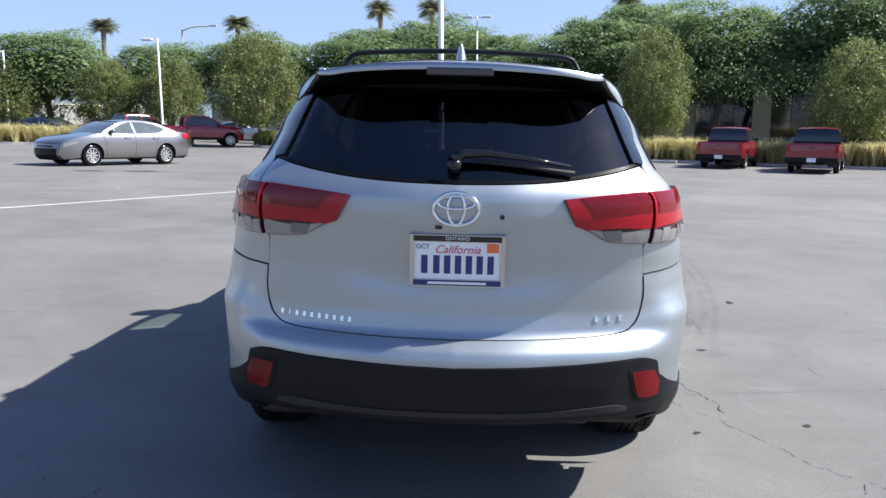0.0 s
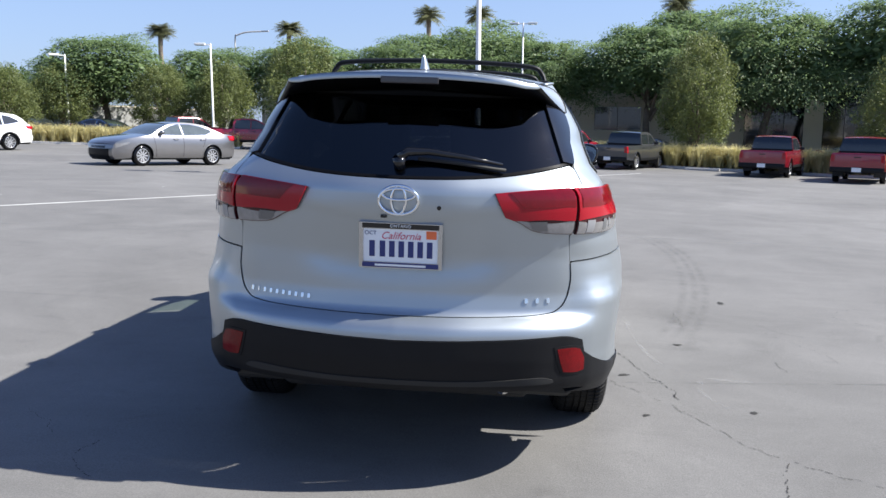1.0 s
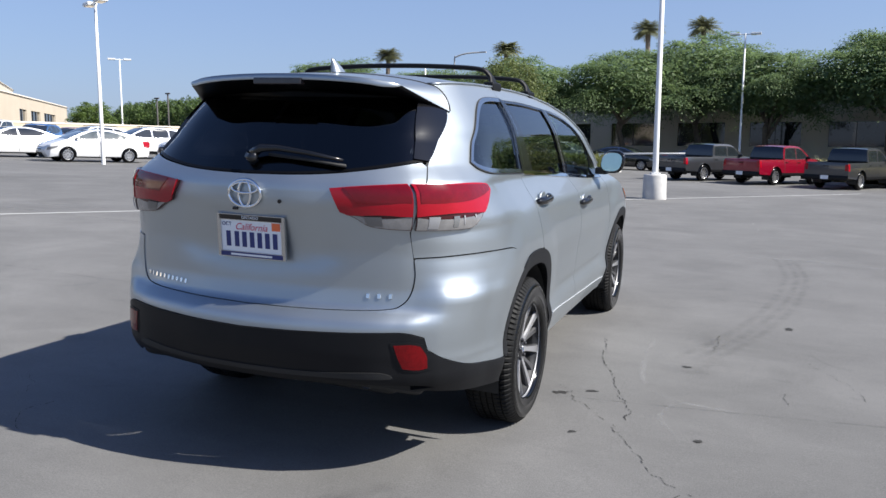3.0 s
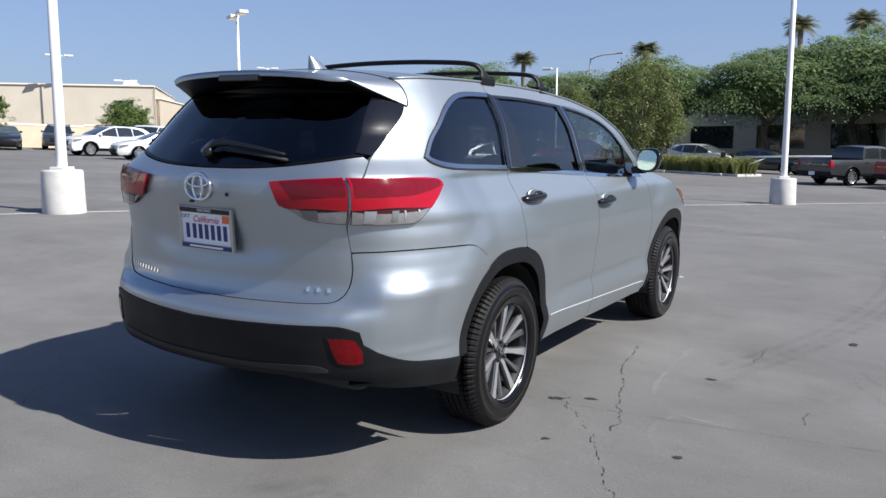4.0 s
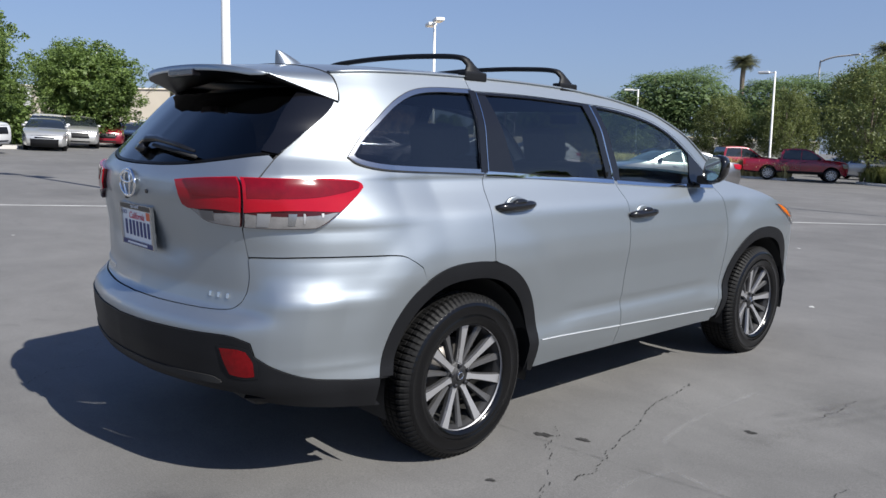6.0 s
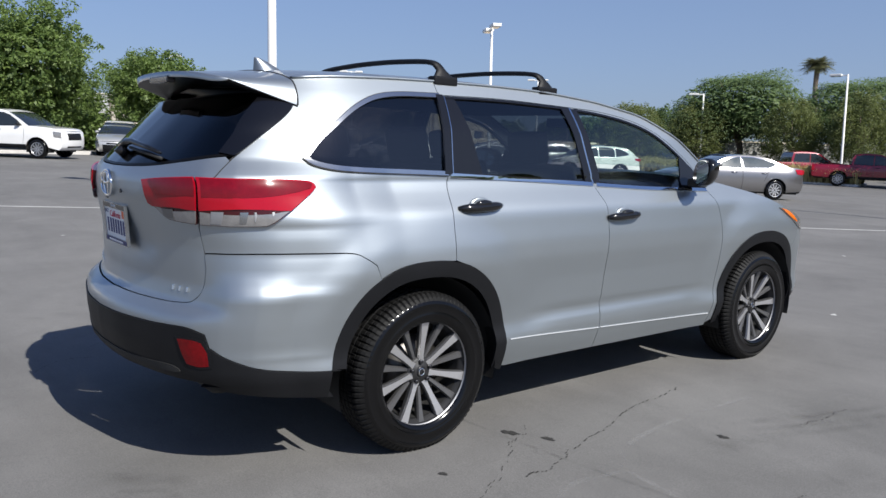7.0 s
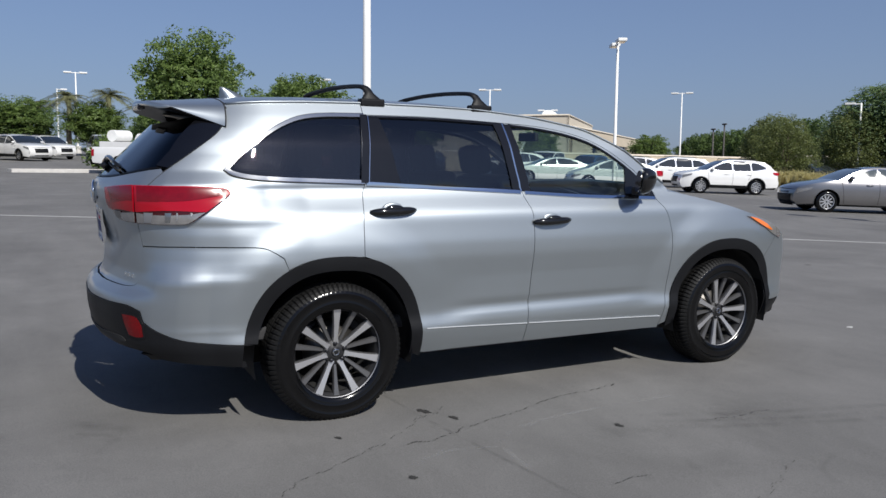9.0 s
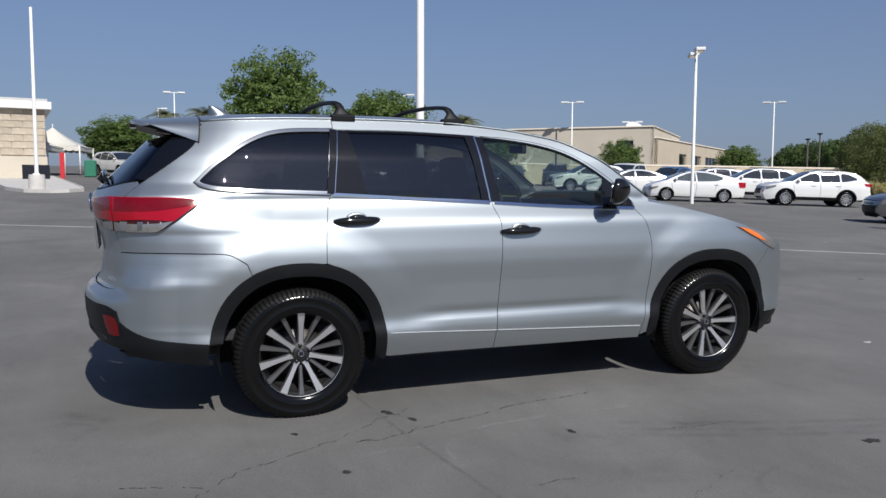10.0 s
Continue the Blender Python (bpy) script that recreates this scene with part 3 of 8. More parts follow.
blot(0.995, 1.61, 0.022, 2.2, 0.4, M["crack"], "small black tar blot on grey asphalt", "tar blot", 1)
blot(1.155, 1.71, 0.018, 1.8, 0.2, M["crack"], "small black tar blot on grey asphalt", "tar blot", 2)
blot(1.765, 1.185, 0.018, 1.3, 0.6, M["crack"], "small black tar blot on grey asphalt", "tar blot", 3)
blot(1.18, 1.05, 0.012, 2.0, 0.6, M["crack"], "small black tar blot on grey asphalt", "tar blot", 4)
blot(1.62, 2.45, 0.016, 2.0, 0.1, M["crack"], "small black tar blot on grey asphalt", "tar blot", 5)
for k in range(46):
    r = random.Random(100 + k)
    gx, gy = r.uniform(-14, 14), r.uniform(-1, 24)
    if -2.6 < gx < 1.3 and -0.3 < gy < 5.2:
        continue
    blot(gx, gy, r.uniform(0.008, 0.028), r.uniform(1, 2), r.uniform(0, 3), M["line_white"] if r.random() < 0.5 else M["crack"], "tiny scrap of litter on the asphalt", "litter", k)

# ---- the silver sport utility vehicle ----
# Plan line at shoulder height, rear centre to front centre (half).
PLAN = [(0, .05), (.2, .06), (.364, .088), (.52, .125), (.62, .165), (.69, .215), (.745, .30), (.80, .44), (.853, .62), (.88, .80), (.888, 1.1),
        (.888, 1.7), (.888, 2.4), (.888, 3.2), (.885, 3.7), (.878, 4.05), (.868, 4.3), (.835, 4.52), (.74, 4.68), (.5, 4.80), (.25, 4.85), (0, 4.86)]
plan = np.array(catmull(PLAN, 40))
plan_s = np.concatenate([[0], np.cumsum(np.hypot(*np.diff(plan, axis=0).T))])
plan_g = np.linspace(0, plan_s[-1], 1600)
plan_x, plan_y = np.interp(plan_g, plan_s, plan[:, 0]), np.interp(plan_g, plan_s, plan[:, 1])
HALF = 0.888
width_at = profile_of([(.24, .84), (.36, .885), (.44, .904), (.52, .880), (.60, .885), (.72, .901), (.84, .917), (.92, .915), (1.0, .902), (1.05, .895), (1.085, .886), (1.19, .805), (1.25, .7915), (1.30, .7765), (1.45, .735), (1.52, .697), (1.59, .652), (1.70, .572)], 0.016)
rear_shift = profile_of([(.24, .16), (.36, .05), (.44, -.02), (.55, -.045), (.655, -.05), (.69, -.035), (.72, .03), (.80, .05), (.95, .045), (1.08, .015), (1.15, 0), (1.21, 0), (1.25, .025), (1.31, .085), (1.5, .285), (1.60, .395), (1.70, .50)], 0.010)
corner_shift = profile_of([(.24, .16), (.36, .05), (.44, -.02), (.55, -.028), (.65, -.020), (.74, .002), (.82, .022), (.95, .036), (1.08, .015), (1.15, 0), (1.21, 0), (1.25, .025), (1.31, .085), (1.5, .285), (1.60, .395), (1.70, .50)], 0.014)
front_shift = profile_of([(.24, -.12), (.36, -.02), (.55, .02), (.75, 0), (.9, -.06), (1.0, -.16), (1.1, -.3), (1.7, -1.2)], 0.03)
REAR_HUB, FRONT_HUB, HUB_Z = 1.14, 3.93, 0.362


corner = profile_of([(0, 0), (.19, 0), (.30, .045), (.42, .070), (.60, .062), (.80, .022), (1.0, 0), (1.2, 0)], 0.035)
CORNER_Y = np.linspace(0, 1.2, 100)
CORNER_K = corner(CORNER_Y)


# bulge round the tail lamps, and the squarer corner of the bumper
LAMP_Y, LAMP_K = [.08, .2, .3, .42, .6, .8, 1.0], [0, .095, .115, .10, .06, .02, 0]
LAMP_Z, LAMP_W = [.50, .60, .98, 1.04, 1.10, 1.19, 1.235, 1.30, 1.40], [0, .14, .14, .10, .40, 1, .95, .35, 0]
HIP_Y, HIP_K = [.17, .25, .36, .5, .7], [0, .040, .040, .015, 0]
FLARE = profile_of([(-.1, 1), (.3, 1), (.6, 1), (.72, 0), (1.2, 0), (6, 0)], 0.018)
# folds of the bumper corner and of the lower doors: height, change of half width
BUMPER_Z = [.24, .44, .50, .53, .555, .60, .72, .785, .80, .84, .93, 1.0, 1.06]
BUMPER_X = [0, 0, .008, .010, .005, .002, .000, .000, -.007, -.014, -.018, -.006, 0]
DOOR_Z = [.24, .44, .485, .50, .545, .556, .575, .60, .72]
DOOR_X = [0, 0, .0085, .010, .0018, .0024, .0076, .008, 0]


def skin(q):
    """Places on the body for (distance round the plan line, height)."""
    q = np.asarray(q, float)
    s, z = q[:, 0], q[:, 1]
    sg = np.sign(s) + (s == 0)
    cx, cy = np.interp(np.abs(s), plan_g, plan_x), np.interp(np.abs(s), plan_g, plan_y)
    w = width_at(z) / HALF
    flare = 0
    for hub in (REAR_HUB, FRONT_HUB):
        d = np.hypot(cy - hub, (z - HUB_Z) * 0.95)
        flare = flare + 0.012 * np.exp(-((d - 0.47) / 0.13) ** 2) + 0.014 * FLARE(d) * np.clip((z - HUB_Z) / 0.45, 0, 1)
    box_out = np.interp(cy, CORNER_Y, CORNER_K) * np.interp(z, [.85, 1.0, 1.2, 1.5, 1.62], [1, .8, .35, .12, 0])
    box_out = box_out + np.interp(cy, LAMP_Y, LAMP_K) * np.interp(z, LAMP_Z, LAMP_W) + np.interp(cy, HIP_Y, HIP_K) * np.interp(z, [.40, .50, .76, .86], [.6, 1, 1, 0])
    x = cx * (w + flare / HALF * (cx > 0.6) + box_out)
    gr = np.clip(1 - cy / 1.1, 0, 1) ** 1.3
    gf = np.clip((cy - 3.4) / 1.46, 0, 1) ** 1.5
    u = np.clip((cx - 0.60) / 0.10, 0, 1) * np.clip((0.80 - cy) / 0.28, 0, 1)
    x = x + u * u * (3 - 2 * u) * np.interp(z, BUMPER_Z, BUMPER_X)
    u = np.clip((cy - 1.72) / 0.34, 0, 1) * np.clip((3.42 - cy) / 0.36, 0, 1)
    x = x + u * u * (3 - 2 * u) * np.interp(z, DOOR_Z, DOOR_X) - 0.006 * np.exp(-((z - 1.212) / 0.012) ** 2) * np.clip((cy - 0.6) / 0.2, 0, 1)
    shelf = 0.914 - 0.036 * (1 - np.clip(x / 0.36, -1, 1) ** 2)
    deep = np.interp(z - shelf, [-.075, -.055, -.02, .0, .03, .12, .20, .23], [0, .001, .006, .011, .014, .011, .006, 0])
    u = np.clip((0.455 - np.abs(x)) / 0.15, 0, 1)
    recess = deep * u * u * (3 - 2 * u) * (cy < 0.3)
    turn_in = np.clip((cx - 0.65) / 0.10, 0, 1)
    turn_in = turn_in * turn_in * (3 - 2 * turn_in)
    y = cy + (rear_shift(z) * (1 - turn_in) + corner_shift(z) * turn_in) * gr + front_shift(z) * gf + recess
    return np.stack([sg * x, y, z], 1)


def s_of_y(y, z):
    s = np.linspace(0.02, plan_g[-1], 900)
    return float(np.interp(y, skin(np.stack([s, np.full_like(s, z)], 1))[:, 1], s))


def s_of_x(x, z):
    s = np.linspace(0, 1.4, 500)
    v = skin(np.stack([s, np.full_like(s, z)], 1))[:, 0]
    k = int(np.argmax(v))
    return float(np.sign(x) * np.interp(abs(x), v[:k + 1], s[:k + 1]))


def side(points, n=8, smooth=True):
    """A line on the flank through (y, z)."""
    p = catmull(points, n) if smooth else [np.array(q) for q in points]
    return [(s_of_y(y, z), z) for y, z in p]


def rear(points, n=8, smooth=True):
    """A line on the tail through (x, z)."""
    p = catmull(points, n) if smooth else [np.array(q) for q in points]
    return [(s_of_x(x, z), z) for x, z in p]


def arc(hub, r, a0, a1, n=22, squash=1.0):
    """Points of a wheel arch; 0 degrees is ahead, 90 up."""
    out = []
    for a in np.linspace(a0, a1, n):
        c, q = math.cos(radians(a)), math.sin(radians(a))
        k = (abs(c) ** 2.35 + abs(q) ** 2.35) ** (-1 / 2.35) if q > 0 else 1.0
        out.append((hub + r * .985 * k * c, HUB_Z - 0.012 + r * (1.035 if q > 0 else 1.0) * squash * k * q))
    return out


CAR_TILT = Matrix(((0.99965, 0.00007, 0.0266), (0.00007, 0.99998, -0.0055), (-0.0266, 0.0055, 0.99963))).to_4x4()
suv = empty("sport_utility_vehicle", CAR_TILT)
tagged(suv, "clean silver mid-size SUV with black roof bars parked on asphalt", "car")
RIGHT = np.array([1.0, 0, 0])


def flank(name, outline, material, label="", lift=0.0, rim=0.014, step=0.035, holes=(), parent=None, both=True):
    made = []
    for mirrored in ((False, True) if both else (False,)):
        me = sheet(name, outline, skin, M[material] if isinstance(material, str) else material, step, rim, holes, lift, mirrored, RIGHT)
        made.append(part(name, me, parent or suv, label))
    return made


def tail(name, outline, material, label="", lift=0.0, rim=0.012, step=0.03, holes=(), parent=None):
    me = sheet(name, outline, skin, M[material], step, rim, holes, lift, False, np.array([0, -1.0, 0]))
    return part(name, me, parent or suv, label)


GAP = 0.0035
ROOF_LINE = [(.64, 1.642), (.80, 1.657), (1.1, 1.670), (1.42, 1.676), (1.8, 1.675), (2.14, 1.666), (2.52, 1.632), (2.87, 1.570), (3.16, 1.432), (3.47, 1.205)]
roof_z = profile_of([(.45, 1.62), *ROOF_LINE[:8], (3.16, 1.44), (3.47, 1.21)], 0.05)
GATE_LINE = [(.64, 1.640), (.640, 1.58), (.600, 1.505), (.48, 1.41), (.337, 1.305), (.262, 1.245), (.222, 1.20), (.206, 1.12), (.203, 1.04), (.222, .93)]
DOOR_R0 = [(1.385, 1.612), (1.36, 1.45), (1.335, 1.245), (1.315, 1.18), (1.290, 1.05), (1.2815, .93), (1.2805, .867)]
DOOR_B = [(2.285, 1.594), (2.305, 1.40), (2.333, 1.17), (2.360, 1.06), (2.358, .85), (2.345, .55), (2.33, .305)]
DOOR_F = [(3.34, 1.135), (3.40, 1.05), (3.43, .92), (3.43, .75), (3.41, .50), (3.385, .305)]
SILL = [(1.66, .300), (2.33, .296), (3.385, .288)]
RA, FA = 0.505, 0.500                    # wheel arch trims, outer radius
# rear quarter panel
q_top = side([p for p in ROOF_LINE if p[0] <= 1.2] + [(1.385, 1.6755)])
q_door = side(DOOR_R0)
q_door = side([(1.385, 1.6755), (1.385, 1.612)], 3) + q_door
q_arch = side(arc(REAR_HUB, RA, 74, 121, 16), smooth=False)
q_seam = side([(.850, .878), (.80, .910), (.74, .934), (.60, .940), (.40, .942), (.27, .938), (.222, .935)])
q_gate = side(GATE_LINE)[::-1]
QWIN = side([(.612, 1.312), (.70, 1.395), (.83, 1.492), (.93, 1.548), (1.03, 1.583), (1.16, 1.600), (1.372, 1.606)]) + side([(1.372, 1.606), (1.345, 1.42), (1.325, 1.248)]) + side([(1.325, 1.248), (1.1, 1.256), (.86, 1.264), (.72, 1.274), (.64, 1.291), (.612, 1.312)])
quarter = inset(q_top + q_door + q_arch + q_seam + q_gate, GAP / 2)
flank("quarter_panel", quarter, "silver", step=0.022, holes=[inset(QWIN, 0.006)])
# doors
RWIN = side([(1.392, 1.606), (1.8, 1.607), (2.262, 1.590)]) + side([(2.262, 1.590), (2.285, 1.4), (2.312, 1.192)]) + side([(2.312, 1.192), (1.8, 1.222), (1.345, 1.246)]) + side([(1.345, 1.246), (1.37, 1.42), (1.392, 1.606)])
FWIN = side([(2.312, 1.587), (2.52, 1.568), (2.72, 1.536), (2.90, 1.482), (3.08, 1.385), (3.22, 1.285), (3.31, 1.20)]) + side([(3.31, 1.20), (3.325, 1.145)], 3) + side([(3.325, 1.145), (2.8, 1.160), (2.355, 1.188)]) + side([(2.355, 1.188), (2.333, 1.4), (2.312, 1.587)])
r_arch = side(arc(REAR_HUB, RA, 74, -5, 18), smooth=False)
rear_door_line = side(DOOR_R0) + r_arch[1:] + side(SILL[:2]) + side(DOOR_B)[::-1] + side([(2.285, 1.594), (1.8, 1.613), (1.385, 1.612)])
rear_doors = flank("rear_door", inset(rear_door_line, GAP / 2), "silver", "silver rear passenger door", step=0.018, holes=[inset(RWIN, 0.008)])
front_door_line = side(DOOR_B) + side(SILL[1:]) + side(DOOR_F)[::-1] + side([(3.34, 1.135), (3.335, 1.19), (3.24, 1.290), (3.09, 1.398), (2.91, 1.494), (2.73, 1.548), (2.52, 1.580), (2.285, 1.594)])
front_doors = flank("front_door", inset(front_door_line, GAP / 2), "silver", "silver front passenger door", step=0.018, holes=[inset(FWIN, 0.008)])
# roof rail above the doors, down the windscreen pillar
rail = side([p for p in ROOF_LINE if p[0] >= 1.42]) + side([(3.47, 1.205), (3.46, 1.15), (3.34, 1.135)], 4) + side([(3.34, 1.135), (3.335, 1.19), (3.24, 1.290), (3.09, 1.398), (2.91, 1.494), (2.73, 1.548), (2.52, 1.580), (2.285, 1.594), (1.8, 1.613), (1.385, 1.612)]) + side([(1.385, 1.612), (1.385, 1.6755)], 3)
flank("roof_side_rail", inset(rail, GAP / 2), "silver")
# front wing and bumper
f_arch = side(arc(FRONT_HUB, FA, 183, 45, 34), smooth=False)
wing = side(DOOR_F) + f_arch + side([(4.29, .70), (4.40, .82), (4.455, .87)], 4) + side([(4.455, .87), (4.36, .955), (4.22, 1.02)], 4) + side([(4.22, 1.02), (3.9, 1.105), (3.6, 1.165), (3.46, 1.185), (3.40, 1.16), (3.34, 1.135)])
flank("front_wing", inset(wing, GAP / 2), "silver", step=0.022)
s_end = plan_g[-1] - 0.004
fb = side([(4.29, .70), (4.40, .82), (4.455, .87)], 4) + [(s_of_y(4.455, .87) + (s_end - s_of_y(4.455, .87)) * k / 10, .87 + .03 * k / 10) for k in range(1, 11)] + [(s_end, .40)] + [(s_end + (s_of_y(4.40, .40) - s_end) * k / 10, .40) for k in range(1, 11)] + side(arc(FRONT_HUB, FA, 8, 45, 10), smooth=False)
flank("front_bumper", inset(fb, GAP / 2), "silver")
fl = [(s_end + (s_of_y(4.40, .40) - s_end) * k / 10, .395) for k in range(11)] + side(arc(FRONT_HUB, FA, 6, -12, 6), smooth=False) + [(s_of_y(4.41, .25) + (s_end - s_of_y(4.41, .25)) * k / 10, .24) for k in range(11)]
flank("front_bumper_lip", inset(fl, GAP / 2), "charcoal_plastic", "unpainted dark plastic lower lip")
hl = side([(4.13, 1.012), (4.25, 1.0), (4.37, .965), (4.47, .918)]) + side([(4.47, .918), (4.53, .875), (4.50, .845)], 4) + side([(4.50, .845), (4.40, .882), (4.28, .945), (4.13, 1.012)])
for h in flank("headlamp", hl, "clear_lens", "clear headlamp with amber corner", lift=0.008, rim=0.02, step=0.02):
    mirrored = h.data.vertices[0].co.x < 0
    am = side([(4.15, 1.006), (4.25, .985), (4.335, .950)]) + side([(4.335, .950), (4.39, .905), (4.28, .943), (4.15, 1.006)])
    part("amber_reflector", sheet("amber_reflector", am, skin, M["amber"], 0.02, 0.006, (), 0.013, mirrored, RIGHT), h, "amber side marker")
# wheel arch trims
for nm, hub, r, a0, a1 in (("rear_arch_trim", REAR_HUB, RA, -7, 168), ("front_arch_trim", FRONT_HUB, FA, -8, 186)):
    ring = side(arc(hub, r, a0, a1, 44), smooth=False) + side(arc(hub, r - 0.068, a1 - 1, a0 + 2, 44), smooth=False)
    flank(nm, ring, "charcoal_plastic", "unpainted dark plastic wheel arch trim", lift=0.006, rim=0.07, step=0.03)
# sill crease: its sun highlight painted as a thin pale strip
for a, b in (((1.66, .447), (2.335, .418)), ((2.345, .418), (3.375, .375))):
    strip = side([a, b], 14) + side([(b[0], b[1] - .0045), (a[0], a[1] - .0045)], 14)
    flank("sill_moulding", strip, "crease_highlight", "thin pale strip painting the sunlit crease along the sill", lift=0.006, rim=0.004, step=0.05)
# rear bumper and its dark lower part
bump_top = side([(.222, .9325), (.27, .9355), (.40, .9395), (.60, .9375), (.74, .9315), (.80, .9075), (.848, .876)])
GATE_LOW = [(.675, .93), (.680, .86), (.668, .79), (.640, .748), (.585, .726), (.40, .716), (0, .712)]
low_half = rear(GATE_LOW)
CLAD = [(0, .632), (.40, .640), (.60, .647), (.68, .645), (.735, .625)]
clad_rear = rear(CLAD)
clad_side = side([(.207, .572), (.26, .532), (.36, .492), (.50, .470), (.690, .452)])
b_arch = side(arc(REAR_HUB, RA, 121, 168, 14), smooth=False)
mirror_line = lambda l: [(-s, z) for s, z in l]
right_outer = low_half[::-1] + bump_top + b_arch + clad_side[::-1] + clad_rear[::-1]
bumper_line = right_outer + mirror_line(right_outer)[::-1]
tail("rear_bumper", inset(bumper_line, 0.0012), "silver", lift=0.004, step=0.019)
bot_half = rear([(0, .425), (.30, .425), (.55, .428), (.70, .425), (.76, .415)]) + side([(.20, .405), (.36, .375), (.55, .352), (.665, .342)])
clad_outer = clad_rear + clad_side + side(arc(REAR_HUB, RA, 168, 181, 5), smooth=False) + bot_half[::-1]
clad_line = clad_outer + mirror_line(clad_outer)[::-1]
tail("lower_bumper", inset(clad_line, 0.0012), "charcoal_plastic", "unpainted dark charcoal plastic lower bumper", lift=0.010, rim=0.05)
lip_half = rear([(0, .472), (.35, .473), (.56, .482), (.62, .470)]) + rear([(.62, .470), (.60, .455), (.35, .452), (0, .452)])
tail("bumper_step", lip_half + mirror_line(lip_half)[::-1], "matt_black", "dark groove along the lower bumper", lift=0.014, rim=0.004)
for sgn in (1, -1):
    fog = rear([(.632, .598), (.69, .600), (.722, .592)], 5) + rear([(.722, .592), (.742, .55), (.744, .500)], 5) + rear([(.744, .500), (.71, .494), (.662, .500)], 5) + rear([(.662, .500), (.645, .55), (.632, .598)], 5)
    if sgn < 0:
        fog = mirror_line(fog)[::-1]
    bez = tail("reflector_surround", inset(fog, -0.010), "charcoal_plastic", "dark surround of the reflector", lift=0.0125, rim=0.006, step=0.02)
    tail("reflector", fog, "red_reflector", "red rear reflector", lift=0.0145, rim=0.008, step=0.02)
# black filler strip paints the shade inside the gap beside the tailgate
seal = side(GATE_LINE[3:])
flank("tailgate_seal", [(a - .010, z) for a, z in seal] + [(a + .008, z) for a, z in seal[::-1]], "matt_black", "black filler strip painting the shade in the tailgate gap", lift=-0.0025, rim=0.0, step=0.03)
# tailgate
gate_half = side(GATE_LINE[4:-1]) + rear([(.675, .93), (.680, .86), (.668, .79), (.640, .748), (.585, .726), (.40, .716), (0, .712)])
glass_low = rear([(0, 1.252), (.20, 1.256), (.36, 1.266), (.52, 1.288), (.655, 1.315)])
gate_out = glass_low + gate_half[1:]
gate_line = gate_out + mirror_line(gate_out)[::-1]
tail("tailgate", inset(gate_line, 0.0035), "silver", "silver tailgate", step=0.022)
glass_half = glass_low + side([(.345, 1.312), (.44, 1.372), (.55, 1.46), (.615, 1.53), (.645, 1.595)])
glass_line = glass_half + [(0, 1.612)] + mirror_line(glass_half)[::-1]
pane_half = rear([(0, 1.263), (.20, 1.267), (.36, 1.278), (.50, 1.298), (.638, 1.324)]) + rear([(.638, 1.324), (.612, 1.40), (.578, 1.50), (.54, 1.58)])
pane = pane_half + mirror_line(pane_half)[::-1]
tail("rear_window_surround", inset(glass_line, 0.002), "deep_black", "gloss black surround of the rear window", lift=-0.002, rim=0.012, holes=[pane])
tail("rear_window", inset(pane, -0.004), "glass_rear", "dark tinted rear window", lift=-0.004, rim=0.0)
# roof
def roof_at(q):
    """Places on the roof for (share of the half width, y)."""
    q = np.asarray(q, float)
    u, y = q[:, 0], q[:, 1]
    z0 = roof_z(y)
    edge = np.array([skin([[s_of_y(a, b), b]])[0, 0] for a, b in zip(y, z0)])
    crown = 0.052 * np.clip((3.2 - y) / 1.2, 0.45, 1)
    return np.stack([u * edge, y, z0 + crown * (1 - np.abs(u) ** 2.2)], 1)


UP = np.array([0, 0, 1.0])
rs = np.linspace(-1, 1, 25)
roof_out = [(u, .66) for u in rs] + [(1, y) for y in np.linspace(.7, 2.66, 40)] + [(u, 2.66 + .18 * (1 - u * u)) for u in rs[::-1][1:]] + [(-1, y) for y in np.linspace(2.66, .7, 40)[1:]]
part("roof", sheet("roof", roof_out, roof_at, M["silver"], 0.06, 0.014, (), 0.0, False, UP), suv, "silver roof panel")
for sgn in (1, -1):
    pts = [Vector(skin([[s_of_y(y, roof_z(y)), roof_z(y)]])[0]) + Vector((0, 0, 0.004)) for y in np.linspace(.66, 3.44, 50)]
    v, f = tube([(sgn * p.x, p.y, p.z) for p in pts], 0.0095, 8, flat=0.6)
    part("roof_moulding", to_mesh("roof_moulding", v, f, M["silver"]), suv, "moulding along the roof edge")
    v, f = tube([(sgn * (p.x - 0.016), p.y, p.z + 0.001) for p in pts], 0.006, 6, flat=0.6)
    part("roof_ditch", to_mesh("roof_ditch", v, f, M["matt_black"]), suv, "dark seam along the roof edge")


# windscreen
def windscreen_at(q):
    q = np.asarray(q, float)
    u, t = q[:, 0], q[:, 1]
    y = 2.70 + t * 0.72
    z0 = roof_z(y)
    edge = np.array([skin([[s_of_y(a, b), b]])[0, 0] for a, b in zip(y, z0)]) - 0.02
    bow = 0.20 * (1 - u * u)
    return np.stack([u * edge, y + bow, z0 + 0.035 * (1 - u * u) * (1 - t) + 0.004], 1)


ws = [(u, 0) for u in rs] + [(1, t) for t in np.linspace(.05, 1, 20)] + [(u, 1) for u in rs[::-1][1:]] + [(-1, t) for t in np.linspace(1, .05, 20)[1:]]
part("windscreen", sheet("windscreen", ws, windscreen_at, M["glass_front"], 0.08, 0.0, (), 0.0, False, np.array([0, 1.0, 1.0])), suv, "curved windscreen")


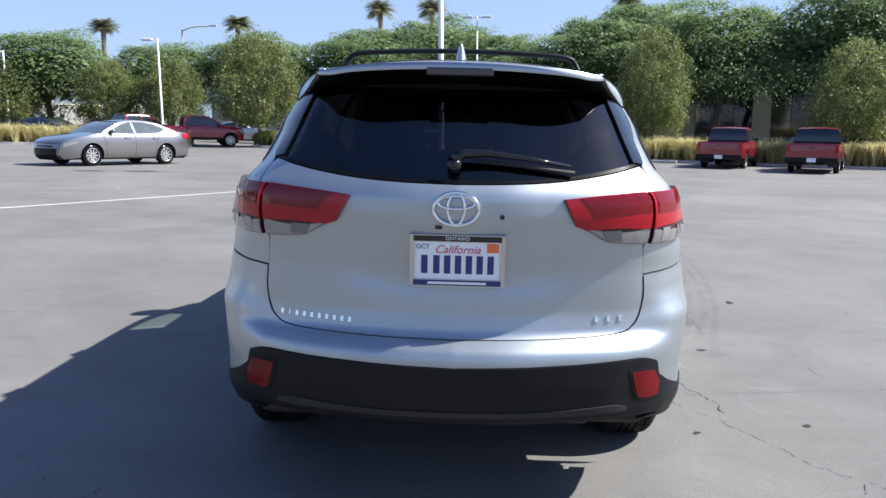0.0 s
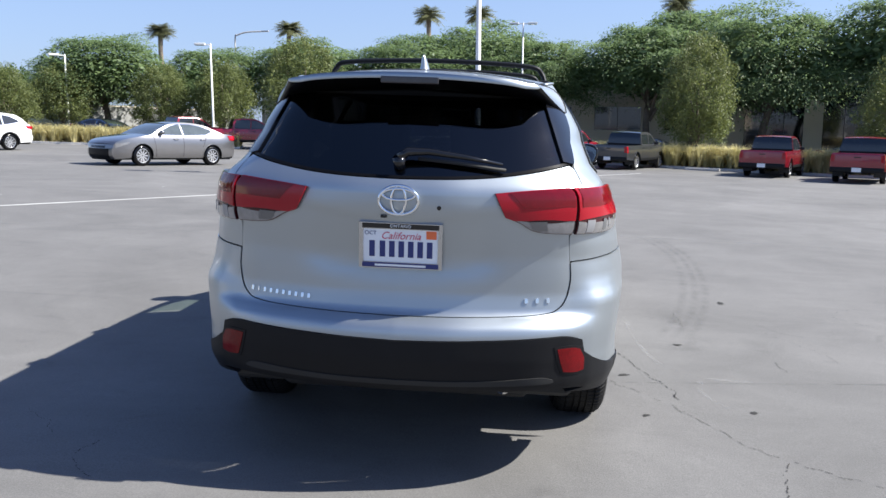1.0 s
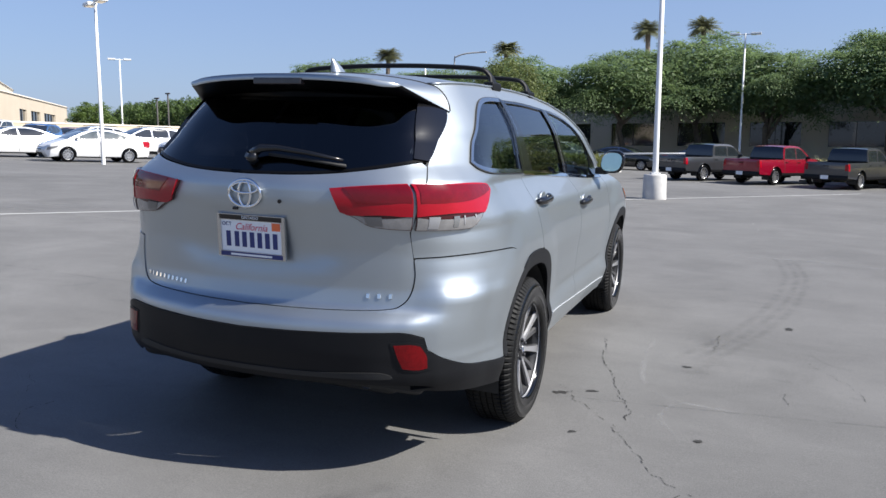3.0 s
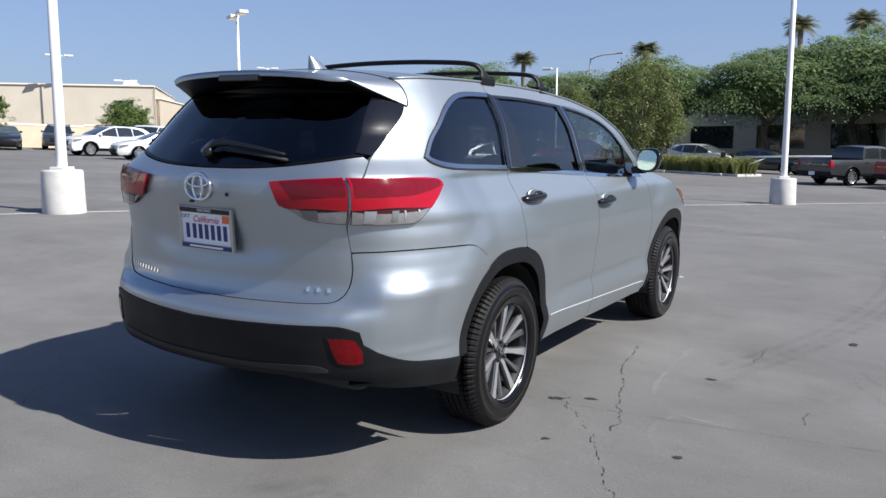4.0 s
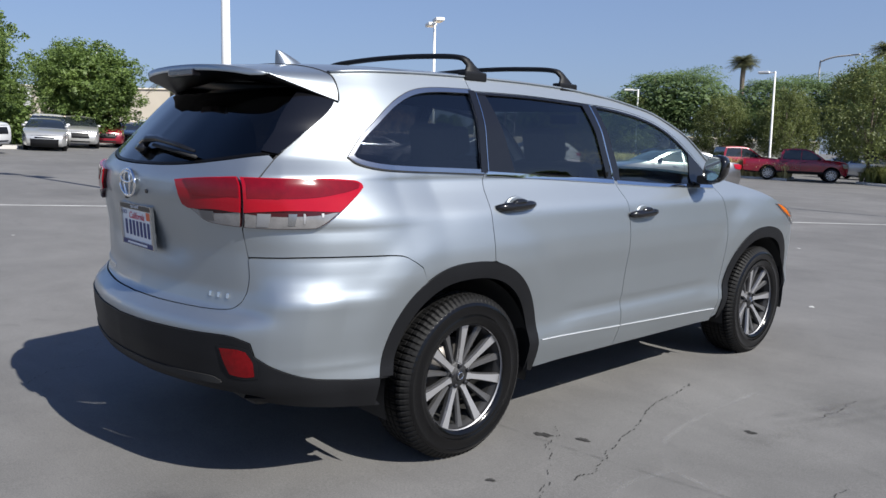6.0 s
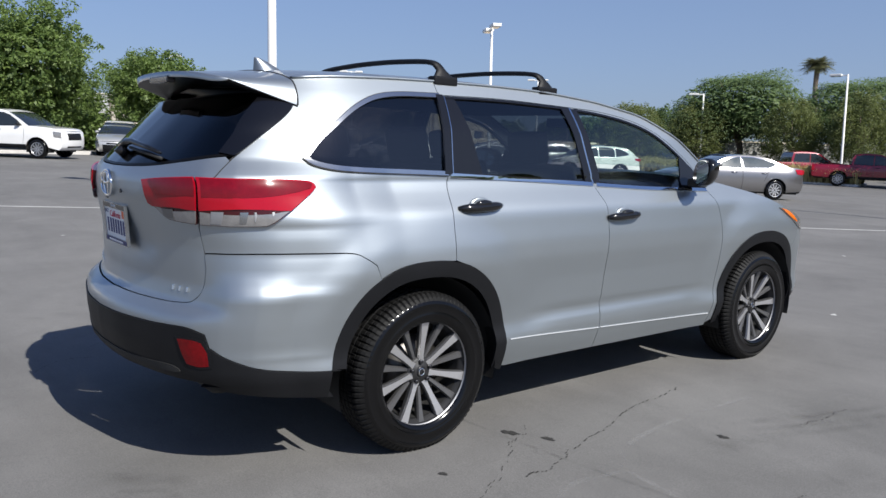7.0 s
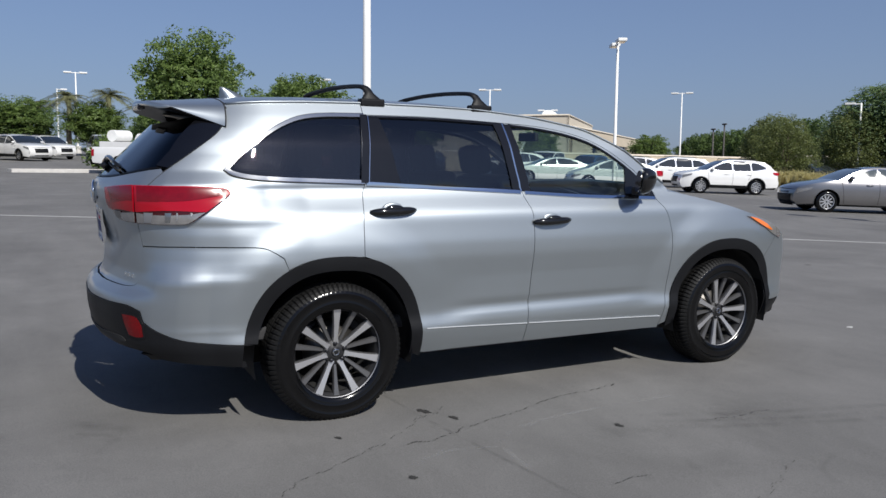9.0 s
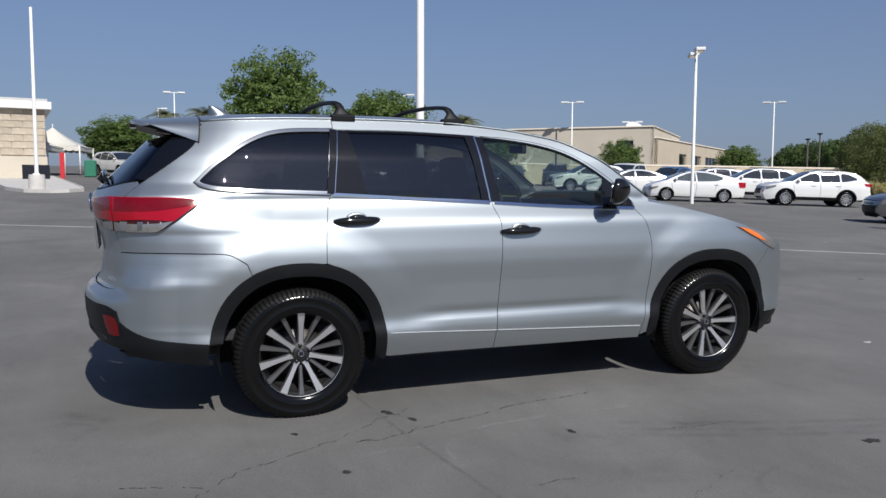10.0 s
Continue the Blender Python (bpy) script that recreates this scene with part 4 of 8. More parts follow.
def bonnet_at(q):
    q = np.asarray(q, float)
    u, y = q[:, 0], q[:, 1]
    z0 = np.interp(y, [3.42, 3.6, 3.9, 4.22, 4.45, 4.62, 4.74], [1.195, 1.168, 1.105, 1.025, .955, .90, .85])
    half = np.interp(y, [3.42, 3.9, 4.22, 4.45, 4.62, 4.74], [.80, .80, .79, .73, .6, .45])
    return np.stack([u * half, y, z0 + 0.055 * (1 - np.abs(u) ** 2.4)], 1)


hood = [(u, 3.44 + .16 * (1 - u * u)) for u in rs] + [(1, y) for y in np.linspace(3.5, 4.74, 26)] + [(u, 4.74) for u in rs[::-1][1:]] + [(-1, y) for y in np.linspace(4.74, 3.5, 26)[1:]]
part("bonnet", sheet("bonnet", hood, bonnet_at, M["silver"], 0.06, 0.014, (), 0.0, False, UP), suv, "silver bonnet")

# spoiler over the rear window
def ease(a, b, v, k=1.0):
    return a + (b - a) * v ** k


def spoiler_rows(under):
    """Rows from the roof gap to the trailing edge; the flanks run down to the window pillars."""
    verts, faces = [], []
    rows = list(np.linspace(0, 1, 13))
    ts = np.linspace(-1, 1, 49)
    for v in rows + ([] if under else [1.01]):
        lip, v = v > 1, min(v, 1)
        w, xl = ease(.560, .465, v), ease(.652, .528, v, .9)
        zs, zl = ease(1.644, 1.642, v), ease(1.528, 1.622, v)
        crown = ease(.052, .022, v)
        for t in ts:
            a = abs(t)
            if a < .72:
                k = a / .72
                x, yk = t / .72 * w, k * w / xl
                z = zs + crown * (1 - k ** 2.2) - .006 * k ** 10
            else:
                k = (a - .72) / .28
                x, yk = math.copysign(w + (xl - w) * (1 - (1 - k) ** 1.5), t), (w + (xl - w) * k) / xl
                z = zs - .006 + (zl - zs + .006) * k ** 1.5
            y = ease(.655 - .02 * yk ** 6, .278 + .030 * yk ** 2 + .08 * yk ** 7, v)
            if lip:
                y, z = y + .006, z - .024 * (1 - a ** 8)
            if under:
                y, z = y + .006 * v, z - ease(.105, .024, v) * (1 - a ** 8) - .0015
            verts.append((x, y, z))
    k = len(ts)
    n = len(verts) // k
    faces = [(i * k + j, i * k + j + 1, (i + 1) * k + j + 1, (i + 1) * k + j) for i in range(n - 1) for j in range(k - 1)]
    return verts, faces


spo = part("spoiler", to_mesh("spoiler", *spoiler_rows(False), M["silver"]), suv, "silver roof spoiler above the rear window")
part("spoiler_underside", to_mesh("spoiler_underside", *spoiler_rows(True), M["deep_black"]), spo, "black underside of the spoiler")
v, f = tube(spoiler_rows(False)[0][:49], .0035, 6)
part("gap_seal", to_mesh("gap_seal", *tube([(x * .985, y, z - .022) for x, y, z in spoiler_rows(False)[0][6:43]], .02, 6), M["matt_black"]), spo, "black rubber seal below the gap")
gap_line = part("spoiler_gap", to_mesh("spoiler_gap", v, f, M["matt_black"]), spo, "dark gap between roof and spoiler")
bm = bmesh.new()
box(bm, -.118, .118, .276, .315, 1.618, 1.646, 0.006)
part("high_brake_lamp", bm, spo, "dark smoked high-level brake lamp", M["smoked_lens"])
for sgn in (1, -1):
    fin = side([(.648, 1.628), (.646, 1.58), (.606, 1.505), (.50, 1.42), (.40, 1.348), (.347, 1.315)]) + rear([(.628, 1.325), (.603, 1.40), (.570, 1.50), (.548, 1.575), (.545, 1.615)])
    me = sheet("window_fin", fin, skin, M["fin_black"], 0.02, 0.012, (), 0.006, sgn < 0, RIGHT)
    part("window_fin", me, suv, "gloss black fin beside the rear window")
# antenna
verts, faces = [], []
for i, t in enumerate(np.linspace(0, 1, 9)):
    w = 0.024 * (1 - t) ** 0.8 + 0.004
    y0, y1 = .735 + .006 * t, .765 + .145 * (1 - t ** 1.5)
    z = 1.690 + .080 * t
    verts += [(-w, (y0 * .5 + y1 * .5), z), (0, y0, z), (w, (y0 * .5 + y1 * .5), z), (0, y1, z)]
    if i:
        a = (i - 1) * 4
        faces += [(a + j, a + (j + 1) % 4, a + 4 + (j + 1) % 4, a + 4 + j) for j in range(4)]
faces.append((32, 33, 34, 35))
part("shark_fin_antenna", to_mesh("antenna", verts, faces, M["silver"]), suv, "silver shark fin antenna")
# roof bars
for yb, zb in ((1.43, 1.69), (2.13, 1.682)):
    line = catmull([(-.585, yb + .03, zb), (-.56, yb + .015, zb + .055), (-.50, yb, zb + .085), (-.25, yb, zb + .100), (0, yb, zb + .104), (.25, yb, zb + .100), (.50, yb, zb + .085), (.56, yb + .015, zb + .055), (.585, yb + .03, zb)], 8)
    n = len(line)
    rad = [0.019 + 0.022 * max(0, abs(2 * i / (n - 1) - 1) - 0.72) / 0.28 for i in range(n)]
    verts, faces = [], []
    for i, p in enumerate(line):
        d = np.array(line[min(i + 1, n - 1)]) - np.array(line[max(i - 1, 0)])
        d /= np.linalg.norm(d)
        upv = np.cross([0, 1, 0], d) * -1
        upv /= np.linalg.norm(upv)
        foot = max(0, abs(2 * i / (n - 1) - 1) - 0.80) / 0.20
        for k in range(10):
            a = 2 * math.pi * k / 10
            verts.append(np.array(p) + np.array([0, 1, 0]) * math.cos(a) * (0.027 + 0.045 * foot) + upv * math.sin(a) * 0.013)
    for i in range(n - 1):
        faces += [(i * 10 + k, i * 10 + (k + 1) % 10, (i + 1) * 10 + (k + 1) % 10, (i + 1) * 10 + k) for k in range(10)]
    bar = part("roof_bar", to_mesh("roof_bar", verts, faces, M["charcoal_plastic"]), suv, "black roof cross bar")
    for sgn in (1, -1):
        bm = bmesh.new()
        box(bm, sgn * .575 - .03, sgn * .575 + .03, yb - .045, yb + .10, zb - .03, zb + .015, 0.012)
        part("bar_foot", bm, bar, "black bar foot", M["charcoal_plastic"])

# glass of the flanks
for nm, line, m, lab in (("quarter_window", QWIN, "glass_privacy", "dark tinted quarter window"), ("rear_door_window", RWIN, "glass_privacy", "dark tinted rear door window"), ("front_door_window", FWIN, "glass_front", "lightly tinted front door window")):
    flank(nm, inset(line, 0.004), m, lab, lift=-0.004, rim=0.0, step=0.05)
    flank("window_trim", inset(line, -0.009 if nm == "quarter_window" else -0.001), "satin_trim" if nm == "quarter_window" else "gloss_black", "bright trim round the quarter window" if nm == "quarter_window" else "slim black trim round the window", lift=0.0085 if nm == "quarter_window" else 0.004, rim=0.008, step=0.03, holes=[inset(line, 0.010)])
flank("window_seal", inset(QWIN, -0.0125), "matt_black", "thin black seal round the bright trim", lift=0.0065, rim=0.008, step=0.03, holes=[inset(QWIN, -0.005)])
# black pillars between the windows
pill = side([(2.20, 1.594), (2.312, 1.588)], 4) + side([(2.312, 1.588), (2.355, 1.40), (2.395, 1.186)]) + side([(2.395, 1.186), (2.265, 1.194)], 4) + side([(2.265, 1.194), (2.235, 1.40), (2.20, 1.594)])
flank("door_pillar", inset(pill, 0.003), "gloss_black", "gloss black pillar between the door windows", lift=0.0045, rim=0.006, step=0.04)
flank("pillar_strip", side([(2.262, 1.59), (2.285, 1.4), (2.318, 1.19)]) + side([(2.327, 1.19), (2.295, 1.4), (2.272, 1.59)]), "chrome", "bright strip on the door pillar", lift=0.007, rim=0.003, step=0.05)
divide = side([(1.395, 1.602), (1.475, 1.602)], 4) + side([(1.475, 1.602), (1.515, 1.42), (1.55, 1.240)]) + side([(1.55, 1.240), (1.353, 1.250)], 4) + side([(1.353, 1.250), (1.378, 1.42), (1.395, 1.602)])
flank("rear_door_sash", inset(divide, 0.003), "gloss_black", "black sash panel at the rear of the door window", lift=0.0015, rim=0.004, step=0.04)
belt = side([(1.345, 1.250), (1.8, 1.226), (2.315, 1.196)]) + side([(2.315, 1.176), (1.8, 1.206), (1.345, 1.230)])
for line in (belt, side([(2.345, 1.192), (2.8, 1.166), (3.33, 1.150)]) + side([(3.33, 1.132), (2.8, 1.148), (2.345, 1.174)])):
    flank("belt_moulding", line, "chrome", "bright moulding along the window sill", lift=0.007, rim=0.007, step=0.05)
cover = side([(1.362, 1.609), (1.400, 1.609)], 3) + side([(1.400, 1.609), (1.375, 1.42), (1.352, 1.243)]) + side([(1.352, 1.243), (1.313, 1.245)], 3) + side([(1.313, 1.245), (1.336, 1.42), (1.362, 1.609)])
flank("quarter_pillar", cover, "gloss_black", "gloss black pillar behind the rear door", lift=0.0105, rim=0.008, step=0.03)
flank("pillar_strip", side([(1.404, 1.60), (1.379, 1.42), (1.357, 1.25)]) + side([(1.361, 1.25), (1.383, 1.42), (1.408, 1.60)]), "chrome", "thin bright strip beside the pillar", lift=0.0105, rim=0.003, step=0.05)
# mirror sail and door mirrors
sail = side([(3.13, 1.335), (3.22, 1.285), (3.32, 1.20), (3.335, 1.145)]) + side([(3.335, 1.145), (3.10, 1.152)], 4) + side([(3.10, 1.152), (3.13, 1.335)], 4)
flank("mirror_sail", sail, "gloss_black", "black mirror mounting panel", lift=0.006, rim=0.008, step=0.04)


def lump(rings, n=20, power=2.6):
    """A rounded closed form from (place, half a, half b) rings with two axes."""
    verts, faces = [], []
    for c, a, b in rings:
        for k in range(n):
            t = 2 * math.pi * k / n
            ca, sa = math.cos(t), math.sin(t)
            u, w = math.copysign(abs(ca) ** (2 / power), ca), math.copysign(abs(sa) ** (2 / power), sa)
            verts.append(Vector(c) + Vector(a) * u + Vector(b) * w)
    for i in range(len(rings) - 1):
        faces += [(i * n + k, i * n + (k + 1) % n, (i + 1) * n + (k + 1) % n, (i + 1) * n + k) for k in range(n)]
    faces += [tuple(range(n))[::-1], tuple((len(rings) - 1) * n + k for k in range(n))]
    return verts, faces


for sgn in (1, -1):
    rings = []
    for t, k in ((0, .80), (.06, .96), (.3, 1.0), (.6, .92), (.85, .68), (1, .30)):
        rings.append(((sgn * (.968 + .006 * t), 3.085 + .125 * t, 1.258 + .004 * t), (sgn * .094 * k, -.056 * k, 0), (sgn * .012 * k, 0, .084 * k)))
    v, f = lump(rings)
    mir = part("door_mirror", to_mesh("door_mirror", v, f, M["gloss_black"]), suv, "gloss black door mirror")
    rings = [((sgn * .966, 3.077 + d, 1.258), (sgn * .079, -.048, 0), (sgn * .010, 0, .066)) for d in (0, .004)]
    v, f = lump(rings)
    part("mirror_glass", to_mesh("mirror_glass", v, f, M["mirror"], False), mir, "mirror glass")
    bm = bmesh.new()
    box(bm, min(sgn * .84, sgn * .93), max(sgn * .84, sgn * .93), 3.13, 3.22, 1.165, 1.215, 0.015)
    part("mirror_arm", bm, mir, "black mirror arm", M["matt_black"])
# door handles
for doors, yh, zh in ((rear_doors, 1.465, 1.098), (front_doors, 2.485, 1.022)):
    for d, sgn in zip(doors, (1, -1)):
        x0 = skin([[s_of_y(yh, zh), zh]])[0, 0]
        pts, rad = [], []
        for t in np.linspace(-1, 1, 17):
            pts.append((sgn * (x0 + .026 - .022 * abs(t) ** 3), yh + .132 * t, zh + .004 * t))
            rad.append(.025 * (1 - .55 * abs(t) ** 4))
        v, f = tube(pts, rad, 12, flat=0.9)
        h = part("door_handle", to_mesh("door_handle", v, f, M["gloss_black"]), d, "gloss black door handle")
        v, f = lump([((sgn * (x0 + o), yh, zh + .008), (0, .060 * k, 0), (0, 0, .036 * k)) for o, k in ((-.003, 1.05), (.004, 1.0), (.006, .8))], 24, 2.0)
        part("handle_cup", to_mesh("handle_cup", v, f, M["silver"]), h, "silver recess behind the handle")
        v, f = lump([((sgn * (x0 + .030 + o), yh, zh + .016), (0, .052 * k, 0), (0, 0, .020 * k)) for o, k in ((0, 1.0), (.010, .9), (.016, .5))], 20, 2.0)
        part("handle_grip", to_mesh("handle_grip", v, f, M["gloss_black"]), h, "gloss black grip")
# tail lamps, split at the tailgate gap
for sgn in (1, -1):
    side_line = side([(.2005, 1.228), (.30, 1.228), (.46, 1.229), (.570, 1.224), (.604, 1.212), (.614, 1.192)]) + side([(.614, 1.192), (.57, 1.157), (.49, 1.100), (.42, 1.056), (.385, 1.050)]) + side([(.385, 1.050), (.30, 1.049), (.2065, 1.050)], 5) + side([(.2065, 1.050), (.2015, 1.13), (.2005, 1.228)], 6)
    gate_piece = rear([(.360, 1.207), (.46, 1.216), (.60, 1.226)]) + side([(.1990, 1.229), (.1980, 1.13), (.2015, 1.050)], 6) + rear([(.60, 1.052), (.52, 1.062), (.46, 1.094), (.405, 1.116)]) + rear([(.405, 1.116), (.380, 1.165), (.360, 1.207)], 5)
    for nm, line, fn in (("outer_tail_lamp", side_line, side), ("inner_tail_lamp", gate_piece, rear)):
        me = sheet(nm, inset(line, 0.002), skin, M["lamp_rim"], 0.02, 0.02, (), 0.013 if nm[0] == 'i' else 0.014, sgn < 0, RIGHT if nm[0] == "o" else np.array([0, -1.0, 0]))
        lamp = part(nm, me, suv, "red and clear tail lamp unit")
        p = np.array(inset(line, 0.003))
        cut = 1.106
        def clip(poly, above):
            out = []
            for a, b in zip(poly, np.roll(poly, -1, 0)):
                ia, ib = (a[1] >= cut) == above, (b[1] >= cut) == above
                if ia:
                    out.append(a)
                if ia != ib:
                    t = (cut - a[1]) / (b[1] - a[1])
                    out.append(a + (b - a) * t)
            return np.array(out)
        ref = RIGHT if nm[0] == "o" else np.array([0, -1.0, 0])
        red = clip(p, True)
        part("red_lens", sheet("red_lens", red, skin, M["red_lens"], 0.02, 0.008, (), 0.019 if nm[0] == "i" else 0.020, sgn < 0, ref), lamp, "glossy red lens")
        low = clip(p, False)
        part("clear_lens", sheet("clear_lens", inset(low, 0.002), skin, M["clear_lens"], 0.015, 0.008, (), 0.016 if nm[0] == "i" else 0.017, sgn < 0, ref), lamp, "clear lens with silver reflector")
        if nm[0] == "i":
            core = rear([(.415, 1.207), (.52, 1.215), (.60, 1.2195)], 5) + side([(.1955, 1.222), (.1945, 1.160)], 3) + rear([(.60, 1.157), (.58, 1.156), (.475, 1.152)], 5) + rear([(.475, 1.152), (.440, 1.190), (.415, 1.207)], 3)
            part("lamp_core", sheet("lamp_core", core, skin, M["red_deep"], 0.02, 0.002, (), 0.021, sgn < 0, ref), lamp, "darker red inner lens")
            dk = rear([(.50, 1.102), (.565, 1.103)], 3) + rear([(.565, 1.103), (.57, 1.068)], 3) + rear([(.57, 1.068), (.515, 1.070), (.50, 1.102)], 3)
            part("reversing_lamp", sheet("reversing_lamp", dk, skin, M["alloy_grey"], 0.02, 0.002, (), 0.018, sgn < 0, ref), lamp, "dark reversing lamp")
        else:
            core = side([(.212, 1.222), (.40, 1.222), (.562, 1.217)], 5) + side([(.562, 1.217), (.594, 1.206), (.585, 1.190)], 4) + side([(.585, 1.190), (.52, 1.176), (.40, 1.160), (.212, 1.157)], 5) + side([(.212, 1.157), (.212, 1.222)], 2)
            part("lamp_core", sheet("lamp_core", core, skin, M["red_deep"], 0.02, 0.002, (), 0.022, sgn < 0, ref), lamp, "darker red inner lens")
            for y0, y1, z0, m in ((.235, .270, 1.060, "alloy_mid"), (.318, .345, 1.064, "satin_trim"), (.365, .375, 1.070, "alloy_mid"), (.425, .436, 1.090, "alloy_mid")):
                rib = side([(y0, 1.104), (y1, 1.104)], 3) + side([(y1, 1.104), (y1 - .006, z0)], 3) + side([(y1 - .006, z0), (y0, z0)], 3) + side([(y0, z0), (y0, 1.104)], 3)
                part("lens_rib", sheet("lens_rib", rib, skin, M[m], 0.02, 0.002, (), 0.0185, sgn < 0, ref), lamp, "reflector rib behind the clear lens")
# badge, lock, wiper, plate
def on_tail(x, z, lift=0.0):
    q = np.array([[s_of_x(x, z), z]])
    e = 0.004
    n = np.cross(skin(q + [e, 0])[0] - skin(q - [e, 0])[0], skin(q + [0, e])[0] - skin(q - [0, e])[0])
    n /= np.linalg.norm(n)
    if n[1] > 0:
        n = -n
    return Vector(skin(q)[0]) + Vector(n) * lift


badge = empty("badge")
badge.parent = suv
badge["label"] = "chrome oval badge"
for a, b, cx, cz in ((.076, .052, 0, 0), (.028, .050, 0, .001), (.062, .020, 0, .022)):
    pts = [on_tail(cx + a * math.cos(t), 1.170 + cz + b * math.sin(t), 0.010) for t in np.linspace(0, 2 * math.pi, 40, endpoint=False)]
    v, f = tube(pts, .0065 if a > .07 else .0052, 8, closed=True)
    part("badge_ring", to_mesh("badge_ring", v, f, M["chrome"]), badge)
bm = bmesh.new()
bmesh.ops.create_cone(bm, cap_ends=True, segments=16, radius1=.009, radius2=.008, depth=.006, matrix=Matrix.Translation(on_tail(.155, 1.146, .002)) @ Matrix.Rotation(radians(90), 4, "X"))
part("tailgate_button", bm, suv, "small black button on the tailgate", M["gloss_black"])
bm = bmesh.new()
box(bm, -.07, -.045, .055, .08, 1.10, 1.112, 0.004)
part("camera_housing", bm, suv, "small black rear camera", M["gloss_black"])
wiper = part("rear_wiper", to_mesh("rear_wiper", *tube([on_tail(-.012, 1.312, .022), on_tail(.02, 1.330, .032), on_tail(.10, 1.331, .034), on_tail(.24, 1.318, .030), on_tail(.385, 1.299, .024)], [.020, .018, .013, .010, .006], 10), M["gloss_black"]), suv, "black rear wiper")
v, f = tube([on_tail(.06, 1.318, .014), on_tail(.22, 1.305, .014), on_tail(.40, 1.285, .012)], .007, 8)
part("wiper_blade", to_mesh("wiper_blade", v, f, M["matt_black"]), wiper, "rubber wiper blade")
v, f = tube([on_tail(-.01, 1.303, -.01), on_tail(-.01, 1.303, .035)], .024, 14)
part("wiper_pivot", to_mesh("wiper_pivot", v, f, M["gloss_black"]), wiper, "wiper pivot")

plate_m = Matrix.Translation((0.008, 0.079, 0.991)) @ Matrix.Rotation(radians(90 + 4), 4, "X")
plate = empty("licence_plate")
plate.parent = suv
plate.matrix_basis = plate_m
plate["label"] = "white licence plate in a bright frame with a black top band"


def flat_box(name, x0, x1, y0, y1, z0, z1, m, parent, label="", bevel=0.001):
    bm = bmesh.new()
    box(bm, x0, x1, y0, y1, z0, z1, bevel)
    return part(name, bm, parent, label, m)


flat_box("plate_sheet", -.152, .152, -.077, .077, 0, .003, M["plate_white"], plate)
fr = tidy([(x * .163, y * .090) for x, y in ((-1, -1), (1, -1), (1, 1), (-1, 1))])
me = sheet("plate_frame", fr, lambda q: np.stack([q[:, 0], q[:, 1], np.full(len(q), .008)], 1), M["satin_trim"], 0.02, 0.012, [tidy([(-.146, -.066), (.146, -.066), (.146, .066), (-.146, .066)])], 0, False, UP)
part("plate_frame", me, plate, "bright plate frame")
for k in range(7):
    x = -.112 + .037 * k + (.004 if k else 0)
    flat_box("number_bar", x - .011, x + .011, -.046, .018, .003, .0045, M["plate_blue"], plate, bevel=0.0006)


def lettering(name, text, size, m, place, label="", depth=0.002, shear=0.0, spacing=1.0, fit=None):
    cu = bpy.data.curves.new(name, "FONT")
    cu.body, cu.size, cu.extrude, cu.shear, cu.space_character = text, size, depth, shear, spacing
    cu.align_x, cu.align_y = "CENTER", "CENTER"
    tmp = bpy.data.objects.new(name, cu)
    me = bpy.data.meshes.new_from_object(tmp)
    bpy.data.objects.remove(tmp)
    if fit:
        xs = [v.co.x for v in me.vertices]
        k = fit / (max(xs) - min(xs))
        for v in me.vertices:
            v.co.x *= k
    me.materials.clear()
    me.materials.append(m)
    ob = part(name, me, place[0], label)
    ob.matrix_basis = place[1]
    return ob


lettering("plate_state_name", "California", .040, M["plate_red"], (plate, Matrix.Translation((0.0, .038, .004))), "red script state name", 0.0005, 0.35)
lettering("plate_month", "OCT", .022, M["plate_blue"], (plate, Matrix.Translation((-.118, .047, .004))), "", 0.0005)
flat_box("plate_sticker", .100, .140, .030, .062, .003, .004, M["sticker_orange"], plate, "orange registration sticker")
flat_box("frame_band", -.150, .150, .068, .087, .008, .0088, M["gloss_black"], plate, "black band along the top of the frame")
flat_box("frame_band", -.150, .150, -.087, -.068, .008, .0088, M["plate_blue"], plate, "dark blue band along the foot of the frame")
lettering("frame_lettering", "ONTARIO", .017, M["plate_white"], (plate, Matrix.Translation((0.0, .078, .0092))), "dark lettering on the frame", 0.0006, 0, 1.1)
flat_box("frame_lettering_bar", -.10, .10, -.082, -.074, .009, .0095, M["plate_white"], plate, "small unreadable lettering")


def badge_bar(x, z, w, h):
    """One chrome badge character, as a plain raised bar that follows the tail."""
    p = on_tail(x, z, 0.001)
    e = on_tail(x + 0.02, z, 0.001) - on_tail(x - 0.02, z, 0.001)
    up = on_tail(x, z + .02, .001) - on_tail(x, z - .02, .001)
    m = Matrix.Translation(p) @ Matrix.Rotation(math.atan2(e.y, e.x), 4, "Z") @ Matrix.Rotation(math.atan2(up.z, up.y), 4, "X")
    bm = bmesh.new()
    box(bm, -w / 2, w / 2, -h / 2, h / 2, -.002, .004, .0015)
    part("badge_bar", bm, suv, "chrome badge bar", M["chrome"]).matrix_basis = m


for xs, z0, z1, wid in ((np.linspace(-.615, -.365, 10), .772, .763, .017), (np.linspace(.505, .592, 3), .778, .779, .020)):
    for k, x in enumerate(xs):
        badge_bar(x, z0 + (z1 - z0) * k / (len(xs) - 1), wid * .7 if k != 1 or len(xs) < 4 else .005, .020)


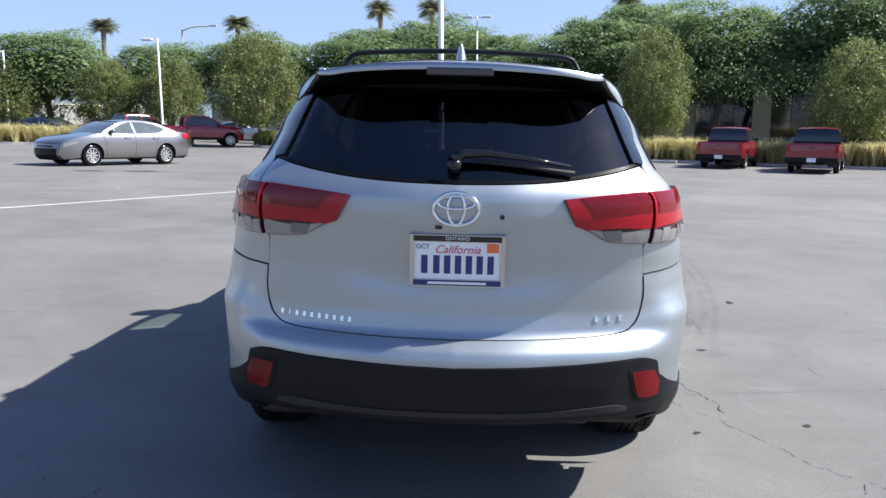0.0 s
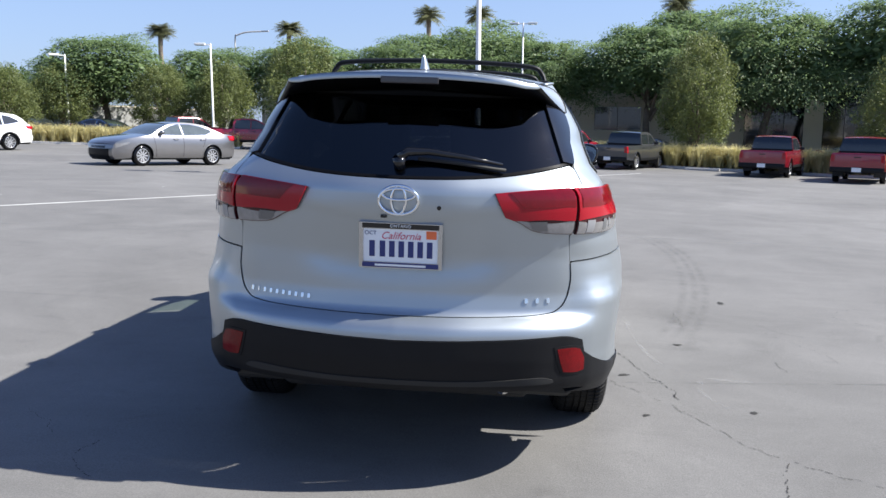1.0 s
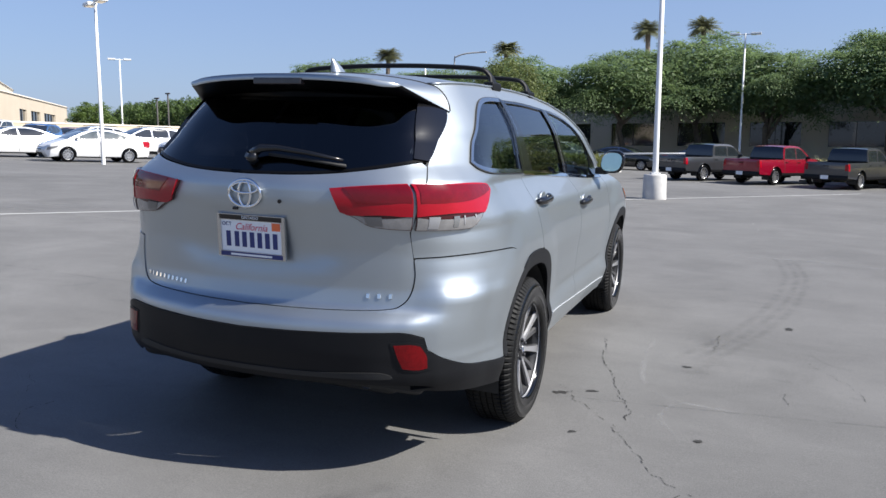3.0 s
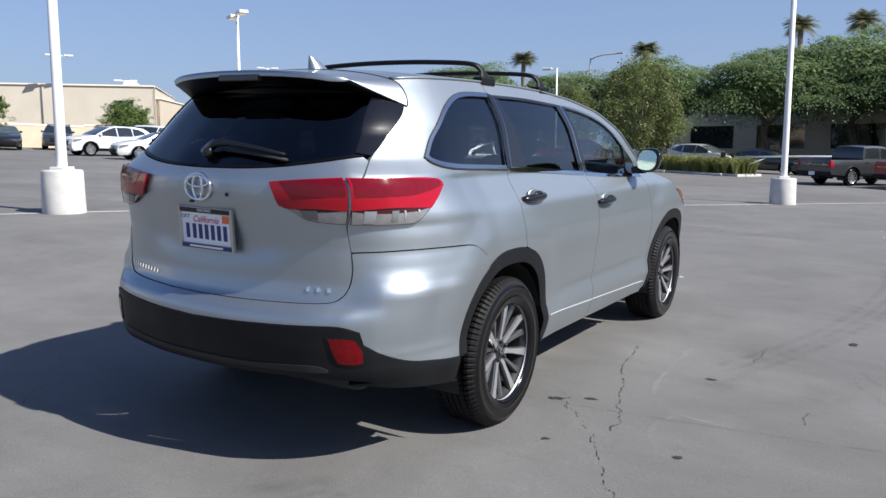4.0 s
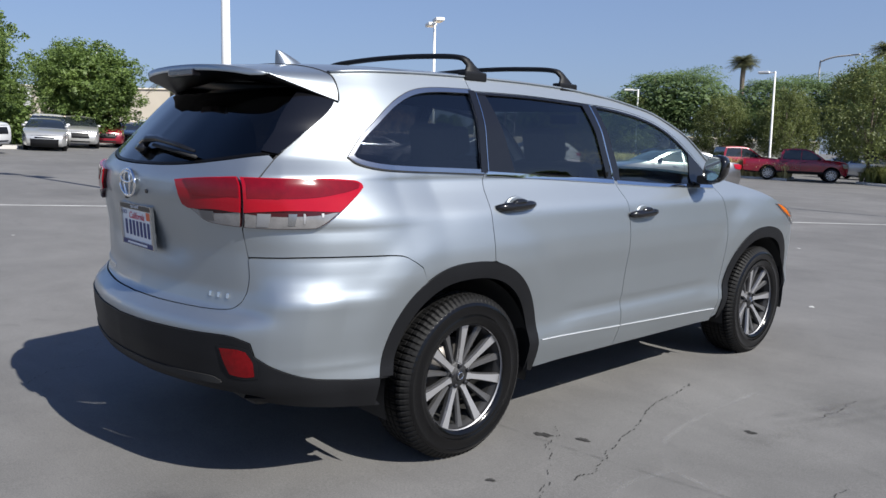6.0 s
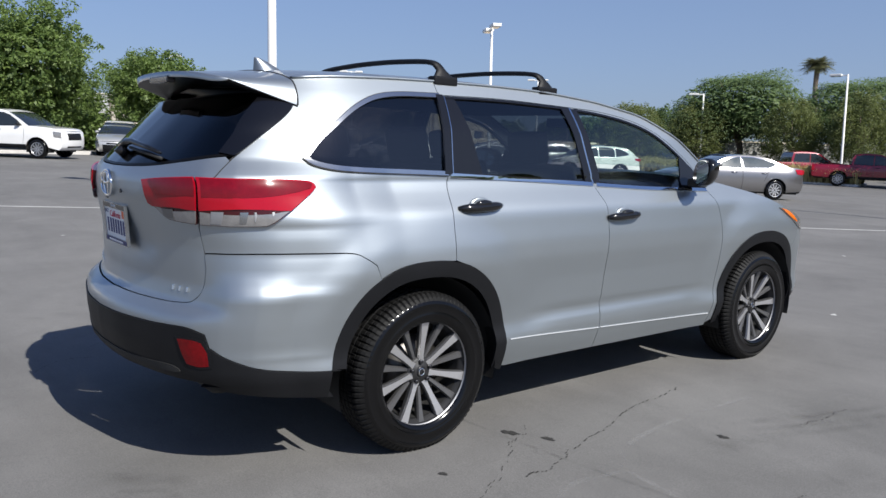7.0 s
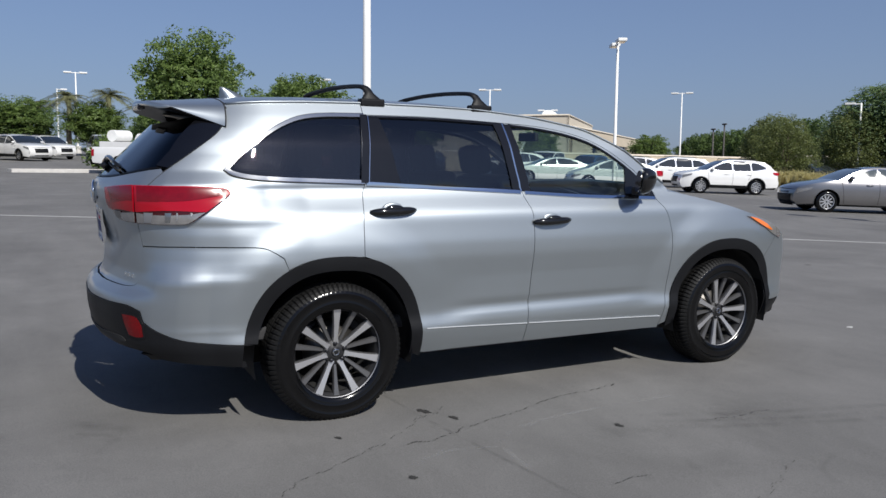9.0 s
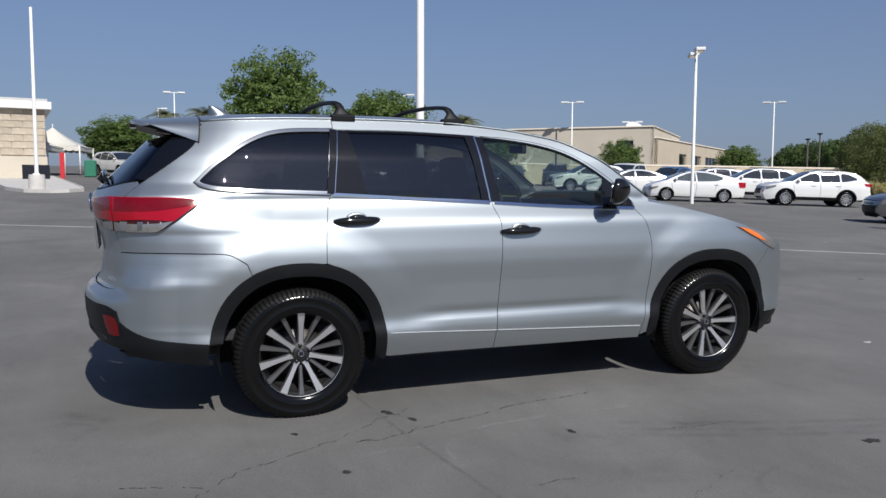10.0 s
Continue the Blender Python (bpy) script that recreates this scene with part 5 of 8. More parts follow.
# wheels
def tyre_mesh(r=0.369, w=0.245, n=336, tread=True):
    half = w / 2
    prof = [(0.236, half - .012), (0.242, half - .003), (0.262, half + .004), (0.270, half + .004), (0.273, half + .0065), (0.277, half + .0065), (0.280, half + .005), (0.318, half + .004), (0.320, half + .0055), (0.323, half + .005), (0.335, half - .002), (0.352, half - .014), (r - .004, half - .030), (r, half - .044)]
    grooves = [half - .052, half - .058, .034, .026, .004, -.004, -.026, -.034, -half + .058, -half + .052]
    mid = []
    for i in range(0, len(grooves), 2):
        a, b = grooves[i], grooves[i + 1]
        mid += [(r, a + .0004), (r - .008, a - .001), (r - .008, b + .001), (r, b - .0004)]
    prof = prof + mid + [(q, -h) for q, h in prof[::-1]]
    verts, faces = [], []
    k = len(prof)
    for i in range(n):
        for j, (q, h) in enumerate(prof):
            rr = q
            if tread and q > r - .02:
                rr = q - (.008 if i % 4 == 0 and abs(h) > .05 else 0.0)
                if i % 6 == 0 and abs(h) < .05 and q > r - .004:
                    rr -= .003
            a = 2 * math.pi * (i + (0.25 * h / half if tread else 0)) / n
            verts.append((h, rr * math.cos(a), rr * math.sin(a)))
    for i in range(n):
        j = (i + 1) % n
        faces += [(i * k + q, j * k + q, j * k + q + 1, i * k + q + 1) for q in range(k - 1)]
    me = to_mesh("tyre", verts, faces, M["rubber"])
    me.materials.append(M["tread"])
    lo, hi = 10, k - 11
    me.polygons.foreach_set("material_index", [1 if lo <= (p % (k - 1)) < hi else 0 for p in range(n * (k - 1))])
    me.polygons.foreach_set("use_smooth", [not lo <= (p % (k - 1)) < hi for p in range(n * (k - 1))])
    return me


def rim_mesh():
    return to_mesh("rim", *lathe([(.236, -.10), (.240, -.09), (.222, -.08), (.212, .02), (.214, .070), (.224, .082), (.228, .094)], 72), M["rim_grey"])


def rim_lip_mesh():
    return to_mesh("rim_lip", *lathe([(.2285, .0985), (.231, .1035), (.238, .106), (.241, .110), (.2395, .113), (.236, .110)], 72), M["alloy_mid"])


def spoke_mesh(wide):
    verts, faces = [], []
    rows = [(.045, .0155, .070), (.075, .0110, .074), (.12, .0113, .081), (.17, .0143, .089), (.205, .0172, .094), (.2275, .020, .097)] if wide else [(.050, .007, .056), (.075, .006, .060), (.12, .007, .068), (.17, .009, .077), (.205, .0115, .084), (.2275, .014, .088)]
    for r, w, x in rows:
        verts += [(x, -w, r), (x, w, r), (x - .010, w + .005, r), (x - .030, w + .003, r), (x - .030, -w - .003, r), (x - .010, -w - .005, r)]
    n = 6
    for i in range(len(rows) - 1):
        faces += [(i * n + k, i * n + (k + 1) % n, (i + 1) * n + (k + 1) % n, (i + 1) * n + k) for k in range(n)]
    faces.append(tuple(range(6)))
    me = to_mesh("spoke", verts, faces, M["alloy_grey"], False)
    me.materials.append(M["alloy"])
    for p in me.polygons:
        if wide and p.index % n == 0 and p.index < len(rows) * n:
            p.material_index = 1
    return me


RIM_LIP = rim_lip_mesh()
TYRE, RIM, SPOKE_A, SPOKE_B = tyre_mesh(), rim_mesh(), spoke_mesh(True), spoke_mesh(False)
HUB_ME = to_mesh("hub", *lathe([(.024, .074), (.031, .076), (.034, .072), (.060, .069), (.068, .062), (.072, .04)], 36), M["rim_grey"])
CAP_ME = to_mesh("hub_cap", *lathe([(0.0, .079), (.022, .079), (.026, .076), (.027, .07)], 24), M["alloy_dark"])
CAP_RING = to_mesh("cap_ring", *lathe([(.0135, .0795), (.014, .0815), (.017, .0815), (.0175, .0795)], 24), M["chrome"])
NUT_ME = to_mesh("wheel_nut", *lathe([(0.0, .012), (.008, .012), (.0105, .008), (.011, -.01)], 12), M["alloy_dark"])
DISC_ME = to_mesh("brake_disc", *lathe([(.06, .02), (.155, .0), (.155, -.025), (.06, -.025)], 48), M["disc_steel"])
BARREL = to_mesh("inner_barrel", *lathe([(.215, .07), (.205, .0), (.205, -.09), (.0, -.09)], 48), M["matt_black"])


def wheel(x, y, sgn, turn):
    w = empty("wheel")
    w.parent = suv
    w.matrix_basis = Matrix.Translation((x, y, HUB_Z - 0.004)) @ (Matrix.Rotation(math.pi, 4, "Z") if sgn < 0 else Matrix()) @ Matrix.Rotation(turn, 4, "X")
    w["label"] = "alloy wheel with black tyre"
    part("tyre", TYRE, w, "black tyre with wet-look sidewall")
    face = Matrix.Diagonal((1, 1.03, 1.03, 1))
    part("rim", RIM, w, "dark alloy rim barrel").matrix_basis = face
    part("rim_lip", RIM_LIP, w, "bright machined rim lip").matrix_basis = face
    part("inner_barrel", BARREL, w)
    part("brake_disc", DISC_ME, w, "steel brake disc")
    part("hub", HUB_ME, w)
    part("cap_ring", CAP_RING, part("hub_cap", CAP_ME, w, "dark hub cap with a small chrome ring"))
    for k in range(14):
        s = part("spoke", SPOKE_A if k % 2 == 0 else SPOKE_B, w)
        s.matrix_basis = Matrix.Rotation(2 * math.pi * k / 14, 4, "X") @ face
    for k in range(5):
        s = part("wheel_nut", NUT_ME, w)
        a = 2 * math.pi * k / 5 + 0.4
        s.matrix_basis = Matrix.Translation((.072, .051 * math.cos(a), .048 * math.sin(a)))
    return w


for y, track, turn in ((REAR_HUB, .812, 0.0), (FRONT_HUB, .798, 0.25)):
    for sgn in (1, -1):
        wheel(sgn * track, y, sgn, turn)
        v, f = [], []
        for i, a in enumerate(np.linspace(-14, 194, 30)):
            yy, zz = y + .44 * math.cos(radians(a)), HUB_Z + .44 * math.sin(radians(a))
            v += [(sgn * .90, yy, zz), (sgn * .55, yy, zz)]
        f = [(2 * i, 2 * i + 1, 2 * i + 3, 2 * i + 2) for i in range(29)]
        c0 = len(v)
        v.append((sgn * .55, y, HUB_Z - .1))
        f += [(2 * i + 1, c0, 2 * i + 3) for i in range(29)]
        part("wheel_well", to_mesh("wheel_well", v, f, M["matt_black"]), suv, "black wheel well liner")
# underbody, exhaust, cabin
bm = bmesh.new()
box(bm, -.80, .80, 1.66, 3.40, .27, .42, .03)
box(bm, -.54, .54, .35, 4.45, .30, .45, .04)
box(bm, -.72, .72, .22, .62, .36, .60, .05)
box(bm, -.74, .74, 4.42, 4.66, .26, .85, .05)
part("underbody", bm, suv, "dark underbody", M["matt_black"])
v, f = tube([(.42, .72, .37), (.42, .42, .375), (.43, .30, .365)], .032, 14)
part("exhaust_tip", to_mesh("exhaust_tip", v, f, M["chrome"]), suv, "chrome exhaust tip")
liner = side([(.45, 1.23), (.9, 1.235), (1.5, 1.215), (2.3, 1.165), (3.3, 1.125)]) + side([(3.3, 1.125), (3.3, .45)], 5) + side([(3.3, .45), (1.7, .45)], 6) + side([(1.7, .45), (1.6, .75), (1.14, .92), (.75, .85), (.5, .75)]) + side([(.5, .75), (.45, 1.23)], 4)
flank("door_lining", liner, "interior", "dark interior trim", lift=-0.035, rim=0.0, step=0.08)
bm = bmesh.new()
box(bm, -.78, .78, .30, 3.35, .43, .50, .02)
part("cabin_floor", bm, suv, "dark cabin carpet", M["interior"])
lin_t = [(u * .93, y) for u, y in ((-1, .72), (1, .72), (1, 2.7), (-1, 2.7))]
part("headliner", sheet("headliner", lin_t, roof_at, M["interior"], 0.15, 0, (), -0.035, False, UP), suv, "dark headliner")
bm = bmesh.new()
box(bm, -.74, .74, 2.98, 3.40, .80, 1.10, .06)
part("dashboard", bm, suv, "dark dashboard", M["interior"])


def seat(x, y, w, lean=12, head=True, both=False):
    s = part("seat_cushion", (lambda b: (box(b, x - w / 2, x + w / 2, y, y + .5, .62, .80, .06), b)[1])(bmesh.new()), suv, "dark seat", M["interior"])
    bm = bmesh.new()
    rot = Matrix.Rotation(radians(lean), 4, "X")
    box(bm, x - w / 2, x + w / 2, y - .06, y + .09, .74, 1.28, .05, rot)
    part("seat_back", bm, suv, "dark seat back", M["interior"])
    for hx in ([x - w / 4, x + w / 4] if both else [x]):
        bm = bmesh.new()
        box(bm, hx - .13, hx + .13, y - .16, y - .05, 1.28, 1.46, .045, rot)
        part("head_restraint", bm, suv, "dark head restraint", M["interior"])


seat(.38, 2.35, .54)
seat(-.38, 2.35, .54)
seat(.38, 1.50, .56)
seat(-.38, 1.50, .56)
seat(0, .78, 1.10, 10, True, True)
pts = [(-.38 + .185 * math.cos(t), 2.86 + .05 * math.sin(t), 1.02 + .17 * math.sin(t)) for t in np.linspace(0, 2 * math.pi, 32, endpoint=False)]
v, f = tube(pts, .015, 8, closed=True)
part("steering_wheel", to_mesh("steering_wheel", v, f, M["matt_black"]), suv, "black steering wheel")
bm = bmesh.new()
box(bm, -.11, .11, 2.88, 2.91, 1.50, 1.56, .012)
part("inside_mirror", bm, suv, "inside rear-view mirror", M["matt_black"])
bm = bmesh.new()
box(bm, -.55, .55, 4.76, 4.80, .50, .86, .02)
part("grille", bm, suv, "black front grille", M["gloss_black"])

# ---- the other vehicles ----
WHEELS = {}


def plain_wheel(r, bright=True):
    """Shared meshes of a road wheel: tyre, rim, spokes."""
    if r not in WHEELS:
        rr = r * 0.66
        tyre = to_mesh("tyre", *lathe([(rr, .10), (rr + .02, .112), (r - .05, .115), (r - .012, .095), (r, .07), (r, -.07), (r - .012, -.095), (rr, -.10)], 40), M["rubber"])
        rim = to_mesh("rim", *lathe([(rr, .095), (rr - .012, .10), (rr - .025, .08), (rr - .035, .03), (.05, .02), (0, .02)], 36), M["alloy_dark"])
        v, f = [], []
        for k in range(10):
            a = 2 * math.pi * k / 10
            c, s = math.cos(a), math.sin(a)
            for q, w in ((.03, .014), (rr - .02, .024)):
                for sg in (-1, 1):
                    v.append((.075, q * c - sg * w * s, q * s + sg * w * c))
            f.append((4 * k, 4 * k + 1, 4 * k + 3, 4 * k + 2))
        v2, f2 = lathe([(rr, .098), (rr + .006, .104), (rr - .004, .106), (rr - .016, .096)], 36)
        f += [tuple(len(v) + i for i in q) for q in f2]
        v += v2
        spokes = to_mesh("spokes", v, f, M["alloy"], False)
        WHEELS[r] = (tyre, rim, spokes)
    return WHEELS[r]


SPECS = {
    "sedan": dict(half=.92, wb=2.825, r=.335, roof=1.445, belt=1.0, cap=.70, front=2.40, back=-2.48,
        top=[("front_bumper", "paint", [(2.30, .22), (2.39, .34), (2.40, .52), (2.36, .68)]), ("bonnet", "paint", [(2.36, .68), (2.25, .77), (1.9, .88), (1.4, .965), (1.08, 1.01)]), ("windscreen", "glass", [(1.08, 1.01), (.75, 1.18), (.45, 1.31), (.22, 1.385)]), ("roof", "paint", [(.22, 1.385), (-.1, 1.432), (-.45, 1.445), (-.85, 1.425), (-1.2, 1.365)]), ("rear_window", "glass", [(-1.2, 1.365), (-1.55, 1.235), (-1.95, 1.095)]), ("boot_lid", "paint", [(-1.95, 1.095), (-2.2, 1.085), (-2.40, 1.065)]), ("rear_bumper", "paint", [(-2.40, 1.065), (-2.45, .90), (-2.49, .62), (-2.46, .40), (-2.36, .24)])],
        windows=[[(.80, 1.03), (.50, 1.20), (.22, 1.31), (-.05, 1.365), (-.13, 1.372), (-.17, 1.02)], [(-.25, 1.02), (-.21, 1.376), (-.6, 1.375), (-1.0, 1.325), (-1.36, 1.215), (-1.42, 1.16), (-1.15, 1.06)]],
        gaps=[[(.98, .98), (.93, .70), (.88, .30)], [(-.19, 1.02), (-.20, .70), (-.18, .30)], [(-1.18, 1.05), (-1.10, .85), (-.98, .62)]]),
    "suv": dict(half=.93, wb=2.69, r=.362, roof=1.66, belt=1.08, cap=.70, front=2.27, back=-2.46,
        top=[("front_bumper", "paint", [(2.16, .26), (2.26, .40), (2.28, .62), (2.20, .85)]), ("bonnet", "paint", [(2.20, .85), (2.05, .96), (1.7, 1.04), (1.25, 1.10), (1.08, 1.12)]), ("windscreen", "glass", [(1.08, 1.12), (.75, 1.31), (.45, 1.46), (.20, 1.57)]), ("roof", "paint", [(.20, 1.57), (-.2, 1.64), (-.7, 1.66), (-1.3, 1.63), (-1.75, 1.565)]), ("rear_window", "glass", [(-1.75, 1.565), (-2.02, 1.40), (-2.24, 1.19)]), ("tailgate", "paint", [(-2.24, 1.19), (-2.38, 1.12), (-2.40, .95), (-2.42, .72)]), ("rear_bumper", "dark", [(-2.42, .72), (-2.47, .60), (-2.42, .42), (-2.32, .30)])],
        windows=[[(.92, 1.13), (.60, 1.32), (.25, 1.475), (-.02, 1.555), (-.12, 1.565), (-.16, 1.09)], [(-.24, 1.09), (-.20, 1.57), (-.7, 1.575), (-1.02, 1.555), (-1.06, 1.12)], [(-1.13, 1.13), (-1.10, 1.545), (-1.45, 1.49), (-1.78, 1.33), (-1.80, 1.26)]],
        gaps=[[(1.0, 1.09), (.98, .75), (.92, .36)], [(-.18, 1.08), (-.19, .75), (-.16, .36)], [(-1.10, 1.10), (-1.05, .90), (-.93, .68)]]),
    "hatch": dict(half=.88, wb=2.70, r=.32, roof=1.47, belt=.98, cap=.66, front=2.24, back=-2.33,
        top=[("front_bumper", "paint", [(2.12, .20), (2.22, .35), (2.25, .50), (2.20, .62)]), ("bonnet", "paint", [(2.20, .62), (2.05, .76), (1.7, .90), (1.35, 1.0)]), ("windscreen", "glass", [(1.35, 1.0), (1.0, 1.17), (.65, 1.32), (.40, 1.40)]), ("roof", "paint", [(.40, 1.40), (.10, 1.455), (-.3, 1.47), (-.8, 1.43), (-1.2, 1.36)]), ("rear_window", "glass", [(-1.2, 1.36), (-1.7, 1.22), (-2.08, 1.08)]), ("tailgate", "paint", [(-2.08, 1.08), (-2.22, 1.02), (-2.28, .82), (-2.33, .60)]), ("rear_bumper", "paint", [(-2.33, .60), (-2.32, .42), (-2.22, .22)])],
        windows=[[(1.05, 1.02), (.75, 1.19), (.40, 1.33), (.10, 1.392), (.02, 1.395), (-.02, .99)], [(-.10, .99), (-.06, 1.40), (-.5, 1.385), (-.95, 1.31), (-1.30, 1.20), (-1.25, 1.10), (-1.0, 1.02)]],
        gaps=[[(1.12, .96), (1.08, .65), (1.0, .27)], [(-.04, .98), (-.05, .65), (-.02, .27)], [(-1.02, 1.0), (-.98, .80), (-.88, .55)]]),
    "pickup": dict(half=.94, wb=3.24, r=.385, roof=1.79, belt=1.16, cap=.76, front=2.44, back=-2.95,
        top=[("front_bumper", "paint", [(2.34, .36), (2.43, .50), (2.45, .80), (2.40, 1.02)]), ("bonnet", "paint", [(2.40, 1.02), (2.25, 1.12), (1.8, 1.18), (1.30, 1.21)]), ("windscreen", "glass", [(1.30, 1.21), (1.0, 1.42), (.72, 1.60), (.55, 1.69)]), ("roof", "paint", [(.55, 1.69), (.30, 1.765), (-.1, 1.79), (-.55, 1.775), (-.88, 1.72)]), ("cab_rear_window", "glass", [(-.88, 1.72), (-.97, 1.50), (-1.02, 1.22)]), ("bed", "dark", [(-1.02, 1.22), (-1.04, .78), (-2.84, .78), (-2.85, 1.14)]), ("tailgate", "paint", [(-2.85, 1.14), (-2.92, 1.13), (-2.935, .90), (-2.93, .62)]), ("rear_bumper", "dark", [(-2.93, .62), (-3.0, .60), (-3.0, .44), (-2.90, .42)])],
        windows=[[(1.05, 1.22), (.85, 1.40), (.58, 1.58), (.35, 1.665), (.10, 1.68), (.08, 1.19)], [(.0, 1.19), (.02, 1.685), (-.4, 1.685), (-.78, 1.65), (-.90, 1.20)]],
        gaps=[[(1.15, 1.16), (1.15, .80), (1.10, .50)], [(.04, 1.18), (.03, .80), (.03, .50)], [(-.93, 1.18), (-.93, .80), (-.90, .60)], [(-1.0, 1.16), (-1.0, .80), (-1.0, .56)]]),
}


def vehicle(kind, name, paint, m, label, category="car", stretch=(1, 1, 1), group="", glass="glass_dark", bed_load=False, bright_lamps=True):
    """A parked road vehicle from its type's lines: sides, top, windows, lamps, wheels."""
    sp = SPECS[kind]
    kx, ky, kz = stretch
    half, wb, r = sp["half"] * kx, sp["wb"] * ky, sp["r"]
    belt, roof, cap = sp["belt"] * kz, sp["roof"] * kz, sp["cap"]
    wz = profile_of([(.18, .90), (.32, .97), (.55, 1.0), (belt - .25, .995), (belt - .04, .955), (belt + .05, .91), (roof - .08, cap + .04), (roof + .03, cap - .06)], 0.03)
    L0, L1 = sp["front"] * ky, sp["back"] * ky
    S = lambda pts: [np.array((y * ky, z * kz if z > 0.55 else z)) for y, z in pts]
    def narrow(y):
        y = np.asarray(y, float)
        a = np.clip((y - (L0 - .95)) / .95, 0, 1)
        b = np.clip(((L1 + .75) - y) / .75, 0, 1)
        return 1 - .22 * a ** 2.6 - (.15 if kind != "pickup" else .02) * b ** 2.6
    def side_at(q):
        q = np.asarray(q, float)
        return np.stack([half * wz(q[:, 1]) * narrow(q[:, 0]), q[:, 0], q[:, 1]], 1)
    car = empty(name, m)
    tagged(car, label, category, group=group)
    P, D, G = M[paint], M["charcoal_plastic"], M[glass]
    # flank outline
    line = []
    for nm, key, pts in sp["top"]:
        if nm == "bed":
            pts = [(-1.02, 1.20), (-1.10, 1.16), (-2.85, 1.14)]
        if nm == "rear_bumper" and kind == "pickup":
            pts = [(-2.93, .62), (-2.90, .50)]
        seg = S(pts)
        line += catmull(seg, 5)[:-1]
    floor = .26 if kind in ("sedan", "hatch") else .34 if kind == "suv" else .46
    line.append(np.array((L1 + .10, floor + .04)))
    for hub in (-wb / 2, wb / 2):
        ra = r + (.055 if kind != "pickup" else .085)
        a0 = math.asin((floor - r) / ra)
        line += [np.array((hub - ra * math.cos(a), r + ra * math.sin(a))) for a in np.linspace(a0, math.pi - a0, 18)]
    for mirrored in (False, True):
        part("body_side", sheet("body_side", line, side_at, P, 0.14, 0.02, (), 0, mirrored, RIGHT), car)
        for w in sp["windows"]:
            w = S(w)
            wl_ = tidy(sum([list(catmull([w[i], w[(i + 1) % len(w)]], 3))[:-1] for i in range(len(w))], []))
            wob = part("side_window", sheet("side_window", wl_, side_at, G, 0.2, 0.004, (), 0.006, mirrored, RIGHT), car)
            part("window_trim", sheet("window_trim", inset(wl_, -.018), side_at, M["chrome" if kind != "pickup" else "matt_black"], 0.3, 0.003, [wl_], 0.008, mirrored, RIGHT), wob)
        for g in sp["gaps"]:
            g = catmull(S(g), 4)
            part("door_gap", sheet("door_gap", [*g, *[q + [.011, 0] for q in g[::-1]]], side_at, M["matt_black"], 0.3, 0.0, (), 0.003, mirrored, RIGHT), car)
        sx = -1 if mirrored else 1
        for k, hy in enumerate((.12, -.98) if kind != "pickup" else (.22, -.78)):
            z = belt - .12
            x = float(side_at([[hy * ky, z]])[0, 0])
            part("door_handle", to_mesh("door_handle", *tube([(sx * (x + .005), hy * ky - .10, z), (sx * (x + .03), hy * ky - .05, z), (sx * (x + .03), hy * ky + .05, z), (sx * (x + .005), hy * ky + .10, z)], .014, 6), P if kind != "pickup" else D), car)
        # sill and arch trims
        if kind in ("suv", "pickup"):
            sill = [(-wb / 2 + r + .06, floor), (wb / 2 - r - .06, floor), (wb / 2 - r - .05, floor + .10), (-wb / 2 + r + .05, floor + .10)]
            part("sill_trim", sheet("sill_trim", tidy(sum([catmull([sill[i], sill[(i + 1) % 4]], 5)[:-1] for i in range(4)], [])), side_at, D, 0.3, 0.01, (), 0.012, mirrored, RIGHT), car)
        for hub in (-wb / 2, wb / 2):
            ra = r + (.055 if kind != "pickup" else .085)
            ro = ra + (.045 if kind in ("suv",) else .02)
            a0 = math.asin(max(-1, min(1, (floor - r) / ra)))
            ring = [np.array((hub - ra * math.cos(a), r + ra * math.sin(a))) for a in np.linspace(a0, math.pi - a0, 20)] + [np.array((hub + ro * math.cos(a), r + ro * math.sin(a))) for a in np.linspace(a0, math.pi - a0, 20)]
            part("arch_trim", sheet("arch_trim", ring, side_at, D if kind == "suv" else P, 0.3, 0.05, (), 0.008, mirrored, RIGHT), car)
            v, f = [], []
            for a in np.linspace(-.3, math.pi + .3, 16):
                v += [(sx * half * .97, hub + ra * math.cos(a), r + ra * math.sin(a)), (sx * half * .55, hub + ra * math.cos(a), r + ra * math.sin(a))]
            f = [(2 * i, 2 * i + 1, 2 * i + 3, 2 * i + 2) for i in range(15)]
            f.append(tuple(2 * i + 1 for i in range(16)))
            part("wheel_well", to_mesh("wheel_well", v, f, M["matt_black"]), car)
            wh = empty("wheel")
            wh.parent = car
            wh.matrix_basis = Matrix.Translation((sx * (half - .125), hub, r)) @ (Matrix.Rotation(math.pi, 4, "Z") if mirrored else Matrix())
            for nm, me in zip(("tyre", "rim", "spokes"), plain_wheel(r)):
                part(nm, me, wh)
        # mirror
        my, mz = sp["windows"][0][0][0] * ky - .12, belt + .10
        mx = float(side_at([[my, mz]])[0, 0]) + .09
        v, f = lump([((sx * mx, my - .05, mz), (sx * .085, 0, 0), (0, 0, .06)), ((sx * mx, my + .02, mz), (sx * .095, 0, 0), (0, 0, .07)), ((sx * mx, my + .09, mz), (sx * .04, 0, 0), (0, 0, .03))], 12)
        part("door_mirror", to_mesh("door_mirror", v, f, P if kind != "pickup" else M["gloss_black"]), car)
    # strips across the top, front and back
    us = np.linspace(-1, 1, 11)
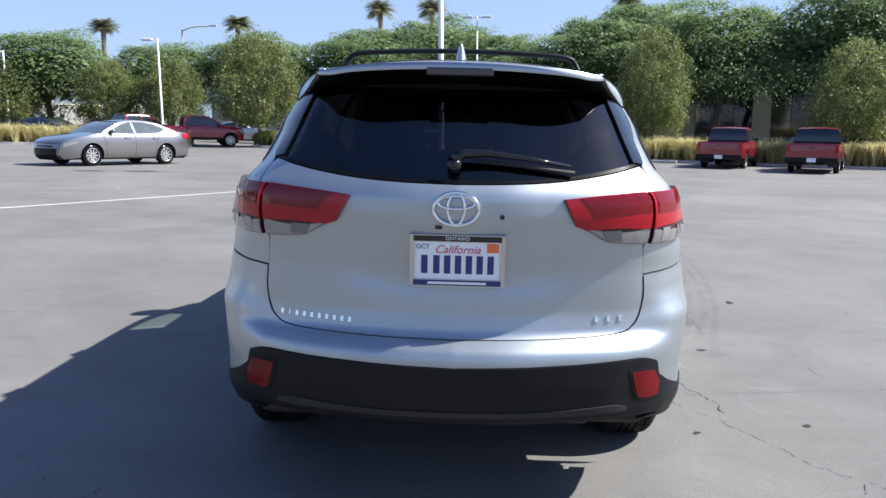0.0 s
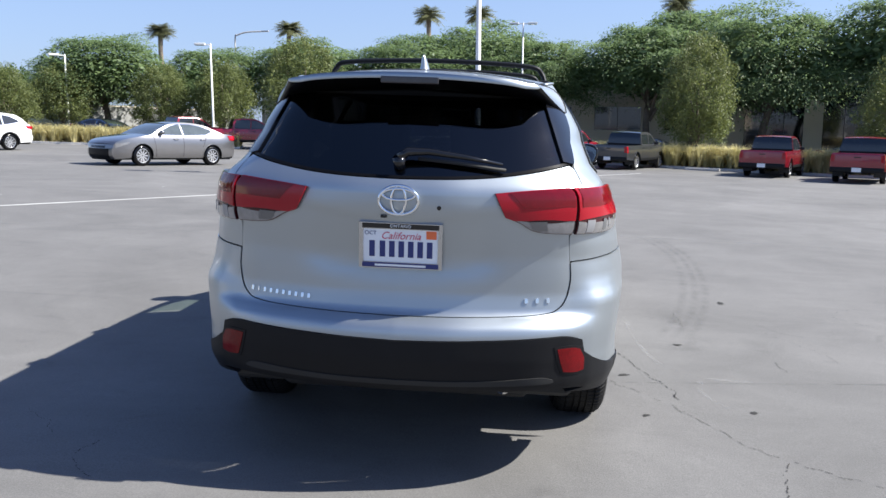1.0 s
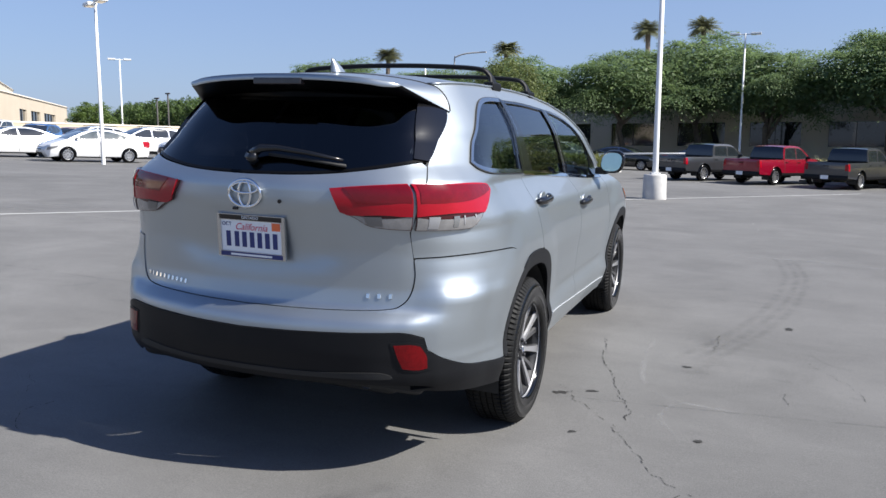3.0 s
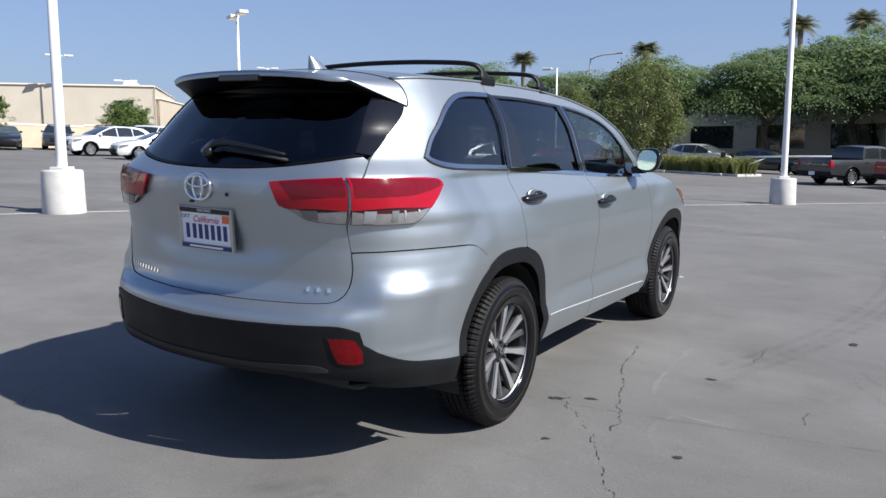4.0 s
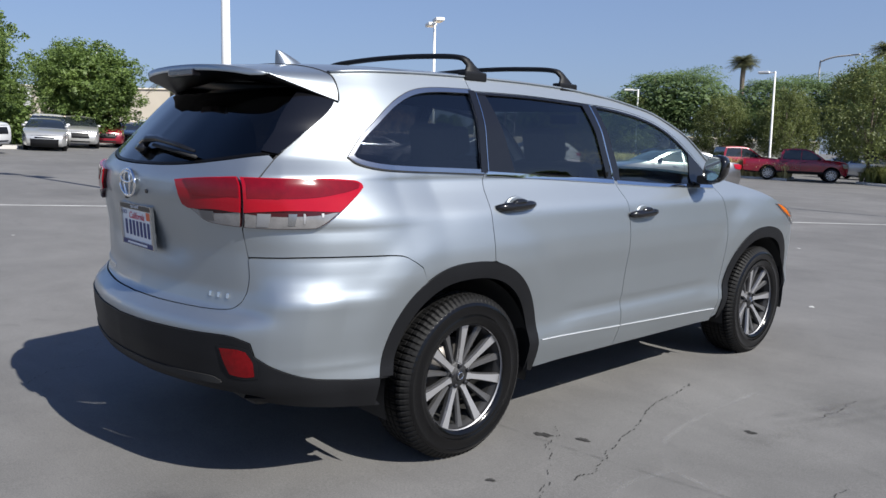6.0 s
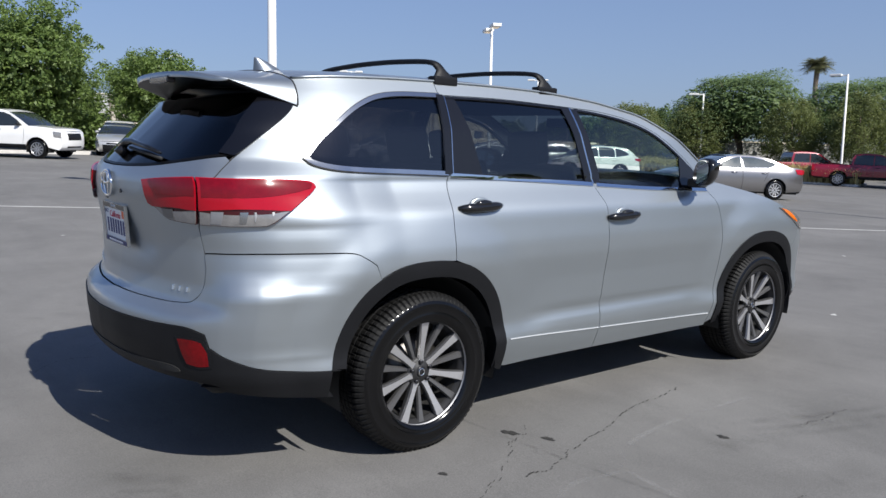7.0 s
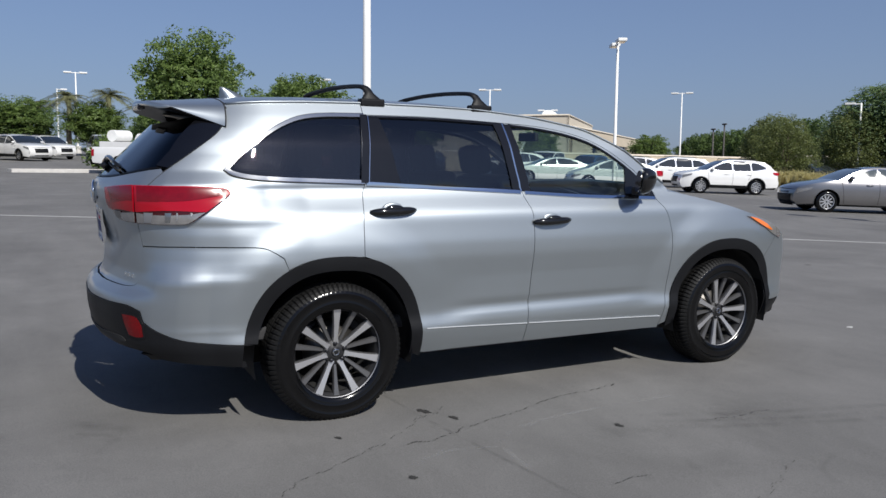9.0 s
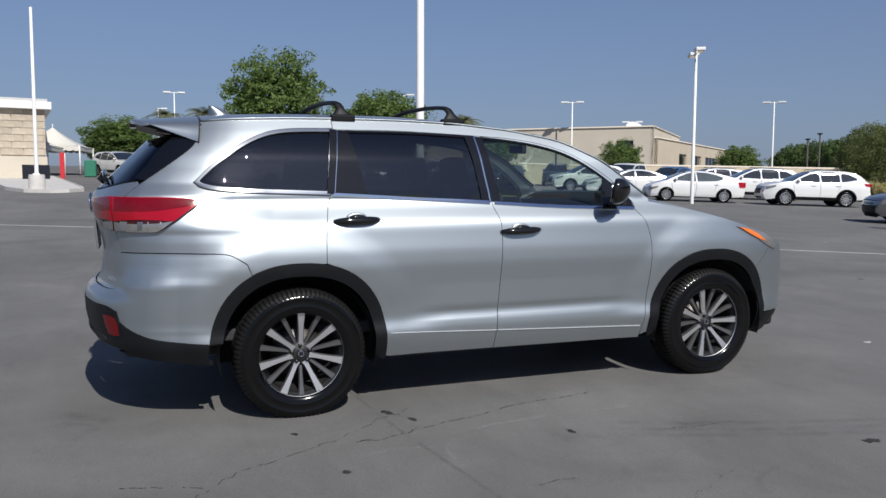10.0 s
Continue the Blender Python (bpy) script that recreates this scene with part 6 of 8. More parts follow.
    for nm, key, pts in sp["top"]:
        seg = catmull(S(pts), 5) if nm != "bed" else S(pts)
        v, f = [], []
        for y, z in seg:
            hw = half * float(wz(z)) * float(narrow(y)) - (.0 if nm != "bed" else .07)
            for u in us:
                end = .10 * (1 - u * u) * (np.clip((y - L0 + .6) / .6, 0, 1) - np.clip((L1 + .5 - y) / .5, 0, 1) * (0.25 if kind == "pickup" else 1))
                bow = .12 * (1 - u * u) if nm == "windscreen" else -.08 * (1 - u * u) * (kind != "pickup") if nm == "rear_window" else 0
                crown = .028 * (1 - u * u) if nm in ("roof", "bonnet", "boot_lid") else 0
                v.append((u * hw, y + end + bow * 0.5, z + crown))
        n = len(us)
        f = [(i * n + j, i * n + j + 1, (i + 1) * n + j + 1, (i + 1) * n + j) for i in range(len(seg) - 1) for j in range(n - 1)]
        ob = part(nm, to_mesh(nm, v, f, {"paint": P, "dark": D, "glass": G}[key], nm != "bed"), car)
    bm = bmesh.new()
    box(bm, -half * .8, half * .8, L1 + .15, L0 - .2, floor - .06, floor + .12, .02)
    part("underbody", bm, car, "", M["matt_black"])
    # front: grille, lamps
    fb = S(sp["top"][0][2])
    zf = float(fb[-1][1])
    zs_, ys_ = [float(q[1]) for q in fb], [float(q[0]) for q in fb]
    def nose_panel(z0, z1, wide, proud):
        """A panel that follows the bowed nose between two heights."""
        v, f = [], []
        levels = [z0, *np.linspace(z0 + .02, z1 - .02, 6), z1]
        for k, z in enumerate(levels):
            y = float(np.interp(z, zs_, ys_)) - (.02 if k in (0, 7) else 0)
            for u in np.linspace(-wide, wide, 11):
                v.append((u * half * float(wz(z)) * float(narrow(y)), y + proud + .10 * (1 - u * u) * float(np.clip((y - L0 + .6) / .6, 0, 1)), z))
        return v, [(i * 11 + j, i * 11 + j + 1, i * 11 + 12 + j, i * 11 + 11 + j) for i in range(7) for j in range(10)]
    gr = (.50, .13, .64) if kind == "sedan" else (.42, .20, .62) if kind == "hatch" else (.34, .05, .58)
    part("grille", to_mesh("grille", *nose_panel(zf - gr[0], zf - gr[1], gr[2] + (.16 if kind == "sedan" else 0), .014), D, False), car, "dark front grille")
    part("upper_grille", to_mesh("upper_grille", *nose_panel(zf - .13, zf - .04, .55, .012), M["gloss_black"], False), car)
    part("lower_grille", to_mesh("lower_grille", *nose_panel(floor - .02, floor + .06, .62, .02), D, False), car)
    tl = {"sedan": (.86, 1.04), "suv": (.96, 1.10), "hatch": (.72, 1.0), "pickup": (.80, 1.10)}[kind]
    for sx in (1, -1):
        hl_ = [(L0 - .06, zf - .12), (L0 - .08, zf + .02), (L0 - .50, zf + .10), (L0 - .46, zf + .02)] if kind != "pickup" else [(L0 - .02, zf - .24), (L0 - .02, zf - .02), (L0 - .30, zf + .02), (L0 - .26, zf - .20)]
        part("headlamp", sheet("headlamp", tidy(sum([catmull([hl_[i], hl_[(i + 1) % 4]], 4)[:-1] for i in range(4)], [])), side_at, M["clear_lens"], 0.2, 0.01, (), 0.012, sx < 0, RIGHT), car, "clear headlamp")
        ta = [(L1 + .05, tl[0] * kz), (L1 + .06, tl[1] * kz), (L1 + .34, tl[1] * kz), (L1 + .28, tl[0] * kz + .03)] if kind != "pickup" else [(L1 + .01, .80), (L1 + .01, 1.10), (L1 + .15, 1.10), (L1 + .15, .80)]
        lam = part("tail_lamp", sheet("tail_lamp", tidy(sum([catmull([ta[i], ta[(i + 1) % 4]], 4)[:-1] for i in range(4)], [])), side_at, M["red_lens"], 0.2, 0.01, (), 0.012, sx < 0, RIGHT), car, "red tail lamp")
        bm = bmesh.new()
        yb = L1 + (.005 if kind != "pickup" else .02)
        hw = half * (.80 if kind != "pickup" else .955)
        wlamp = .34 if kind != "pickup" else .13
        x0, x1 = sorted((sx * hw, sx * (hw - wlamp)))
        box(bm, x0, x1, yb - (.045 if kind != "pickup" else .012), yb + .03, tl[0] * kz + .02, tl[1] * kz - .01, .012)
        part("rear_lens", bm, lam, "", M["red_lens"])
    bm = bmesh.new()
    zp = .78 * kz if kind == "sedan" else .86 * kz if kind != "pickup" else .53
    yp = L1 - (.085 if kind != "pickup" else .10)
    box(bm, -.16, .16, yp - .012, yp + .03, zp - .08, zp + .08, .004)
    part("licence_plate", bm, car, "white licence plate", M["plate_white"])
    if kind == "pickup":
        bm = bmesh.new()
        box(bm, -.12, .12, L1 - .015, L1 + .02, .98, 1.02, .006)
        part("tailgate_handle", bm, car, "dark tailgate handle", M["gloss_black"])
    if kind == "suv":
        for sx in (1, -1):
            v, f = tube([(sx * half * cap, .05, roof - .02), (sx * half * cap, .0, roof + .03), (sx * half * cap, -1.3, roof + .02), (sx * half * cap, -1.4, roof - .05)], .018, 6)
            part("roof_rail", to_mesh("roof_rail", v, f, M["gloss_black"]), car)
    return car


def park(kind, name, paint, x, y, heading, label, **kw):
    return vehicle(kind, name, paint, standing(x, y, heading), label, **kw)


# silver sedan in the open lot
park("sedan", "sedan", "sedan_silver", -11.5, 23.25, 211, "silver four-door sedan parked in the open lot", glass="glass_light", stretch=(1, .97, 1))
# pickups along the planted strip
HEAD = 29
park("pickup", "pickup_truck", "grey_paint", 0.1, 38.7, HEAD + 8, "dark grey pickup truck parked nose to the planter", category="truck", group="pickups along the planter")
park("pickup", "pickup_truck", "red_paint", 3.1, 37.8, HEAD + 4, "bright red pickup truck parked between two grey ones", category="truck", group="pickups along the planter")
park("pickup", "pickup_truck", "grey_paint", 6.3, 36.8, HEAD, "dark grey pickup truck parked beside ornamental grass", category="truck", group="pickups along the planter")
park("pickup", "pickup_truck", "red_paint", 12.25, 33.7, HEAD - 1, "bright red pickup truck parked between grass clumps", category="truck", group="pickups along the planter")
park("pickup", "pickup_truck", "red_paint", 14.75, 30.5, HEAD - 1, "bright red pickup truck at the end of the row", category="truck", group="pickups along the planter")
# red pickups seen from the side
park("pickup", "pickup_truck", "red_paint", -15.5, 43.7, 62, "bright red pickup truck parked side-on by the trees", category="truck")
park("pickup", "pickup_truck", "red_paint", -19.5, 44.1, 40, "bright red pickup truck behind another red one", category="truck")
# white cars
park("suv", "crossover", "white_paint", -23.2, 29.6, 206, "white coupe-shaped crossover with dark lower trim", group="white cars for sale")
park("hatch", "hatchback", "white_paint", -26.4, 25.4, 206, "white wedge-shaped hatchback with steel-look wheels", group="white cars for sale", glass="glass_light")
park("suv", "crossover", "white_paint", -29.2, 31.7, 206, "white seven-seat family crossover behind the hatchback", stretch=(1.02, 1.05, 1.04), group="white cars for sale")
park("sedan", "sedan", "white_paint", -31.5, 25.2, 200, "white sedan in the row of stock cars", group="white cars for sale")
park("suv", "crossover", "white_paint", -33.5, 32.2, 200, "white crossover in the row of stock cars", group="white cars for sale")
park("suv", "crossover", "blue_paint", -39.5, 34.0, 150, "dark blue crossover far off in the lot")
park("pickup", "pickup_truck", "white_paint", -37.5, 29.2, 150, "white pickup truck far off in the lot", category="truck")
park("sedan", "sedan", "red_paint", -42.5, 39.5, 150, "red sedan far off in the lot")
park("suv", "crossover", "white_paint", -36.5, 25.6, 190, "white crossover far off in the lot")
# dark cars by the wall
for x, y in ((-46.0, 20.3), (-46.2, 22.8), (-46.4, 25.4)):
    park("sedan", "sedan", "black_paint", x, y, 118, "black sedan parked nose-out by the tan wall", group="black cars by the wall", glass="glass_light")
park("suv", "crossover", "grey_paint", -47.0, 29.4, 125, "dark grey crossover parked by the tan wall")
# row of cars facing the lot
for (x, y), kind, paint in zip(((-39.4, 11.4), (-41.4, 13.6), (-43.7, 15.8), (-46.1, 18.1), (-48.7, 20.4), (-51.4, 22.8), (-54.3, 25.2)), ("suv", "suv", "suv", "sedan", "suv", "sedan", "sedan"), ("white_paint", "beige_silver", "red_paint", "black_paint", "white_paint", "white_paint", "white_paint")):
    word = {"white_paint": "white", "beige_silver": "light silver", "red_paint": "dark red", "black_paint": "black"}[paint]
    park(kind, "crossover" if kind == "suv" else "sedan", paint, x, y, 108, word + (" crossover" if kind == "suv" else " sedan") + " in a row facing the lot", group="row of cars facing the lot")
# service truck with its load
truck = park("pickup", "service_truck", "white_paint", -32.6, 5.1, 44, "white service pickup truck with a loaded bed", category="truck", stretch=(1.07, 1.13, 1.06))
sup = standing(-32.6, 5.1, 44)


def bed_load():
    e = empty("utility_box", sup @ Matrix.Translation((0, -2.0, 0)))
    tagged(e, "white steel utility box carried in the truck bed", "tool box")
    bm = bmesh.new()
    box(bm, -.85, .85, -1.0, .75, .86, 1.46, .03)
    part("box_body", bm, e, "", M["white_paint"])
    v, f = tube([(-.55, -.55, 1.72), (.55, -.55, 1.72)], .26, 20)
    part("hose_reel", to_mesh("hose_reel", v, f, M["pole_white"], False), e, "white hose reel")
    bm = bmesh.new()
    box(bm, -.06, .06, -.62, -.48, 1.46, 1.72, .01)
    part("reel_stand", bm, e, "", M["pole_grey"])


bed_load()
park("sedan", "sedan", "blue_paint", -47.2, 5.2, 300, "bright blue sedan parked behind the service truck")
park("pickup", "pickup_truck", "white_paint", -53.6, 4.0, 265, "white pickup truck parked beside a round bush", category="truck")
park("suv", "crossover", "white_paint", -54.6, -1.1, 60, "white minivan parked in front of the tent", stretch=(1.03, 1.08, 1.02))
park("suv", "crossover", "white_paint", -58.8, .6, 60, "white crossover parked behind a minivan")
park("sedan", "sedan", "beige_silver", -37.0, 10.6, 108, "light silver sedan at the end of the row", group="row of cars facing the lot")
# cars under the trees beyond the barrier
park("suv", "crossover", "white_paint", -9.6, 49.6, 105, "white crossover under the trees beyond the grass", glass="glass_light")
park("sedan", "sedan", "black_paint", -5.6, 48.8, 105, "black sedan in the shade beyond the barrier")
park("sedan", "sedan", "grey_paint", -0.6, 47.6, 105, "dark grey sedan in the shade beyond the barrier")
park("sedan", "sedan", "black_paint", 8.9, 45.2, 105, "black sedan in the shade behind the grass")
park("sedan", "sedan", "beige_silver", -14.9, 51.5, 105, "light silver sedan under the trees")
park("sedan", "sedan", "black_paint", 19.5, 41.2, 105, "black sedan in the shade behind the grass")

park("sedan", "sedan", "black_paint", -26.5, 47.8, 105, "black sedan in the shade beyond the dry grass")
park("sedan", "sedan", "grey_paint", -31.2, 46.9, 105, "dark grey sedan in the shade beyond the dry grass")

# ---- light poles ----
def light_pole(x, y, height, heads="twin", turn=0.0, base=True, material="pole_white", label="tall white lot light pole on a round concrete base"):
    p = empty("light_pole", Matrix.Translation(on_ground(x, y)) @ Matrix.Rotation(turn, 4, "Z"))
    tagged(p, label, "light pole", group="lot light poles")
    z0 = 0.0
    if base:
        v, f = lathe([(0.0, -.3), (.33, -.3), (.33, .02), (.315, .66), (.30, .69), (.0, .70)], 32, "z")
        part("concrete_base", to_mesh("concrete_base", v, f, M["concrete"]), p, "round pale concrete base")
        z0 = .69
        bm = bmesh.new()
        box(bm, -.13, .13, -.13, .13, z0 - .01, z0 + .05, .01)
        part("base_plate", bm, p, "", M[material])
    v, f = lathe([(.085, z0), (.082, z0 + .3), (.055, height), (.0, height + .01)], 16, "z")
    part("mast", to_mesh("mast", v, f, M[material]), p)
    arms = {"twin": (-1, 1), "single": (1,), "none": ()}[heads]
    for s in arms:
        bm = bmesh.new()
        box(bm, min(0, s * .55), max(0, s * .55), -.035, .035, height - .10, height - .03, .01)
        arm = part("arm", bm, p, "", M[material])
        bm = bmesh.new()
        x0, x1 = sorted((s * .35, s * 1.05))
        box(bm, x0, x1, -.20, .20, height - .12, height + .03, .04)
        head = part("lamp_head", bm, p, "white box-shaped lamp head", M[material])
        bm = bmesh.new()
        box(bm, x0 + .06, x1 - .06, -.15, .15, height - .13, height - .115, .004)
        part("lamp_lens", bm, head, "", M["clear_lens"])
    return p


light_pole(POLE_A.x, POLE_A.y, 9.0, "twin", 0.3)
light_pole(POLE_B.x, POLE_B.y, 9.0, "twin", 0.3)
light_pole(-23.8, 23.4, 6.75, "twin", 2.65, False, label="tall white lot light pole with twin heads")
light_pole(-20.2, 50.4, 6.75, "single", math.pi + .2, False, label="tall white lot light pole with one head")
light_pole(-31.3, 51.5, 5.8, "single", math.pi + .6, False, label="tall white lot light pole with one head")
light_pole(1.1, 58.2, 9.6, "twin", 0.0, False, label="tall white lot light pole with twin heads")
light_pole(-54.6, 57.2, 7.9, "twin", 0.75, False, label="tall white lot light pole with twin heads")
light_pole(-59.6, 37.95, 7.4, "twin", 1.0, False, label="tall white lot light pole with twin heads")
light_pole(-65.0, 48.3, 6.1, "twin", 0.9, False, label="tall white lot light pole with twin heads")
light_pole(-69.4, 24.6, 8.0, "single", 1.0, False, label="tall white lot light pole with one head")
light_pole(-80.0, 3.5, 7.8, "twin", 1.5, True, label="tall white lot light pole with twin heads")
light_pole(-95.0, 2.2, 7.0, "single", 1.5, False, label="tall white lot light pole with one head")
light_pole(-31.9, -3.85, 7.6, "none", 0.0, True, label="plain white pole on a square kerbed island")
for x, y, h in ((-50.7, 57.6, 4.3), (-50.0, 58.3, 4.8)):
    p = empty("utility_pole", Matrix.Translation(on_ground(x, y)))
    tagged(p, "slim dark pole by the hedge", "utility pole", group="dark poles")
    v, f = lathe([(.09, 0), (.07, h), (0, h + .02)], 10, "z")
    part("mast", to_mesh("mast", v, f, M["wood_pole"]), p)
    bm = bmesh.new()
    box(bm, -.25, .25, -.08, .08, h - .08, h + .06, .02)
    part("lamp_head", bm, p, "", M["wood_pole"])


def street_lamp():
    p = empty("street_lamp", Matrix.Translation(on_ground(-26.6, 73.4)))
    tagged(p, "grey street lamp with a long curved arm", "street lamp")
    pts = catmull([(0, 0, 0), (0, 0, 5), (0, 0, 9.3), (.25, 0, 9.75), (1.2, .2, 10.05), (2.6, .5, 10.15)], 6)
    v, f = tube(pts, .075, 8)
    part("mast", to_mesh("mast", v, f, M["pole_grey"]), p)
    bm = bmesh.new()
    box(bm, 2.5, 3.2, .38, .68, 10.1, 10.22, .03)
    part("lamp_head", bm, p, "", M["pole_grey"])


street_lamp()


# ---- kerbs, planting strips ----
def raised_bed(name, pts, height, label, top="soil"):
    """A kerbed bed with a concrete edge along its outline."""
    pts = [Vector(q) for q in pts]
    n = len(pts)
    cx = sum(pts, Vector((0, 0))) / n
    inner = [q + (cx - q).normalized() * .16 for q in pts]
    v = [on_ground(q.x, q.y, -.05) for q in pts] + [on_ground(q.x, q.y, height) for q in pts] + [on_ground(q.x, q.y, height) for q in inner] + [on_ground(q.x, q.y, height - .04) for q in inner]
    f = []
    for k in range(3):
        f += [(k * n + i, k * n + (i + 1) % n, (k + 1) * n + (i + 1) % n, (k + 1) * n + i) for i in range(n)]
    kerb = tagged(part("kerb", to_mesh("kerb", v, f, M["concrete"], False)), label, "kerb", kind="structure")
    v = [on_ground(q.x, q.y, height - .04) for q in inner]
    part("bed_surface", to_mesh("bed_surface", v, [tuple(range(n))], M[top], False), kerb)
    return kerb


def ribbon(p0, p1, width, turn=1):
    """Corner points of a bed from p0 to p1 in steps, width to its far side."""
    a, b = Vector(p0), Vector(p1)
    k = max(2, int((b - a).length / 3))
    d = (b - a).normalized()
    nrm = Vector((-d.y, d.x)) * turn
    near = [a.lerp(b, i / k) for i in range(k + 1)]
    return [*near, *[q + nrm * width for q in near[::-1]]]


BED_EAST = [(4.2, 40.4), (24.0, 29.5)]
BED_MID = [(-12.6, 44.4), (-5.9, 41.6)]
BED_WEST = [(-34.0, 37.5), (-15.6, 42.6)]
raised_bed("kerb", ribbon(*BED_EAST, 3.0), .13, "concrete kerb round the ornamental grass bed")
raised_bed("kerb", ribbon(*BED_MID, 2.2), .13, "concrete kerb round the ornamental grass bed")
raised_bed("kerb", ribbon(*BED_WEST, 3.0), .13, "concrete kerb round the ornamental grass bed")
raised_bed("kerb", [(-30.3, -2.5), (-30.0, -3.2), (-30.6, -4.2), (-33, -5.2), (-60, -11.5), (-60, -6.5), (-33.4, -2.2), (-31.2, -2.0)], .14, "pale concrete kerb round a corner island", "concrete")
raised_bed("kerb", [(-35.0, 2.6), (-35.4, -1.2), (-36.2, -1.4), (-36.0, 3.4), (-37, 9.5), (-36.2, 9.2)], .14, "pale concrete kerb across the lot", "concrete")
for a, b in (((-11.6, 43.4), (-10.2, 42.8)), ((-8.2, 42.2), (-6.8, 41.6)), ((9.0, 37.0), (10.5, 36.1)), ((19.0, 31.4), (20.4, 30.6))):
    va, vb = Vector(a), Vector(b)
    mid = (va + vb) / 2
    w = part("wheel_stop", (lambda q: (box(q, -.85, .85, -.08, .08, 0, .12, .025), q)[1])(bmesh.new()), None, "", M["concrete"])
    w.matrix_world = Matrix.Translation(on_ground(mid.x, mid.y)) @ Matrix.Rotation(math.atan2(vb.y - va.y, vb.x - va.x), 4, "Z")
    tagged(w, "pale concrete wheel stop at a parking bay", "wheel stop", group="wheel stops")


def grass_patch(name, p0, p1, width, count, h0, h1, material, seed, label, turn=1):
    rnd = np.random.RandomState(seed)
    a, b = np.array(p0), np.array(p1)
    d = (b - a) / np.linalg.norm(b - a)
    nrm = np.array((-d[1], d[0])) * turn
    v, f = [], []
    for _ in range(count):
        c = a + (b - a) * rnd.rand() + nrm * (width * rnd.rand() * .9 + .1)
        hh = h0 + (h1 - h0) * rnd.rand()
        gz = ground_z(*c) + .08
        for _ in range(46):
            t = 2 * math.pi * rnd.rand()
            lean = hh * (0.15 + 0.75 * rnd.rand())
            r0 = .10 * rnd.rand()
            w = .010 + .012 * rnd.rand()
            ct, st = math.cos(t), math.sin(t)
            base = np.array((c[0] + r0 * ct, c[1] + r0 * st, gz))
            tip = base + np.array((ct * lean, st * lean, hh * (1.05 - .35 * rnd.rand()) - lean * .25))
            midp = base + np.array((ct * lean * .35, st * lean * .35, hh * .72))
            s = np.array((-st, ct, 0)) * w
            k = len(v)
            v += [base - s, base + s, midp + s * .8, midp - s * .8, tip]
            f += [(k, k + 1, k + 2, k + 3), (k + 3, k + 2, k + 4)]
    ob = part(name, to_mesh(name, v, f, M[material], False))
    return tagged(ob, label, "grass", kind="stuff")


grass_patch("ornamental_grass", BED_EAST[0], BED_EAST[1], 2.4, 520, .8, 1.45, "grass_dry", 3, "tall straw-coloured fountain grass in a kerbed bed")
grass_patch("ornamental_grass", BED_MID[0], BED_MID[1], 1.8, 220, .7, 1.2, "grass_green", 4, "green and straw fountain grass in a kerbed bed")
grass_patch("ornamental_grass", BED_WEST[0], BED_WEST[1], 2.4, 400, .75, 1.3, "grass_dry", 5, "tall straw-coloured fountain grass in a kerbed bed")
grass_patch("ornamental_grass", (-36, 52), (-24, 56), 2.0, 120, .6, 1.0, "grass_dry", 6, "dry grass along the foot of the hedge")


# barrier arm
def barrier():
    e = empty("barrier_gate", Matrix.Translation(on_ground(-6.9, 42.6)))
    tagged(e, "white barrier arm on two short posts across a drive", "barrier")
    for x in (0, .75):
        bm = bmesh.new()
        box(bm, x - .05, x + .05, -.05, .05, 0, 1.0, .01)
        part("post", bm, e, "", M["pole_white"])
    bm = bmesh.new()
    box(bm, -.12, .12, -.1, .1, .95, 1.25, .02)
    part("sign_panel", bm, e, "black sign on the post", M["gloss_black"])
    v, f = tube([(.7, 0, 1.0), (3.5, -.35, 1.05), (6.6, -.8, 1.08)], .045, 8)
    part("barrier_arm", to_mesh("barrier_arm", v, f, M["pole_white"]), e, "long white barrier arm")
    v, f = tube([(.75, 0, .35), (2.2, -.18, .95)], .03, 8)
    part("brace", to_mesh("brace", v, f, M["pole_white"]), e)


barrier()


# ---- trees ----
def leaves(centres, radii, per, size, rnd, flat=0.5, droop=0.0):
    """Loose leaf quads on and in a set of clumps."""
    n = len(centres) * per
    c = np.repeat(np.asarray(centres), per, 0)
    r = np.repeat(np.asarray(radii), per)
    d = rnd.normal(size=(n, 3))
    d /= np.linalg.norm(d, axis=1)[:, None]
    q = c + d * (r * rnd.uniform(.35, 1.0, n) ** .6)[:, None] * [1, 1, flat]
    q[:, 2] -= droop * rnd.rand(n) ** 2 * r
    nrm = d * .6 + rnd.normal(size=(n, 3)) * .6 + [0, 0, .5]
    nrm /= np.linalg.norm(nrm, axis=1)[:, None]
    u = np.cross(nrm, rnd.normal(size=(n, 3)))
    u /= np.linalg.norm(u, axis=1)[:, None]
    w = np.cross(nrm, u)
    s = size * rnd.uniform(.6, 1.3, n)[:, None]
    v = np.stack([q - u * s, q + w * s * .5, q + u * s, q - w * s * .5], 1).reshape(-1, 3)
    return v


def leaf_mesh(name, v, material):
    n = len(v) // 4
    me = bpy.data.meshes.new(name)
    me.vertices.add(4 * n)
    me.vertices.foreach_set("co", v.ravel())
    me.loops.add(4 * n)
    me.loops.foreach_set("vertex_index", np.arange(4 * n, dtype=np.int32))
    me.polygons.add(n)
    me.polygons.foreach_set("loop_start", np.arange(0, 4 * n, 4, dtype=np.int32))
    me.polygons.foreach_set("loop_total", np.full(n, 4, np.int32))
    me.materials.append(material)
    me.update()
    return me


